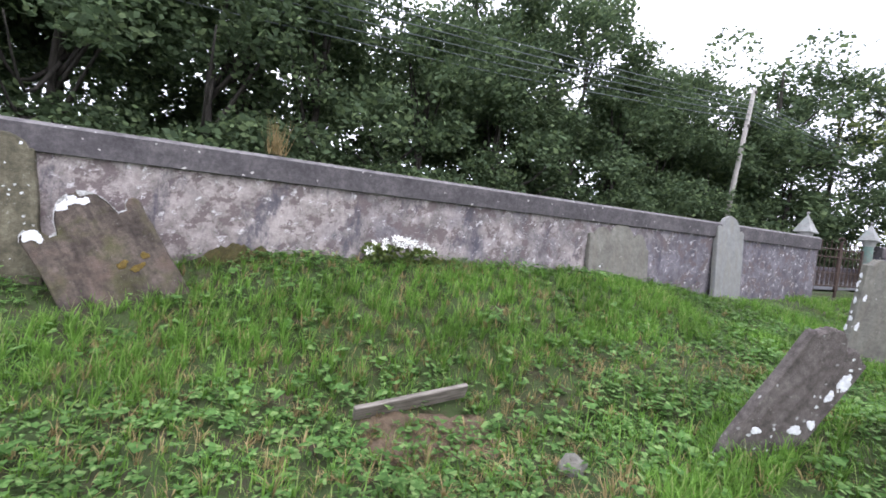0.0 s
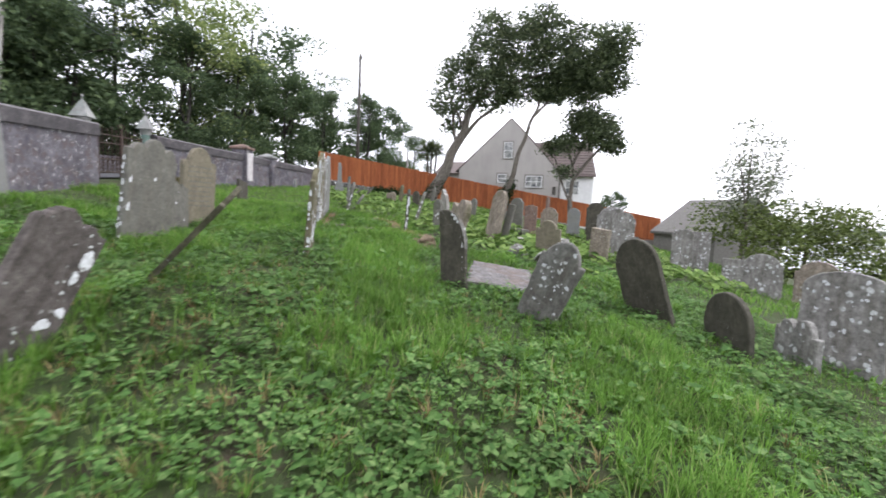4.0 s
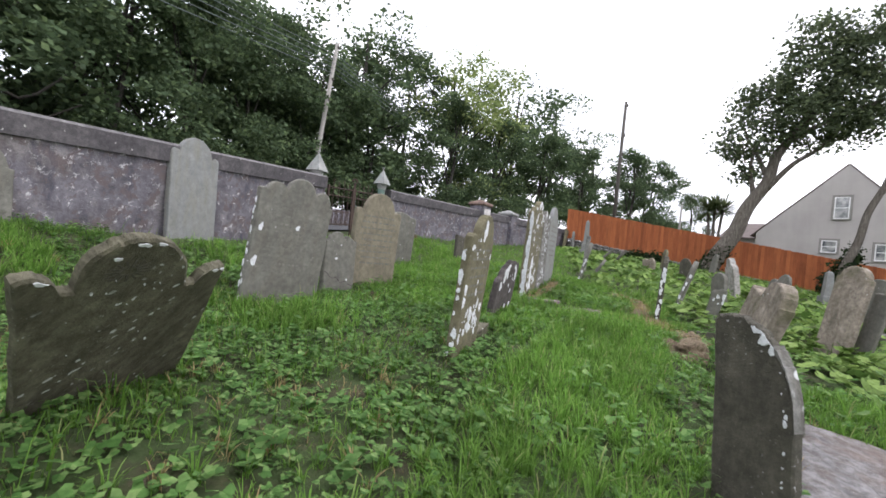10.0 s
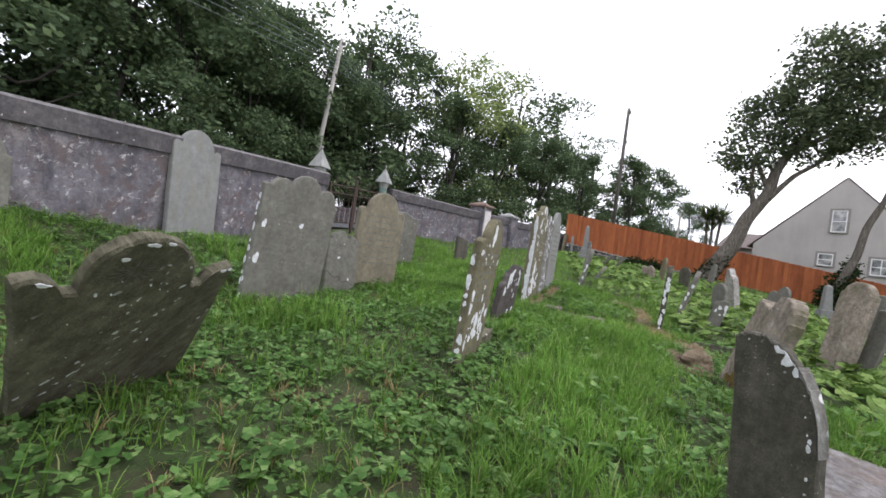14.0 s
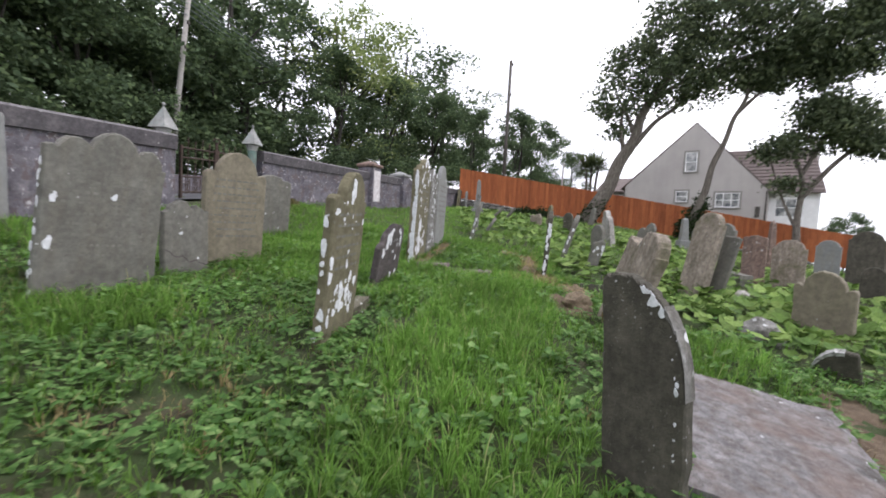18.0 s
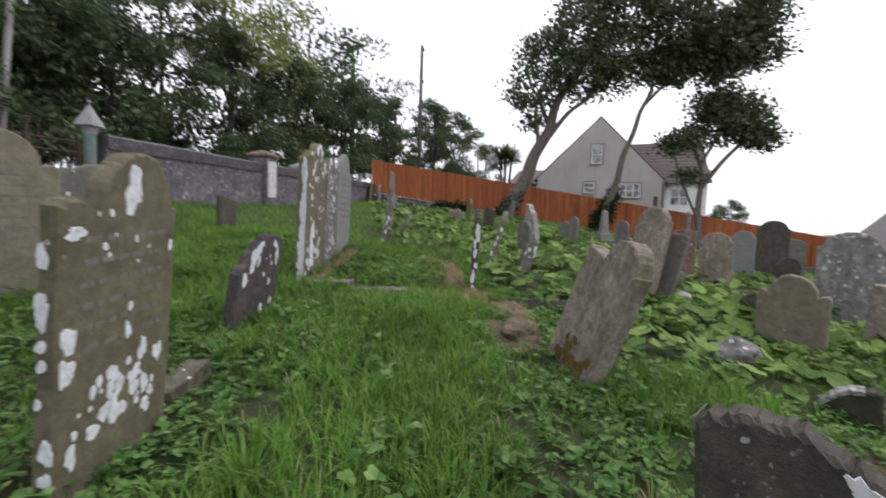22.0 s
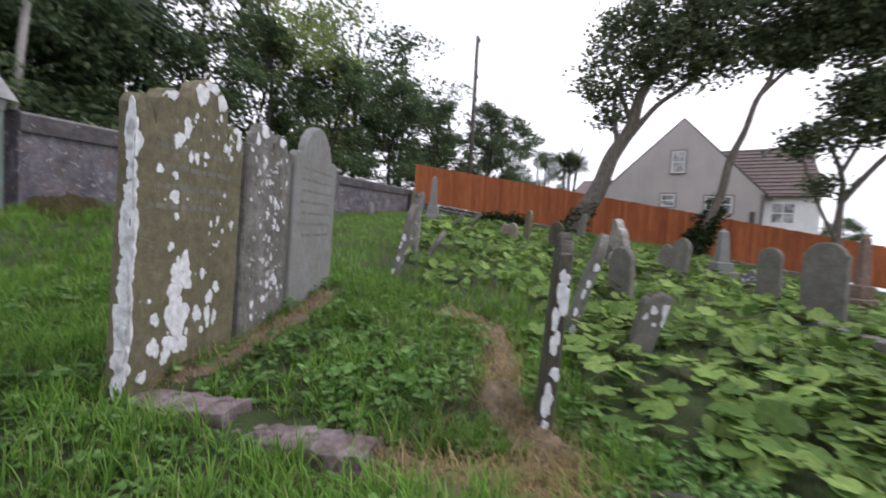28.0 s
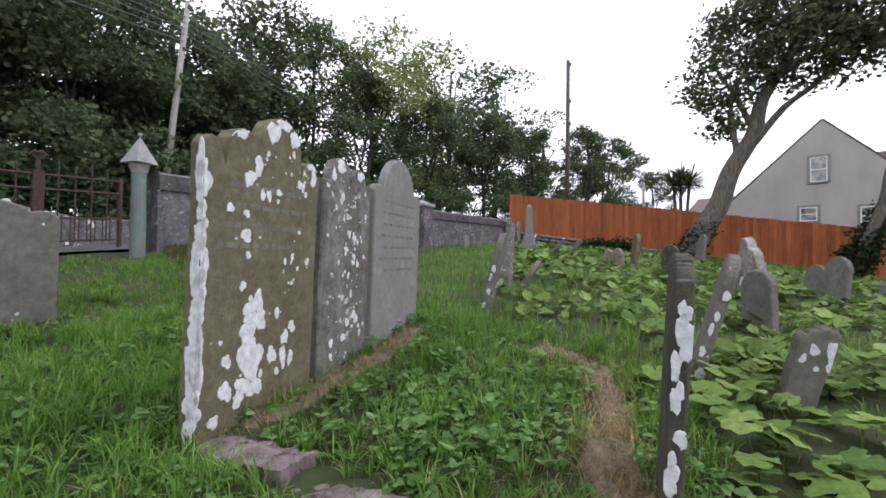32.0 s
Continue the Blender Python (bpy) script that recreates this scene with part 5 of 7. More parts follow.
def flowers():
    rng = np.random.default_rng(5)
    c = Vector((-0.62, 5.7, 0))
    z0 = ground_z(c.x, c.y)
    e = empty("flower_bouquet", pose(c.x, c.y, z0, 0, 0, 22), "white lily funeral bouquet lying by the wall", "flowers")
    for i in range(26):
        x, y = rng.uniform(-0.48, 0.42), rng.uniform(-0.16, 0.16)
        z = 0.12 + 0.16 * (1 - (x / 0.5) ** 2) + rng.uniform(-0.05, 0.06)
        r = rng.uniform(0.028, 0.065)
        bm = bmesh.new()
        q = Euler((rng.uniform(0.5, 1.5), rng.uniform(-0.6, 0.6), rng.uniform(-0.7, 0.7))).to_matrix()
        for k in range(6):
            a = k * math.pi / 3
            p = [(0.1, 0, 0), (0.55, 0.26, 0.3), (1.15, 0, 0.35), (0.55, -0.26, 0.3)]
            co = [q @ (Matrix.Rotation(a, 3, "Z") @ Vector(t)) * r for t in p]
            bm.faces.new([bm.verts.new(v) for v in co])
        part("blossom", bm, PETAL, e, at=Matrix.Translation((x, y, z)))
    p = np.stack([rng.uniform(-0.5, 0.46, 260), rng.uniform(-0.18, 0.18, 260), rng.uniform(0.02, 0.22, 260)], 1)
    part("foliage", add_quads("foliage", leaf_quads(rng, p, 0.09), BUSHLEAF), None, e)


flowers()


# ---- boundary fence on its dry-stone footing ----
FENCE_A, FENCE_B = Vector((27.0, 13.4, 0)), Vector((30.8, -8.6, 0))
FDIR = (FENCE_B - FENCE_A).normalized()
FTURN = math.atan2(FDIR.y, FDIR.x)
fence = empty("fence", pose(FENCE_A.x, FENCE_A.y, 0, 0, 0, math.degrees(FTURN)), "orange-stained close-board timber fence", "fence", kind="structure")
footing = empty("fence_footing", pose(FENCE_A.x, FENCE_A.y, 0, 0, 0, math.degrees(FTURN)), "low dry-stone wall below the fence", "dry-stone wall", kind="structure")


def fence_top(s):
    return 4.80 - 0.152 * s


def fence_foot(s):
    return fence_top(s) - (1.72 - 0.012 * s)


bm = bmesh.new()
box(bm, -0.004, 0.124, -0.011, 0.011, 0.0, 1.0, 0.004)
bm_me = bpy.data.meshes.new("board")
bm.to_mesh(bm_me)
bm.free()
bm_me.materials.append(FENCE)
frng = random.Random(3)
nb = int((FENCE_B - FENCE_A).length / 0.12)
for i in range(nb):
    s = i * 0.12
    b = part("board", bm_me, None, fence)
    b.matrix_basis = Matrix.Translation((s, 0.023 * (i % 2), fence_foot(s))) @ Matrix.Diagonal((1, 1, fence_top(s) - fence_foot(s) + frng.uniform(-0.012, 0.012), 1))
for h in (0.25, 1.35):
    bm = bmesh.new()
    L = nb * 0.12
    vs = box(bm, 0, L, 0.03, 0.07, h, h + 0.08, 0.0)
    for v in bm.verts:
        v.co.z += fence_foot(v.co.x)
    part("rail", bm, FENCE, fence)
bm = bmesh.new()
vs = box(bm, 0, 7, -0.011, 0.011, 0, 1.2)
part("return_panel", bm, FENCE, fence, at=pose(nb * 0.12, 0, fence_foot(nb * 0.12) - 0.1, 0, 0, 88))

stone_meshes = []
for k in range(5):
    bm = bmesh.new()
    bmesh.ops.create_icosphere(bm, subdivisions=1, radius=0.5)
    for v in bm.verts:
        v.co = v.co * (1 + 0.22 * noise.noise(v.co * 3 + Vector((k * 7, 0, 0))))
        v.co = Vector((max(-0.42, min(0.42, v.co.x)), max(-0.36, min(0.36, v.co.y)), max(-0.4, min(0.4, v.co.z))))
    me = bpy.data.meshes.new("footing_stone")
    bm.to_mesh(me)
    bm.free()
    me.materials.append(DRYSTONE)
    stone_meshes.append(me)
count = 0
for row in range(4):
    s = frng.uniform(0, 0.2)
    while s < 17 and count < 290:
        w = frng.uniform(0.2, 0.42)
        z = fence_foot(s) - 0.07 - row * 0.16
        st = part("footing_stone", frng.choice(stone_meshes), None, footing)
        st.matrix_basis = pose(s + w / 2, -0.12 - 0.05 * row + frng.uniform(-0.03, 0.03), z, frng.uniform(-8, 8), frng.uniform(-6, 6), frng.uniform(-6, 6)) @ Matrix.Diagonal((w * 1.2, 0.45, 0.21, 1))
        count += 1
        s += w
bm = bmesh.new()
for i in range(24):
    box(bm, i, i + 1.0, 0.0, 0.35, fence_foot(i) - 1.1, fence_foot(i + 1) - 0.02)
part("core", bm, DRYSTONE, footing)


# ---- house ----
def house():
    e = empty("house", pose(46, 2.0, 1.0, 0, 0, -9.6), "grey roughcast house with steep gable and brown roof", "house")
    gz0 = 0.0

    def prism(poly, x0, x1, mat, name, label=""):
        bm = bmesh.new()
        a = [bm.verts.new((x0, y, z)) for y, z in poly]
        b = [bm.verts.new((x1, y, z)) for y, z in poly]
        n = len(poly)
        for k in range(n):
            bm.faces.new((a[k], a[(k + 1) % n], b[(k + 1) % n], b[k]))
        bm.faces.new(a[::-1])
        bm.faces.new(b)
        return part(name, bm, mat, e, label)

    prism([(5.35, -1.5), (5.35, 4.75), (0, 9.84), (-5.2, 4.3), (-5.2, -1.5)], 0, 9, ROUGHCAST, "gable_block")
    prism([(-5.0, -1.5), (-5.0, 4.3), (-8.2, 4.3), (-8.2, -1.5)], 0.9, 7.5, WHITEPAINT, "wing", "white-painted lower wing")
    prism([(9.2, -1.5), (9.2, 4.6), (5.2, 4.6), (5.2, -1.5)], 3.5, 9, ROUGHCAST, "annex")
    for s, y1, z1 in ((1, 5.75, 4.45), (-1, -5.6, 3.95)):
        bm = bmesh.new()
        d = Vector((0, y1, z1 - 9.87)).normalized()
        nrm = Vector((0, d.z, -d.y)) if s < 0 else Vector((0, -d.z, d.y))
        if nrm.z < 0:
            nrm = -nrm
        c = [Vector((-0.03, 0, 9.87)), Vector((9.2, 0, 9.87)), Vector((9.2, y1, z1)), Vector((-0.03, y1, z1))]
        lo = [bm.verts.new(p) for p in c]
        hi = [bm.verts.new(p + nrm * 0.07) for p in c]
        for k in range(4):
            bm.faces.new((lo[k], lo[(k + 1) % 4], hi[(k + 1) % 4], hi[k]))
        bm.faces.new(lo)
        bm.faces.new(hi)
        part("roof", bm, ROOFTILE, e)
    wing = bmesh.new()
    c = [(0.55, -4.6, 4.15), (0.55, -8.5, 4.15), (4.3, -7.5, 8.0), (4.3, -1.6, 8.0)]
    lo = [wing.verts.new(p) for p in c]
    hi = [wing.verts.new(Vector(p) + Vector((-0.09, 0, 0.1))) for p in c]
    for k in range(4):
        wing.faces.new((lo[k], lo[(k + 1) % 4], hi[(k + 1) % 4], hi[k]))
    wing.faces.new(lo)
    wing.faces.new(hi)
    wr = part("wing_roof", wing, ROOFTILE, e, "brown concrete tile roof")
    for r in range(13):
        f = (r + 0.5) / 13
        x, z = 0.55 + 3.75 * f - 0.13, 4.15 + 3.85 * f + 0.11
        y0 = -4.6 + 3.0 * f
        bm = bmesh.new()
        box(bm, -0.03, 0.03, -8.45 + f, y0, -0.025, 0.025)
        part("tile_course", bm, ROOFTILE, wr, at=Matrix.Translation((x, 0, z)))
    bm = bmesh.new()
    a = [(0.9, 4.1), (4.3, 7.9), (7.6, 4.1)]
    f0 = [bm.verts.new((x, -8.2 + 0.9 * (z - 4.1) / 3.8, z)) for x, z in a]
    f1 = [bm.verts.new((x, -7.9 + 0.9 * (z - 4.1) / 3.8, z)) for x, z in a]
    bm.faces.new(f0)
    bm.faces.new(f1[::-1])
    for k in range(3):
        bm.faces.new((f0[k], f0[(k + 1) % 3], f1[(k + 1) % 3], f1[k]))
    part("wing_gable", bm, WHITEPAINT, e)
    bm = bmesh.new()
    box(bm, 3.9, 4.7, -7.9, -7.2, 6.9, 8.7, 0.03)
    part("chimney", bm, ROUGHCAST, e)
    bm = bmesh.new()
    c = [(3.2, 9.4, 4.5), (3.2, 5.0, 4.5), (6.2, 5.0, 6.1), (6.2, 9.4, 6.1)]
    lo = [bm.verts.new(p) for p in c]
    hi = [bm.verts.new(Vector(p) + Vector((-0.05, 0, 0.12))) for p in c]
    for k in range(4):
        bm.faces.new((lo[k], lo[(k + 1) % 4], hi[(k + 1) % 4], hi[k]))
    bm.faces.new(lo)
    bm.faces.new(hi)
    part("annex_roof", bm, ROOFTILE, e)

    def window(x, y0, y1, z0, z1, bars, surround=True):
        w = new("window")
        w.parent = e
        w.empty_display_size = 0.1
        if surround:
            bm = bmesh.new()
            for a in ((y0 - 0.14, y0, z0 - 0.08, z1 + 0.14), (y1, y1 + 0.14, z0 - 0.08, z1 + 0.14), (y0, y1, z1, z1 + 0.14)):
                box(bm, x - 0.04, x + 0.05, a[0], a[1], a[2], a[3])
            part("surround", bm, SURROUND, w)
            bm = bmesh.new()
            box(bm, x - 0.12, x + 0.05, y0 - 0.05, y1 + 0.05, z0 - 0.08, z0 - 0.003, 0.01)
            part("window_sill", bm, SURROUND, w)
        bm = bmesh.new()
        for a in ((y0, y0 + 0.07, z0, z1), (y1 - 0.07, y1, z0, z1), (y0 + 0.07, y1 - 0.07, z0, z0 + 0.07), (y0 + 0.07, y1 - 0.07, z1 - 0.07, z1), (y0 + 0.07, y1 - 0.07, (z0 + z1) / 2 - 0.03, (z0 + z1) / 2 + 0.03)):
            box(bm, x - 0.03, x - 0.003, *a)
        for k in range(1, bars):
            y = y0 + (y1 - y0) * k / bars
            box(bm, x - 0.028, x - 0.003, y - 0.03, y + 0.03, z0 + 0.07, z1 - 0.07)
        part("window_frame", bm, WHITEPAINT, w)
        bm = bmesh.new()
        box(bm, x - 0.012, x - 0.006, y0 + 0.05, y1 - 0.05, z0 + 0.05, z1 - 0.05)
        part("pane", bm, GLASS, w)

    window(0, -0.25, 0.62, 5.9, 7.5, 1)
    window(0, -3.4, -1.75, 3.0, 4.15, 3)
    window(0, 0.25, 1.15, 3.4, 4.3, 1)
    window(0.9, -6.9, -5.6, 2.4, 3.8, 2, False)
    bm = bmesh.new()
    bar(bm, (-0.06, -5.1, -1), (-0.06, -5.1, 4.3), 0.06)
    part("downpipe", bm, DARKPOLE, e)
    bm = bmesh.new()
    box(bm, -0.12, 0.0, -4.75, -4.45, 2.3, 3.1, 0.02)
    part("meter_box", bm, DARKPOLE, e)


house()


# ---- ruin gable ----
def ruin():
    e = empty("ruined_building", pose(25.0, -11.2, -0.25, 0, 0, -62), "old rubble-stone gable of a roofless building", "ruin")
    bm = bmesh.new()
    poly = [(-2.2, -2.2), (2.4, -2.2), (2.4, 1.1), (0.3, 2.6), (-2.2, 0.9)]
    a = [bm.verts.new((x, 0, z)) for x, z in poly]
    b = [bm.verts.new((x, 4, z)) for x, z in poly]
    for k in range(5):
        bm.faces.new((a[k], a[(k + 1) % 5], b[(k + 1) % 5], b[k]))
    bm.faces.new(a[::-1])
    bm.faces.new(b)
    part("gable_wall", bm, DRYSTONE, e)
    for s, x1, z1 in ((1, 2.6, 1.0), (-1, -2.4, 0.8)):
        bm = bmesh.new()
        c = [(0.3, -0.15, 2.68), (0.3, 4.1, 2.68), (x1, 4.1, z1), (x1, -0.15, z1)]
        lo = [bm.verts.new(p) for p in c]
        hi = [bm.verts.new(Vector(p) + Vector((0, 0, 0.14))) for p in c]
        for k in range(4):
            bm.faces.new((lo[k], lo[(k + 1) % 4], hi[(k + 1) % 4], hi[k]))
        bm.faces.new(lo)
        bm.faces.new(hi)
        part("roof", bm, DRYSTONE, e)


ruin()


# ---- trees ----
def tree(name, trunks, clumps, mat, label, n_sprays, per, spread, size, seed, at=None, category="tree", group="", bark=None):
    e = empty(name, at or Matrix.Identity(4), label, category, group)
    for k, (pts, r0, r1) in enumerate(trunks):
        n = len(pts)
        sm = []
        P = [Vector(p) for p in pts]
        for i in range(n - 1):
            for j in range(4):
                t = j / 4
                p0, p1, p2, p3 = P[max(i - 1, 0)], P[i], P[i + 1], P[min(i + 2, n - 1)]
                sm.append(0.5 * ((2 * p1) + (p2 - p0) * t + (2 * p0 - 5 * p1 + 4 * p2 - p3) * t * t + (3 * p1 - p0 - 3 * p2 + p3) * t ** 3))
        sm.append(P[-1])
        rad = [r0 + (r1 - r0) * i / (len(sm) - 1) for i in range(len(sm))]
        part("trunk" if k == 0 else "limb", tube(sm, rad, 9 if k == 0 else 6), bark or BARK, e)
    rng = np.random.default_rng(seed)
    part("crown", add_quads("crown", sprays(rng, clumps, n_sprays, per, spread, size), mat), None, e)
    return e


def wood_variant(seed, h, light=False):
    """A woodland tree about h high at the origin, with a ragged crown."""
    rng = random.Random(seed)
    clumps = []
    for i in range(34):
        z = h * rng.uniform(0.16, 0.97)
        k = math.sin(math.pi * min(1, (z / h) * 0.72 + 0.18)) ** 0.7
        r = h * 0.34 * k * rng.uniform(0.3, 1.0)
        a = rng.uniform(0, 2 * math.pi)
        s = rng.uniform(0.6, 1.25)
        clumps.append((r * math.cos(a), r * math.sin(a), z, s, s, s * 0.7))
    trunks = [([(0, 0, -0.5), (0.1, 0.05, h * 0.25), (rng.uniform(-0.4, 0.4), rng.uniform(-0.4, 0.4), h * 0.55), (rng.uniform(-0.6, 0.6), 0.2, h * 0.9)], 0.22, 0.04)]
    for i in range(6):
        z = h * rng.uniform(0.25, 0.6)
        c = rng.choice(clumps)
        trunks.append(([(0.05, 0.05, z), (c[0] * 0.5, c[1] * 0.5, (z + c[2]) / 2 + 0.3), (c[0], c[1], max(c[2], z + 0.4))], 0.09, 0.02))
    return trunks, clumps


wood = []
for k, (h, mat_, lab) in enumerate(((12.5, WOODLEAF, "tall dark green broadleaf woodland tree"), (11.5, WOODLEAF, "dense dark green woodland tree"), (13.5, WOODLEAF, "tall ragged woodland tree"), (12.0, LIGHTLEAF, "yellow-green ash tree with airy crown"), (10.5, WOODLEAF, "thin dark tree with open crown"))):
    tr, cl = wood_variant(40 + k, h)
    ns = (1130, 1130, 1040, 430, 500)[k]
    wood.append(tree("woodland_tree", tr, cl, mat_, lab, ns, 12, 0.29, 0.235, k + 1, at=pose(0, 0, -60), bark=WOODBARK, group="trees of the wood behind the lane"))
wrng = random.Random(12)


def plant(k, p, s=1.0):
    z = ground_z(p.x, p.y)
    m = pose(p.x, p.y, z - 0.2, 0, 0, wrng.uniform(0, 360))
    t = copy_thing(wood[k], m)
    t.scale = (s, s, s * wrng.uniform(0.94, 1.06))


for i in range(12):
    u = -30 + i * 4.0 + wrng.uniform(-0.6, 0.6)
    plant(wrng.choice((0, 1, 2, 1)), GATE_WEST + ALONG * u + ACROSS * (12.0 + wrng.uniform(-0.6, 0.9)), wrng.uniform(0.9, 1.05))
for i in range(5):
    u = -34 + i * 8.0
    plant(wrng.choice((0, 2, 1)), GATE_WEST + ALONG * u + ACROSS * (17.0 + wrng.uniform(-0.6, 1.5)), wrng.uniform(1.05, 1.2))
for k, x_, y_, s_ in ((1, 17.5, 26.5, 0.78), (0, 21, 25.5, 0.8), (2, 25, 27, 0.95), (3, 27.5, 24.0, 1.15), (0, 25, 21.5, 0.75), (3, 32, 25.5, 1.2), (1, 30, 21.5, 0.8), (4, 36, 24.5, 1.35), (1, 35, 20.5, 0.78), (4, 41, 23.5, 1.3), (0, 41, 19.8, 0.7), (4, 46.5, 22, 1.15), (0, 47, 17.8, 0.78), (1, 51.5, 17.4, 0.85), (4, 58, 20, 0.9), (0, 60, 15.5, 0.6)):
    plant(k, Vector((x_, y_, 0)), s_)
for u_ in (-24, -18.5, -13):
    plant(1, GATE_WEST + ALONG * u_ + ACROSS * 14.2, 1.12)
plant(4, Vector((20.5, 26.5, 0)), 1.4)
plant(1, Vector((10.5, 26.5, 0)), 1.0)
plant(4, Vector((17.6, 30.0, 0)), 1.5)
plant(4, Vector((23.5, 31.0, 0)), 1.45)
plant(0, Vector((14.2, 27.0, 0)), 1.0)
plant(2, Vector((5.5, 25.0, 0)), 1.2)
plant(0, Vector((2.4, 23.4, 0)), 1.12)
plant(1, Vector((55, -9.8, 0)), 0.5)
for t in wood:
    for o in (*t.children_recursive, t):
        bpy.data.objects.remove(o)

# hedge and undergrowth along the far side of the lane
hrng = np.random.default_rng(8)
hc = []
for i in range(110):
    u = -30 + i * 0.8
    p = GATE_WEST + ALONG * u + ACROSS * (9.6 + hrng.uniform(-0.3, 2.0))
    z = max(ground_z(p.x, p.y), 1.6 + 0.03 * u)
    hc.append((p.x, p.y, z + hrng.uniform(0.5, 3.0), 0.95, 0.95, 0.8))
hedge = new("hedge", add_quads("hedge", sprays(hrng, hc, 7600, 8, 0.22, 0.19), WOODLEAF))
tagged(hedge, "dense green undergrowth along the lane", "hedge", kind="stuff")

# darker depth of the wood behind its first trees
hc = []
for i in range(90):
    u = -34 + i * 0.62
    p = GATE_WEST + ALONG * u + ACROSS * hrng.uniform(16.0, 19.0)
    hc.append((p.x, p.y, hrng.uniform(5.0, 11.5) - 0.05 * max(u, 0), 1.7, 1.7, 1.3))
depth = new("wood_depth", add_quads("wood_depth", sprays(hrng, hc, 2600, 9, 0.6, 0.42), WOODLEAF))
tagged(depth, "deep dark foliage inside the wood", "foliage", kind="stuff")

# wind-bent sycamores inside the fence
big = [(27.3, 2.6, 8.6, 1.5), (27.2, 5.0, 8.0, 1.2), (27.2, 4.3, 9.5, 1.4), (27.6, 2.8, 10.6, 1.6), (27.7, 1.2, 9.6, 1.5), (27.9, 0.8, 11.4, 1.7), (28.0, -0.9, 12.0, 1.6), (27.7, 2.6, 12.2, 1.3), (28.2, -1.6, 10.4, 1.6), (28.5, -3.2, 11.4, 1.6), (28.7, -4.4, 10.9, 1.2), (28.4, -2.2, 9.8, 1.2), (27.5, 1.2, 8.2, 0.9), (28.6, -5.0, 12.0, 1.0), (27.5, 4.9, 6.6, 0.5), (28.5, -3.7, 9.0, 1.0), (28.6, -4.7, 9.5, 0.9), (28.4, -2.9, 8.4, 0.6), (27.9, -0.2, 13.0, 1.0)]
tree("sycamore_tree", [([(26.3, 5.9, 1.6), (26.5, 5.55, 2.6), (26.8, 5.0, 3.7), (27.0, 4.65, 4.9), (27.3, 4.05, 6.1), (27.4, 3.8, 7.3), (27.6, 3.1, 8.6), (27.7, 2.4, 10.2)], 0.42, 0.12),
     ([(26.95, 4.6, 4.6), (27.15, 4.5, 5.6), (27.2, 4.7, 6.6), (27.2, 4.6, 7.8)], 0.15, 0.05),
     ([(27.2, 4.0, 5.8), (27.4, 3.2, 6.9), (27.5, 2.3, 7.6), (27.6, 1.8, 8.6)], 0.13, 0.04),
     ([(27.45, 3.6, 7.8), (27.6, 2.4, 8.6), (27.8, 0.9, 9.3), (28.0, -0.9, 9.8), (28.3, -3, 10.2)], 0.12, 0.04),
     ([(27.3, 4.1, 6.4), (27.25, 4.6, 7.6), (27.2, 5.1, 8.4)], 0.12, 0.03),
     ([(27.5, 3.4, 8.2), (27.8, 1.8, 10), (28, 0.2, 11.6)], 0.12, 0.03)],
     big, SYCAMORE, "wind-bent dark sycamore with twisted pale trunk", 1600, 22, 0.27, 0.18, 21, category="tree", group="wind-bent trees by the fence")
tree("sycamore_tree", [([(27.0, 1.6, 1.2), (27.15, 1.3, 2.4), (27.35, 0.9, 3.6), (27.5, 0.7, 4.8), (27.7, 0.3, 5.9), (27.8, 0.05, 6.9), (27.9, -0.35, 7.8), (28.0, -0.4, 8.8)], 0.18, 0.06),
     ([(27.85, -0.1, 7.2), (28.1, -0.7, 7.9), (28.3, -1.5, 8.7), (28.5, -2.6, 9.4)], 0.09, 0.03)],
     [(28.1, -0.5, 8.7, 0.7), (28.3, -1.3, 8.5, 0.6), (28.4, -2.2, 9.4, 1.1), (28.6, -3.6, 9.8, 1.2), (28.3, -1.0, 9.2, 0.8)], SYCAMORE, "slender leaning sycamore with ivied base", 380, 20, 0.26, 0.18, 22, group="wind-bent trees by the fence")
tree("sycamore_tree", [([(27.9, -2.7, 0.7), (28.2, -2.6, 2.4), (28.5, -2.7, 4.2), (28.5, -2.2, 5.6)], 0.18, 0.05),
     ([(28.1, -2.62, 2.0), (28.2, -2.1, 3.2), (28.3, -1.7, 4.4), (28.3, -1.4, 5.4)], 0.08, 0.03),
     ([(28.5, -2.3, 5.2), (28.6, -2.8, 6.2), (28.6, -3.0, 7.4)], 0.06, 0.02),
     ([(28.4, -2.65, 3.4), (28.6, -3.6, 4.8), (28.8, -4.6, 5.9), (28.8, -5.2, 6.8)], 0.13, 0.04),
     ([(28.5, -2.6, 4.4), (28.6, -3.2, 5.8), (28.7, -3.6, 7.0)], 0.1, 0.03)],
     [(28.5, -2.0, 5.7, 0.8), (28.6, -3.2, 6.4, 1.1), (28.8, -4.5, 6.2, 1.0), (28.7, -3.9, 7.2, 1.0), (28.8, -5.0, 5.6, 0.6), (28.6, -3.0, 7.2, 0.8), (28.4, -1.4, 5.4, 0.5), (28.3, -2.2, 4.0, 0.4)], SYCAMORE, "small dark sycamore leaning by the fence", 470, 20, 0.27, 0.18, 23, group="wind-bent trees by the fence")
irng = np.random.default_rng(31)
ivy_c = [(27.05 + 0.09 * k, 1.55 - 0.11 * k, 1.7 + 0.28 * k, 0.36 - 0.03 * k, 0.42 - 0.04 * k, 0.4) for k in range(6)]
tagged(new("ivy", add_quads("ivy", sprays(irng, ivy_c, 420, 8, 0.1, 0.12), IVY)), "dark ivy climbing the slender trunk", "ivy", kind="stuff")
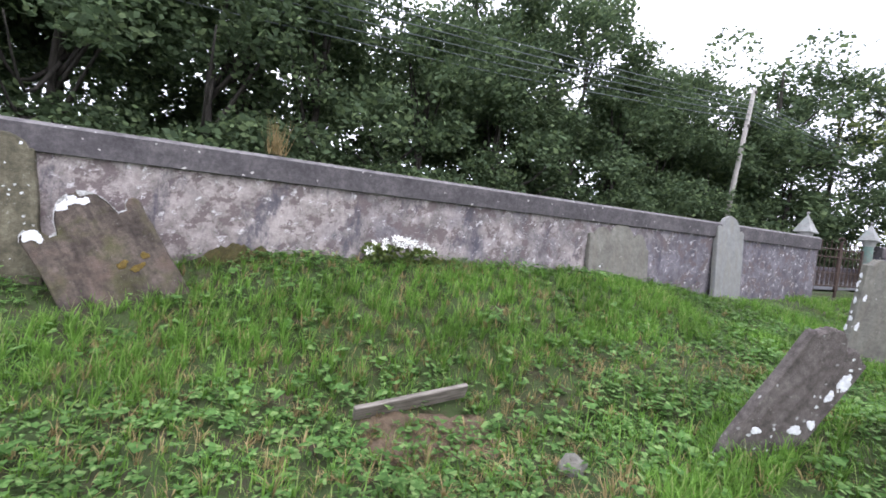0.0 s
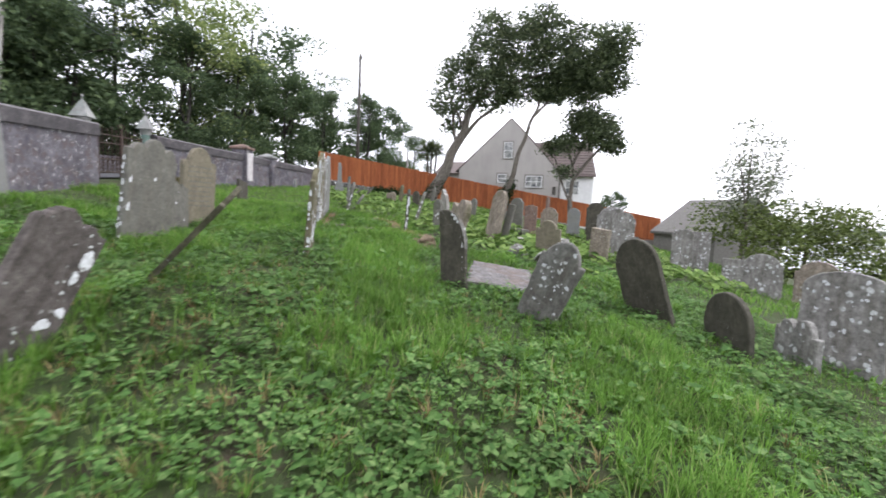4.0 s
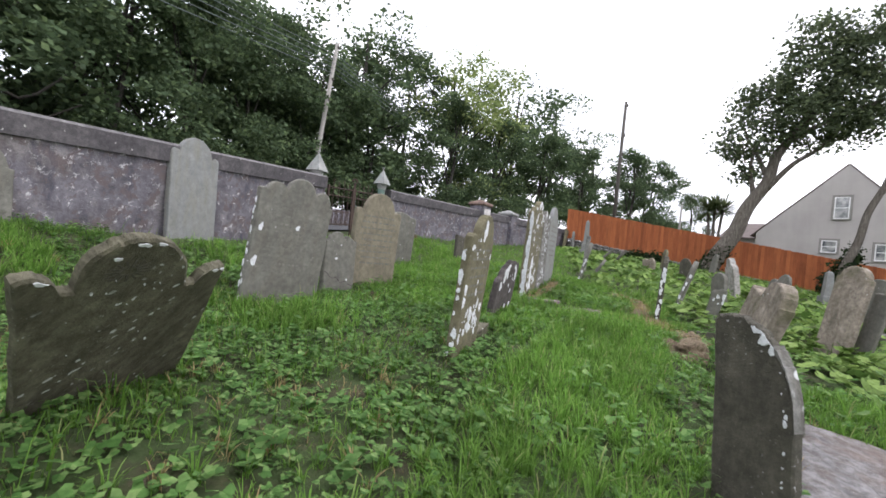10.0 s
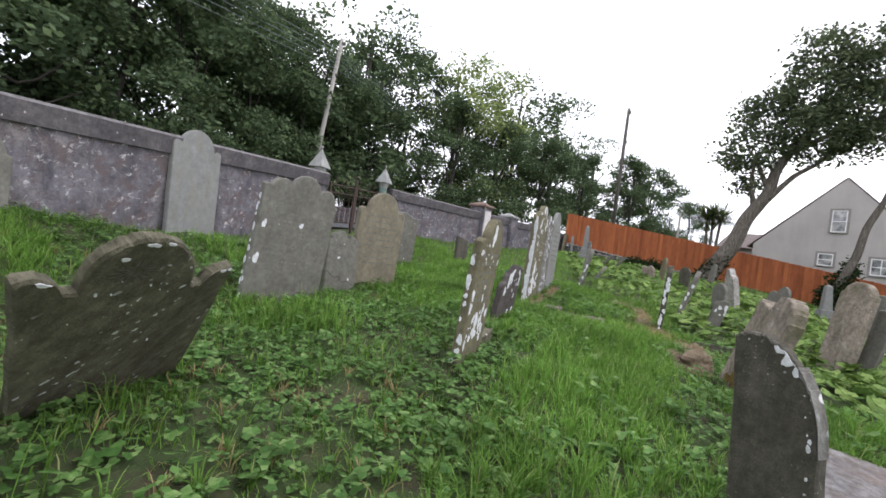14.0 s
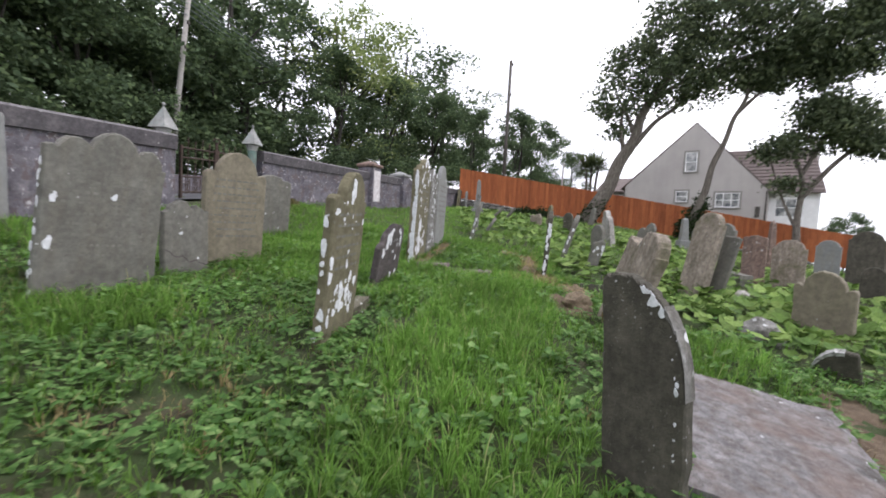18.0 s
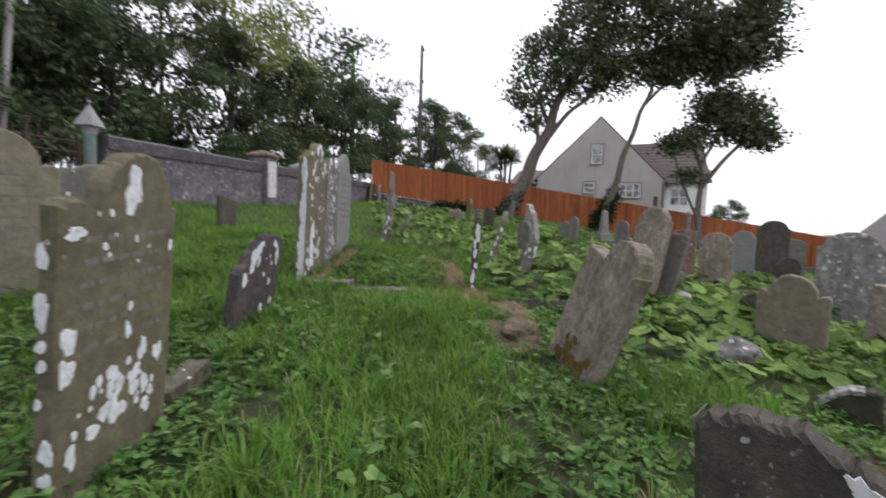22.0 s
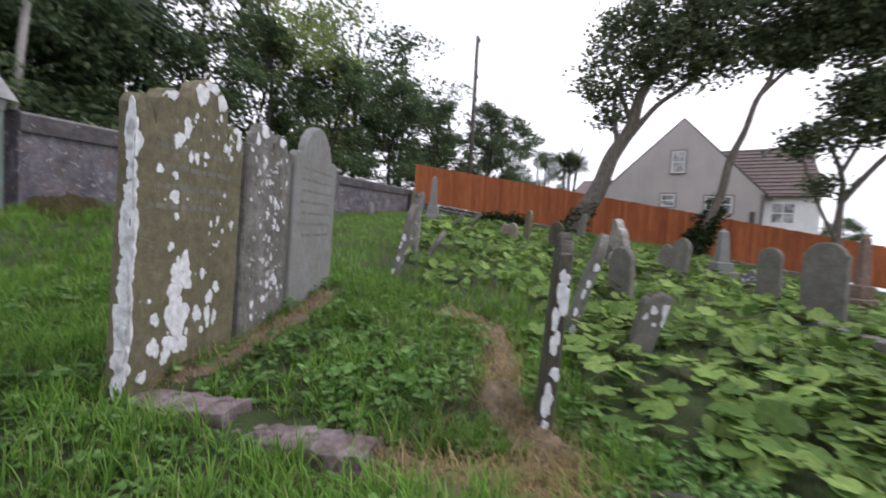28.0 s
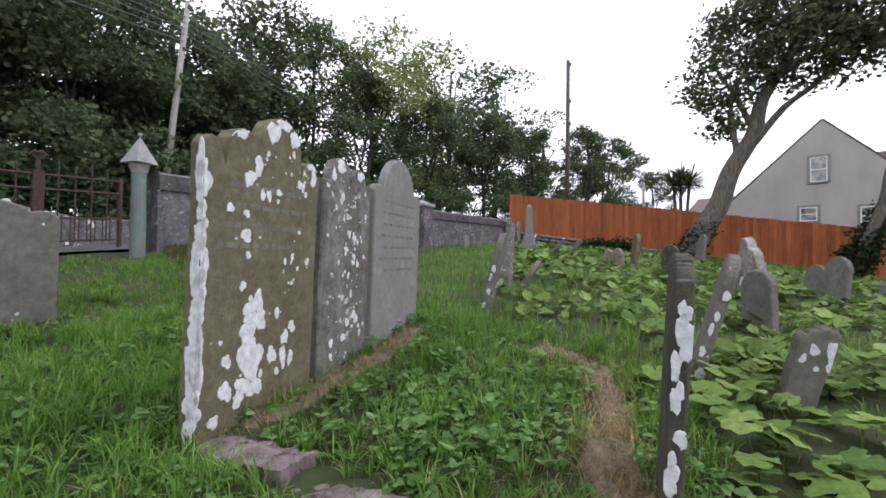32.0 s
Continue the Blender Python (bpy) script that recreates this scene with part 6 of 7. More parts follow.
ivy_c = [(26.2 + 0.12 * k, 6.0 - 0.2 * k, 1.9 + 0.3 * k, 0.3, 0.3, 0.3) for k in range(4)] + [(26.3, 8.2, 2.3, 0.35, 0.5, 0.25), (26.5, 9.2, 2.4, 0.3, 0.4, 0.2)]
tagged(new("ivy", add_quads("ivy", sprays(irng, ivy_c, 420, 8, 0.12, 0.13), IVY)), "ivy and brambles at the fence foot", "ivy", kind="stuff")

# cabbage palm beyond the fence
e = empty("cabbage_palm", pose(41.8, 9.2, 1.5), "cabbage palm with spiky green heads", "palm tree")
prng = np.random.default_rng(4)
for k, (dx, dy, h) in enumerate(((0, 0.45, 5.2), (0.2, -0.45, 5.4), (0.1, 0.05, 5.6))):
    part("trunk", tube([(0, dy * 0.3, -0.5), (dx * 0.5, dy * 0.6, h * 0.5), (dx, dy, h)], [0.16, 0.12, 0.09], 8), BARK, e)
    d = prng.normal(size=(230, 3))
    d[:, 2] = np.abs(d[:, 2]) * 0.8 - 0.35
    d /= np.linalg.norm(d, axis=1)[:, None]
    side_ = np.cross(d, (0, 0, 1.0))
    side_ /= np.linalg.norm(side_, axis=1)[:, None] + 1e-6
    c0 = np.array((dx, dy, h))
    L = prng.uniform(1.0, 1.75, (230, 1))
    q = np.stack([c0 + d * 0.05 - side_ * 0.02, c0 + d * L * 0.55 - side_ * 0.045, c0 + d * L + np.array((0, 0, -0.12)), c0 + d * L * 0.55 + side_ * 0.045], 1)
    part("head", add_quads("head", q, PALMLEAF), None, e)

# bushes down the slope
tree("willow_bush", [([(20.6, -9.0, -1.2), (20.8, -9.1, 1.5), (21, -9.2, 4.5)], 0.1, 0.02), ([(20.4, -9.2, -1.0), (20.2, -8.8, 2), (20.3, -8.4, 4.2)], 0.07, 0.02), ([(20.8, -9.3, -1.0), (21.4, -10.0, 2), (21.7, -10.6, 4.0)], 0.07, 0.02)],
     [(20.9, -9.2, 4.6, 0.8), (20.4, -8.4, 3.4, 0.9), (21.4, -10.1, 3.6, 0.9), (20.9, -9.2, 3.0, 1.2), (20.6, -8.8, 2.2, 1.0), (21.2, -9.8, 2.2, 1.0), (20.8, -9.0, 5.4, 0.35), (21.5, -10.4, 4.7, 0.4)], WILLOW, "airy grey-green willow bush beyond the graves", 560, 9, 0.22, 0.11, 41, category="bush")
tree("broadleaf_bush", [([(19, -10.5, -1.4), (19.2, -10.6, 0.6)], 0.12, 0.05)],
     [(18.6, -9.2, 0.6, 1.3), (19.2, -10.6, 1.2, 1.5), (18.9, -11.8, 1.0, 1.4), (18.2, -12.8, 0.3, 1.2), (17.6, -8.6, -0.1, 0.9), (19.8, -9.4, 1.4, 1.3), (20, -12.0, 1.3, 1.2), (17.6, -11.0, 0.0, 1.2), (21.4, -8.4, 1.4, 1.2), (18.0, -13.8, 0.2, 1.2)], BUSHLEAF, "yellow-green broadleaf bushes beyond the graves", 1300, 11, 0.2, 0.13, 42, category="bush")


# ---- poles and cables ----
def pole(x, y, z0, z1, r, lean, mat, label, arm=True):
    e = empty("utility_pole", pose(x, y, z0, 0, 0, 20), label, "utility pole")
    h = z1 - z0
    part("shaft", tube([(0, 0, -0.5), (lean * 0.5, 0, h * 0.5), (lean, 0, h)], [r, r * 0.85, r * 0.7], 10), mat, e)
    if arm:
        for z in (h - 0.3, h - 2.2, h - 3.4):
            bm = bmesh.new()
            box(bm, lean * z / h - 0.05, lean * z / h + 0.1, -0.16, -0.06, z, z + 0.16, 0.01)
            part("bracket", bm, DARKPOLE, e)
    return e


pole(15.3, 22.6, 2.0, 12.6, 0.15, 1.15, POLEWOOD, "pale timber utility pole beside the lane")
pole(30.4, 12.1, 2.6, 12.05, 0.13, 0.15, DARKPOLE, "dark timber utility pole behind the fence")
pole(41.5, 11.5, 2.0, 7.2, 0.11, 0.0, POLEWOOD, "short pale pole beyond the fence", False)
pole(39.9, 19.5, 2.0, 9.3, 0.06, 0.0, DARKPOLE, "thin dark pole beyond the wall", False)


def cable(a, b, sag, k, r=0.02):
    pts = []
    for i in range(25):
        t = i / 24
        p = Vector(a).lerp(Vector(b), t)
        p.z -= sag * 4 * t * (1 - t)
        pts.append(p)
    ob = part("overhead_cable", tube(pts, [r] * 25, 4), CABLE, None)
    tagged(ob, "thin dark overhead cable along the lane", "cable", "overhead cables")


for k, dz in enumerate((0.0, -0.25, -0.5, -0.75, -1.05)):
    top_ = Vector((16.35, 22.9, 11.9 + dz))
    cable(top_, (52, 30, 10.5 + dz * 0.6), 0.9, k)
    cable(top_, (-20, 8.5 + 0.3 * k, 8.2 + dz * 1.2), 0.5, k)


# ---- low plants ----
vrng = np.random.default_rng(77)


def leafy(x, y):
    """Where broad butterbur leaves cover the ground."""
    a = (x > 10.9) & (y < np.where(x < 13.8, np.minimum(2.35 + (x - 10.9) * 0.5, 9) + np.clip(x - 12.3, 0, 1.5) * 1.25, 5.7 + (x - 13.8) * 0.6)) & (y > -5.5) & (x < 24.6)
    b = (x > 9.6) & (y < 1.2) & (y > -1.6) & (x < 12)
    n = np.sin(x * 1.3) * np.sin(y * 1.7 + 1)
    gap = np.sin(x * 2.9 + 1.7 * np.sin(y * 1.3)) * np.sin(y * 2.3 + 1.1 * np.sin(x * 1.9))
    return (a | b) & (n > -0.62) & (gap > -0.55)


def clear_of(x, y):
    """Away from slabs, boards and kerbs."""
    ok = np.ones(len(x), bool)
    for cx, cy, turn, lx, ly in ((7.48, 0.3, 3, 1.66, 0.96), (10.24, 4.85, -75, 0.55, 0.2), (10.33, 4.2, -80, 1.2, 0.24), (10.55, 3.3, -66, 1.0, 0.26), (10.8, 2.9, -45, 0.5, 0.28), (12.88, 4.4, 100, 0.5, 0.14), (12.85, 4.05, 60, 0.4, 0.16), (12.4, 3.68, 30, 0.6, 0.16), (11.7, 3.42, 15, 0.9, 0.24), (11.2, 3.1, 58, 0.7, 0.26), (10.6, 2.37, 52, 0.62, 0.24), (11.39, 5.19, 20, 2.9, 0.2), (-0.28, 3.62, 25, 1.05, 0.14), (8.2, -0.38, 0, 1.6, 0.24), (9.75, 2.12, 35, 0.62, 0.5)):
        c, s = math.cos(radians(turn)), math.sin(radians(turn))
        u, v = (x - cx) * c + (y - cy) * s, -(x - cx) * s + (y - cy) * c
        ok &= ~((np.abs(u) < lx / 2) & (np.abs(v) < ly / 2))
    d = (x - 8.89) * ACROSS.x + (y - 10.06) * ACROSS.y
    return ok & (d < -0.22)


def worn(x, y):
    """Chance that a blade stands: low on worn, bare patches."""
    k = np.zeros(len(x))
    for cx, cy, rx, ry in ((-0.1, 3.2, 0.9, 0.4), (-1.1, 4.2, 0.5, 0.25), (0.9, 4.3, 0.5, 0.35), (0.5, 5.1, 0.7, 0.2), (-3.2, 3.7, 0.8, 0.4), (1.7, 4.6, 0.6, 0.2), (3.0, 2.5, 0.3, 0.15), (0.8, 2.6, 0.5, 0.25), (1.6, 5.7, 0.7, 0.2), (5.3, 3.3, 0.3, 0.2), (3.2, 4.8, 0.5, 0.25)):
        k = np.maximum(k, np.exp(-(((x - cx) / rx) ** 2 + ((y - cy) / ry) ** 2) * (1 + 0.5 * np.sin(9 * x + 3 * y))))
    return 1 - 0.8 * k


def field(n, x0, x1, y0, y1):
    x, y = vrng.uniform(x0, x1, n), vrng.uniform(y0, y1, n)
    return x, y


def grass_blades(name, x, y, h, width, mat, label, bend=0.55):
    n = len(x)
    z = land(x, y) + uneven(x, y)
    a = vrng.uniform(0, 2 * math.pi, n)
    d = np.stack([np.cos(a), np.sin(a), np.zeros(n)], 1)
    s = np.stack([-np.sin(a), np.cos(a), np.zeros(n)], 1)
    hh = (h * vrng.uniform(0.55, 1.3, n))[:, None]
    lean = (bend * vrng.uniform(0.2, 1.3, n))[:, None]
    w = (width * vrng.uniform(0.7, 1.3, n))[:, None]
    p0 = np.stack([x, y, z - 0.01], 1)
    p1 = p0 + d * hh * lean * 0.35 + np.array((0, 0, 1.0)) * hh * 0.62
    p2 = p0 + d * hh * lean * 1.0 + np.array((0, 0, 1.0)) * hh * (1.02 - 0.35 * lean)
    q1 = np.stack([p0 - s * w, p0 + s * w, p1 + s * w * 0.8, p1 - s * w * 0.8], 1)
    v = np.concatenate([q1, p2[:, None]], 1).astype(np.float32)
    me = bpy.data.meshes.new(name)
    me.vertices.add(n * 5)
    me.vertices.foreach_set("co", v.reshape(-1))
    base = (np.arange(n) * 5)[:, None]
    li = np.concatenate([base + np.array([0, 1, 2, 3]), base + np.array([3, 2, 4])], 1).reshape(-1)
    me.loops.add(n * 7)
    me.loops.foreach_set("vertex_index", li.astype(np.int32))
    me.polygons.add(n * 2)
    me.polygons.foreach_set("loop_start", ((np.arange(n) * 7)[:, None] + np.array([0, 4])).reshape(-1).astype(np.int32))
    me.polygons.foreach_set("loop_total", np.tile(np.array([4, 3], np.int32), n))
    me.materials.append(mat)
    me.update(calc_edges=True)
    tagged(new(name, me), label, "grass", kind="stuff")


def tufty(x, y, k=1.0):
    return 0.5 + 0.5 * np.sin(x * 2.7 * k + 1.3 * np.sin(y * 2.1 * k)) * np.sin(y * 3.1 * k + 0.8 * np.sin(x * 1.9 * k))


def tufts(name, x, y, length, blades, mat, label):
    """Arching blades that radiate from tuft centres."""
    n = len(x) * blades
    a = vrng.uniform(0, 2 * math.pi, n)
    d = np.stack([np.cos(a), np.sin(a), np.zeros(n)], 1)
    sd = np.stack([-np.sin(a), np.cos(a), np.zeros(n)], 1)
    L = np.repeat(length, blades) * vrng.uniform(0.45, 1.25, n)
    k = vrng.uniform(0.25, 1.0, n)
    bx = np.repeat(x, blades) + d[:, 0] * vrng.uniform(0, 0.035, n)
    by = np.repeat(y, blades) + d[:, 1] * vrng.uniform(0, 0.035, n)
    base_ = np.stack([bx, by, land(bx, by) + uneven(bx, by) - 0.01], 1)
    w = (vrng.uniform(0.0022, 0.0046, n))[:, None]
    up_ = np.array((0, 0, 1.0))

    def at_(t):
        return base_ + d * (L * k * t * t * 0.85)[:, None] + up_ * (L * (t - 0.5 * k * t * t))[:, None]

    p1, p2, p3 = at_(0.4), at_(0.75), at_(1.0)
    v = np.stack([base_ - sd * w, base_ + sd * w, p1 + sd * w, p1 - sd * w, p2 + sd * w * 0.7, p2 - sd * w * 0.7, p3], 1).astype(np.float32)
    me = bpy.data.meshes.new(name)
    me.vertices.add(n * 7)
    me.vertices.foreach_set("co", v.reshape(-1))
    b0 = (np.arange(n) * 7)[:, None]
    li = np.concatenate([b0 + np.array([0, 1, 2, 3]), b0 + np.array([3, 2, 4, 5]), b0 + np.array([5, 4, 6])], 1).reshape(-1)
    me.loops.add(n * 11)
    me.loops.foreach_set("vertex_index", li.astype(np.int32))
    me.polygons.add(n * 3)
    me.polygons.foreach_set("loop_start", ((np.arange(n) * 11)[:, None] + np.array([0, 4, 8])).reshape(-1).astype(np.int32))
    me.polygons.foreach_set("loop_total", np.tile(np.array([4, 4, 3], np.int32), n))
    me.materials.append(mat)
    me.update(calc_edges=True)
    tagged(new(name, me), label, "grass", kind="stuff")


def lush(x, y):
    """Where the grass grows long and thick, 0 to 1."""
    t = np.clip(((x - 5.0) * 5.2 + (y - 1.4) * 2.0) / 31.0, -0.2, 1)
    d = np.hypot(x - 5.0 - 5.2 * t, y - 1.4 - 2.0 * t)
    k = np.exp(-(d / 0.75) ** 4)
    k = np.maximum(k, np.exp(-(((x - 4.5) / 1.6) ** 2 + ((y + 1.2) / 0.9) ** 2) ** 2))
    k = np.maximum(k, np.exp(-((y - 5.0 - 0.41 * x) / 0.8) ** 4) * (x < 4))
    k = np.maximum(k, 0.8 * np.exp(-(((x - 9.3) / 2.2) ** 2 + ((y - 6.2) / 2.0) ** 2) ** 2))
    return np.maximum(k, np.clip((tufty(x + 1.7, y + 0.4, 0.45) - 0.72) * 5, 0, 1))


x, y = field(20500, -3.5, 14, -2.8, 8)
keep = clear_of(x, y) & ~leafy(x, y) & (vrng.random(len(x)) < (0.2 + 0.8 * lush(x, y)) * (0.25 + 0.75 * worn(x, y)))
x, y = x[keep], y[keep]
tufts("grass", x, y, 0.11 + 0.11 * lush(x, y) + 0.06 * tufty(x, y, 2.2), 15, GRASS, "long arching tufts of green grass")
x, y = field(4700, 7.8, 13.5, 2.4, 11.2)
keep = clear_of(x, y) & ~leafy(x, y) & (vrng.random(len(x)) < 0.45 + 0.55 * tufty(x, y, 1.4))
x, y = x[keep], y[keep]
tufts("grass", x, y, 0.12 + 0.10 * tufty(x, y, 1.4), 13, GRASS, "long drooping grass round a row of gravestones")
x, y = field(5200, -3, 9, -2, 7)
keep = clear_of(x, y) & ~leafy(x, y) & (vrng.random(len(x)) < np.clip(0.36 - 0.06 * x, 0.03, 0.42) + 0.75 * (1 - worn(x, y)))
x, y = x[keep], y[keep]
tufts("grass_dry", x, y, 0.10 + 0.08 * tufty(x, y, 2.2), 12, DRYGRASS, "straw-coloured dry grass tufts")
x, y = field(122000, -5, 13.5, -4, 9.5)
keep = clear_of(x, y) & ~leafy(x, y) & (vrng.random(len(x)) < worn(x, y)) & (vrng.random(len(x)) < 0.35 + 0.65 * tufty(x, y)) & (vrng.random(len(x)) < np.clip(1.5 - 0.06 * np.hypot(x - 5, y - 1.5), 0.3, 1))
x, y = x[keep], y[keep]
grass_blades("grass", x, y, 0.06 + 0.06 * tufty(x, y), 0.003, GRASS, "fresh green unmown grass", 0.85)
x, y = field(44000, 12, 30, 1, 15)
keep = ~leafy(x, y) & clear_of(x, y)
x, y = x[keep], y[keep]
grass_blades("grass", x, y, 0.12 + 0.06 * tufty(x, y), 0.006, GRASS, "grass along the far wall")
x, y = field(30000, -6, 30, -13, -3.8)
keep = ~leafy(x, y) & (tufty(x, y, 0.8) > 0.25)
x, y = x[keep], y[keep]
grass_blades("grass", x, y, 0.14 + 0.08 * tufty(x, y), 0.009, GRASS, "rough grass down the slope", 0.8)
x, y = field(9000, -3, 14, -2, 8)
keep = clear_of(x, y) & (tufty(x, y, 0.6) > 0.72)
x, y = x[keep], y[keep]
grass_blades("grass_long", x, y, np.full(len(x), 0.26), 0.004, GRASS, "longer drooping grass tufts", 0.8)
x, y = field(26000, -3, 13, 2, 6)
keep = ((np.hypot((x - 11.6) / 1.3, (y - 3.2) / 0.5) < 1) | (vrng.random(len(x)) < (1 - worn(x, y)) * 0.8) | (vrng.random(len(x)) < np.clip(0.16 - 0.02 * x, 0.02, 0.16))) & clear_of(x, y) & ~leafy(x, y)
x, y = x[keep], y[keep]
grass_blades("grass_dry", x, y, np.full(len(x), 0.09), 0.0028, DRYGRASS, "dry straw-coloured grass on bare soil", 0.9)
line = np.concatenate([np.linspace(a, b, 420) for a, b in zip(((12.9, 4.3), (12.7, 3.85), (12.1, 3.52), (11.5, 3.36), (11.15, 3.1), (10.95, 2.75), (10.78, 2.62), (10.45, 3.7), (10.6, 3.1), (10.2, 5.02), (11.2, 5.2)), ((12.7, 3.85), (12.1, 3.52), (11.5, 3.36), (11.15, 3.1), (10.95, 2.75), (10.65, 3.05), (10.4, 2.13), (10.6, 3.1), (10.95, 2.75), (11.2, 5.2), (12.3, 5.55)))])
x, y = line[:, 0] + vrng.normal(0, 0.1, len(line)), line[:, 1] + vrng.normal(0, 0.1, len(line))
grass_blades("grass_straw", x, y, vrng.uniform(0.05, 0.16, len(x)), 0.0026, DRYGRASS, "dead straw lying over a grave kerb", 1.6)
wx = np.full(70, -2.3) + vrng.normal(0, 0.05, 70)
wy = np.full(70, 5.43) + vrng.normal(0, 0.04, 70)


def wall_tuft():
    n = 70
    qs = []
    for i in range(n):
        a = vrng.uniform(0, 6.28)
        d = np.array((math.cos(a), math.sin(a), 0))
        s = np.array((-d[1], d[0], 0)) * 0.006
        p0 = np.array((wx[i], wy[i], 2.25))
        h = vrng.uniform(0.16, 0.46)
        qs.append([p0 - s, p0 + s, p0 + d * h * 0.4 + (0, 0, h) + s * 0.2, p0 + d * h * 0.4 + (0, 0, h) - s * 0.2])
    tagged(new("wall_grass_tuft", add_quads("wall_grass_tuft", qs, DRYGRASS)), "dry grass tuft growing on the wall coping", "grass", kind="stuff")


wall_tuft()


def weeds(name, x, y, h, size, mat, label, leaves=3):
    """Small plants, each with a few three-lobed leaves at differing heights."""
    n = len(x)
    z = land(x, y) + uneven(x, y)
    quads = []
    hh = h * vrng.uniform(0.35, 1.4, n)
    for k in range(leaves):
        a = 2 * math.pi * k / leaves + vrng.uniform(0, 2.0, n)
        tip = vrng.uniform(-0.55, 0.45, n)
        sz = (size * vrng.uniform(0.5, 1.35, n))[:, None]
        d0 = np.stack([np.cos(a), np.sin(a), tip], 1)
        c = np.stack([x, y, z + hh * vrng.uniform(0.4, 1.0, n)], 1) + d0 * sz * 0.5
        side_tilt = vrng.uniform(-0.4, 0.4, n)
        for da, ln in ((-1.15, 0.8), (0.0, 1.0), (1.15, 0.8)):
            b = a + da
            d = np.stack([np.cos(b), np.sin(b), tip * math.cos(da) + side_tilt * math.sin(da)], 1)
            s = np.stack([-np.sin(b), np.cos(b), side_tilt * math.cos(da) - tip * math.sin(da)], 1)
            quads.append(np.stack([c - d * sz * 0.06, c + d * sz * 0.62 * ln + s * sz * 0.4, c + d * sz * ln, c + d * sz * 0.62 * ln - s * sz * 0.4], 1))
    tagged(new(name, add_quads(name, np.concatenate(quads), mat)), label, "weeds", kind="stuff")


x, y = field(58000, -5, 13, -4, 8)
dense = (0.42 + 0.5 * (tufty(x + 3, y - 2, 0.8) > 0.4)) * (1 - 0.75 * lush(x, y))
keep = clear_of(x, y) & ~leafy(x, y) & (vrng.random(len(x)) < dense * (0.2 + 0.8 * worn(x, y))) & (vrng.random(len(x)) < np.clip(1.7 - 0.12 * np.hypot(x - 4, y - 2), 0.2, 1))
x, y = x[keep], y[keep]
weeds("weeds", x, y, 0.085, 0.034, WEED, "lobed clover and buttercup leaves in the grass")
x, y = field(4600, -5, 12.5, -3, 7)
keep = clear_of(x, y) & ~leafy(x, y) & (tufty(x, y - 1, 0.7) > 0.4)
x, y = x[keep], y[keep]
weeds("nettles", x, y, 0.15, 0.052, WEED, "taller crowfoot and dock leaves in the grass", 4)


def single_leaves(x, y):
    """Kidney-shaped leaves on stalks, each a part of the patch."""
    patch_ = empty("butterbur_patch", pose(11.6, 2.4, ground_z(11.6, 2.4)), "patch of large round light-green butterbur leaves", "leafy plants")
    shapes = []
    for k in range(7):
        srng = np.random.default_rng(300 + k)
        m_ = 18
        ang = np.linspace(0.3, 2 * math.pi - 0.3, m_)
        vs, fs = [(0.0, 0.0, -0.06)], []
        for ring, lift in ((0.55, 0.0), (1.0, 0.0)):
            for i, a in enumerate(ang):
                rr = ring * (1 + 0.07 * math.sin(7 * a + k) * ring + srng.normal(0, 0.02))
                fold = 0.07 * math.cos(6 * a + k) + (0.05 + 0.03 * k / 7) * math.sin(2 * a + k)
                vs.append((rr * math.cos(a), rr * math.sin(a), ring * (fold + 0.1 - 0.14 * ring)))
        for i in range(m_ - 1):
            fs.append((0, 1 + i, 2 + i))
            fs.append((1 + i, 1 + m_ + i, 2 + m_ + i, 2 + i))
        b0 = len(vs)
        hh = 1.9
        vs += [(0.03, 0, -0.06), (-0.015, 0.026, -0.06), (-0.015, -0.026, -0.06), (0.13, 0.05, -hh), (0.06, 0.09, -hh), (0.06, 0.01, -hh)]
        fs += [(b0, b0 + 1, b0 + 4, b0 + 3), (b0 + 1, b0 + 2, b0 + 5, b0 + 4), (b0 + 2, b0, b0 + 3, b0 + 5)]
        shapes.append(mesh_of("leaf", vs, fs, BUTTERLEAF, True))
    inv = patch_.matrix_basis.inverted()
    for i in range(len(x)):
        r = vrng.uniform(0.05, 0.115)
        z = ground_z(x[i], y[i]) + vrng.uniform(0.03, 0.17) + 0.3 * r
        m4 = pose(x[i], y[i], z, vrng.normal(0, 14), vrng.normal(0, 14), vrng.uniform(0, 360)) @ Matrix.Diagonal((r, r, r, 1))
        part("leaf", shapes[i % 7], None, patch_, at=inv @ m4)


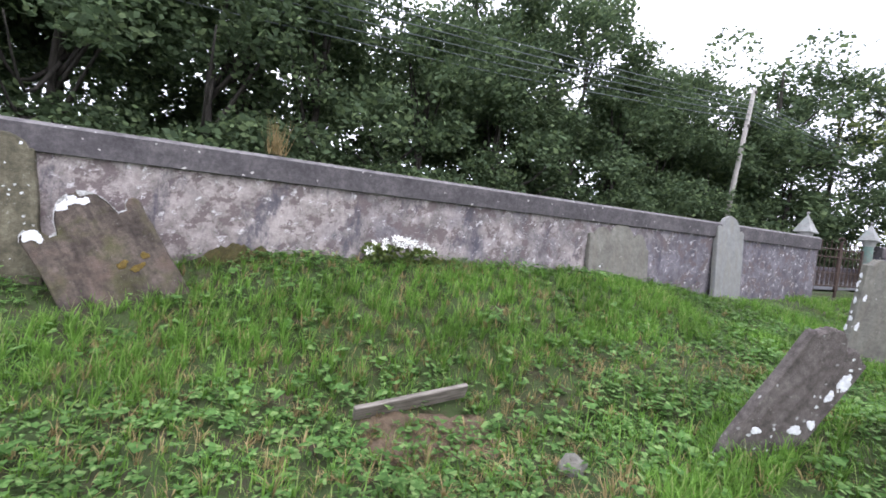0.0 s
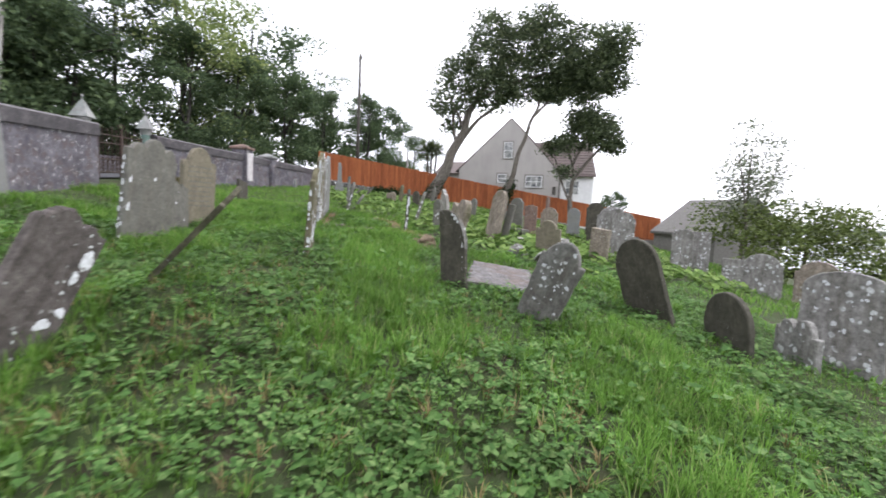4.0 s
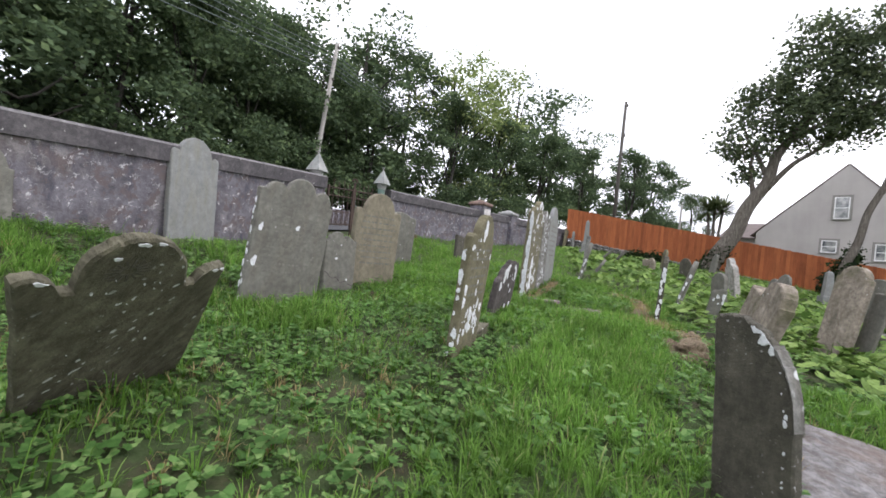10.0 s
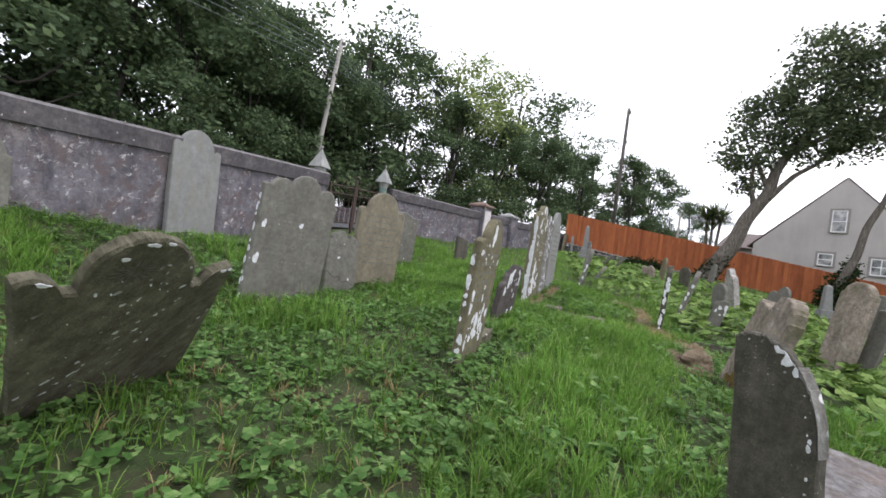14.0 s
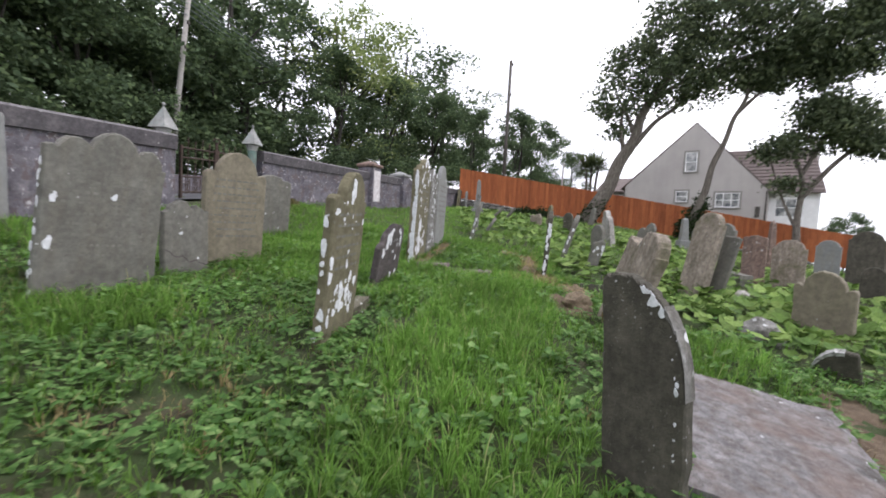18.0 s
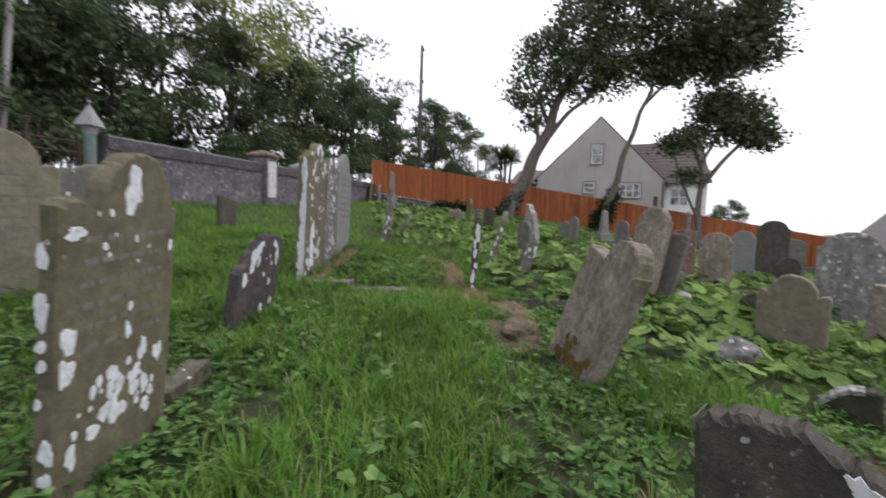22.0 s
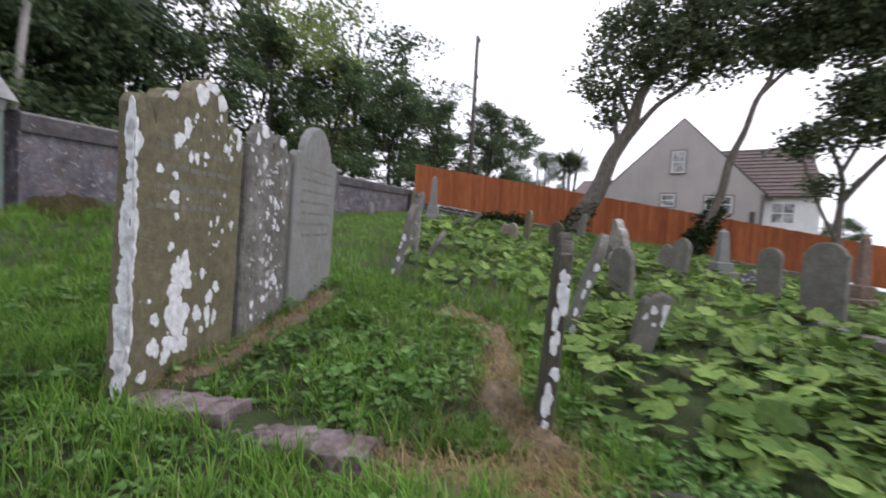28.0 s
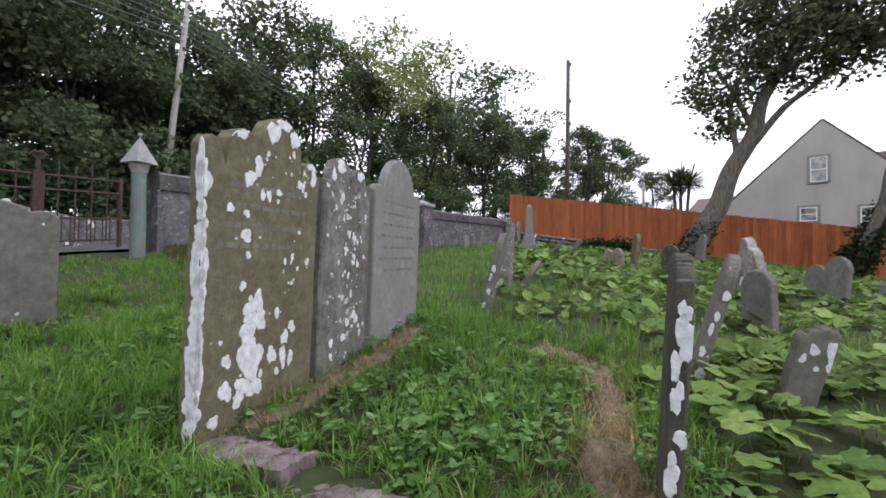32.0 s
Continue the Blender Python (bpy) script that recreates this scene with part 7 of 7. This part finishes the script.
def butterbur():
    """Large round leaves on stalks; the ones nearest the path first."""
    x, y = field(16500, 9.5, 26.5, -5.5, 12)
    x1, y1 = field(1000, 10.9, 14.2, -1.0, 4.0)
    x, y = np.concatenate([x, x1]), np.concatenate([y, y1])
    keep = leafy(x, y) & clear_of(x, y)
    for cx, cy in ((12.6, 0.88), (13.25, 3.28), (11.38, 3.0), (10.5, 0.03), (11.45, -0.64), (9.72, -0.42), (10.99, 2.25), (10.98, 1.8), (13.1, 2.5), (9.55, 1.55)):
        keep &= np.hypot(x - cx, y - cy) > 0.22
    x, y = x[keep], y[keep]
    close = (x > 10.6) & (x < 13.6) & (y > 0.9) & (y < 3.9)
    pick = np.flatnonzero(close)[:300]
    single_leaves(x[pick], y[pick])
    rest = np.ones(len(x), bool)
    rest[np.flatnonzero(close)[:520]] = False
    x, y = x[rest], y[rest]
    n, m_ = len(x), 12
    z = land(x, y) + uneven(x, y)
    r = 0.038 + 0.072 * vrng.random(n) ** 1.3
    h = vrng.uniform(0.0, 0.17, n) + r * 0.5
    ang = np.linspace(0.25, 2 * math.pi - 0.25, m_)
    turn = vrng.uniform(0, 2 * math.pi, n)
    tx, ty = 0.1 + vrng.normal(0, 0.36, n), 0.05 + vrng.normal(0, 0.36, n)
    verts = np.zeros((n, m_ + 2, 3), np.float32)
    cup = vrng.uniform(-0.1, 0.22, n)
    for k, a in enumerate(ang):
        wob = 1 + 0.05 * np.sin(a * 5 + turn * 3) + vrng.normal(0, 0.025, n)
        dx, dy = r * wob * np.cos(a + turn), r * wob * np.sin(a + turn)
        verts[:, k] = np.stack([x + dx, y + dy, z + h + dx * tx + dy * ty + cup * r + 0.10 * r * np.sin(5 * a + turn * 3)], 1)
    verts[:, m_] = np.stack([x, y, z + h - 0.01], 1)
    verts[:, m_ + 1] = np.stack([x + vrng.normal(0, 0.03, n), y + vrng.normal(0, 0.03, n), z - 0.02], 1)
    v, f = [], []
    v = verts.reshape(-1, 3)
    tri_ = []
    for k in range(m_ - 1):
        tri_.append((k, k + 1, m_))
    for i in range(n):
        b = i * (m_ + 2)
        f += [(b + p, b + q, b + s) for p, q, s in tri_]
    tagged(new("butterbur", mesh_of("butterbur", v.tolist(), f, BUTTERBUR)), "carpet of large round butterbur leaves", "leafy plants", kind="stuff")
    st = []
    for i in range(0, n, 2):
        p0, p1 = verts[i, m_ + 1], verts[i, m_]
        s = np.array((0.006, 0.0, 0))
        st.append([p0 - s, p0 + s, p1 + s * 0.6, p1 - s * 0.6])
    tagged(new("butterbur_stalks", add_quads("butterbur_stalks", st, BUTTERBUR)), "pale green leaf stalks", "leafy plants", kind="stuff")


butterbur()
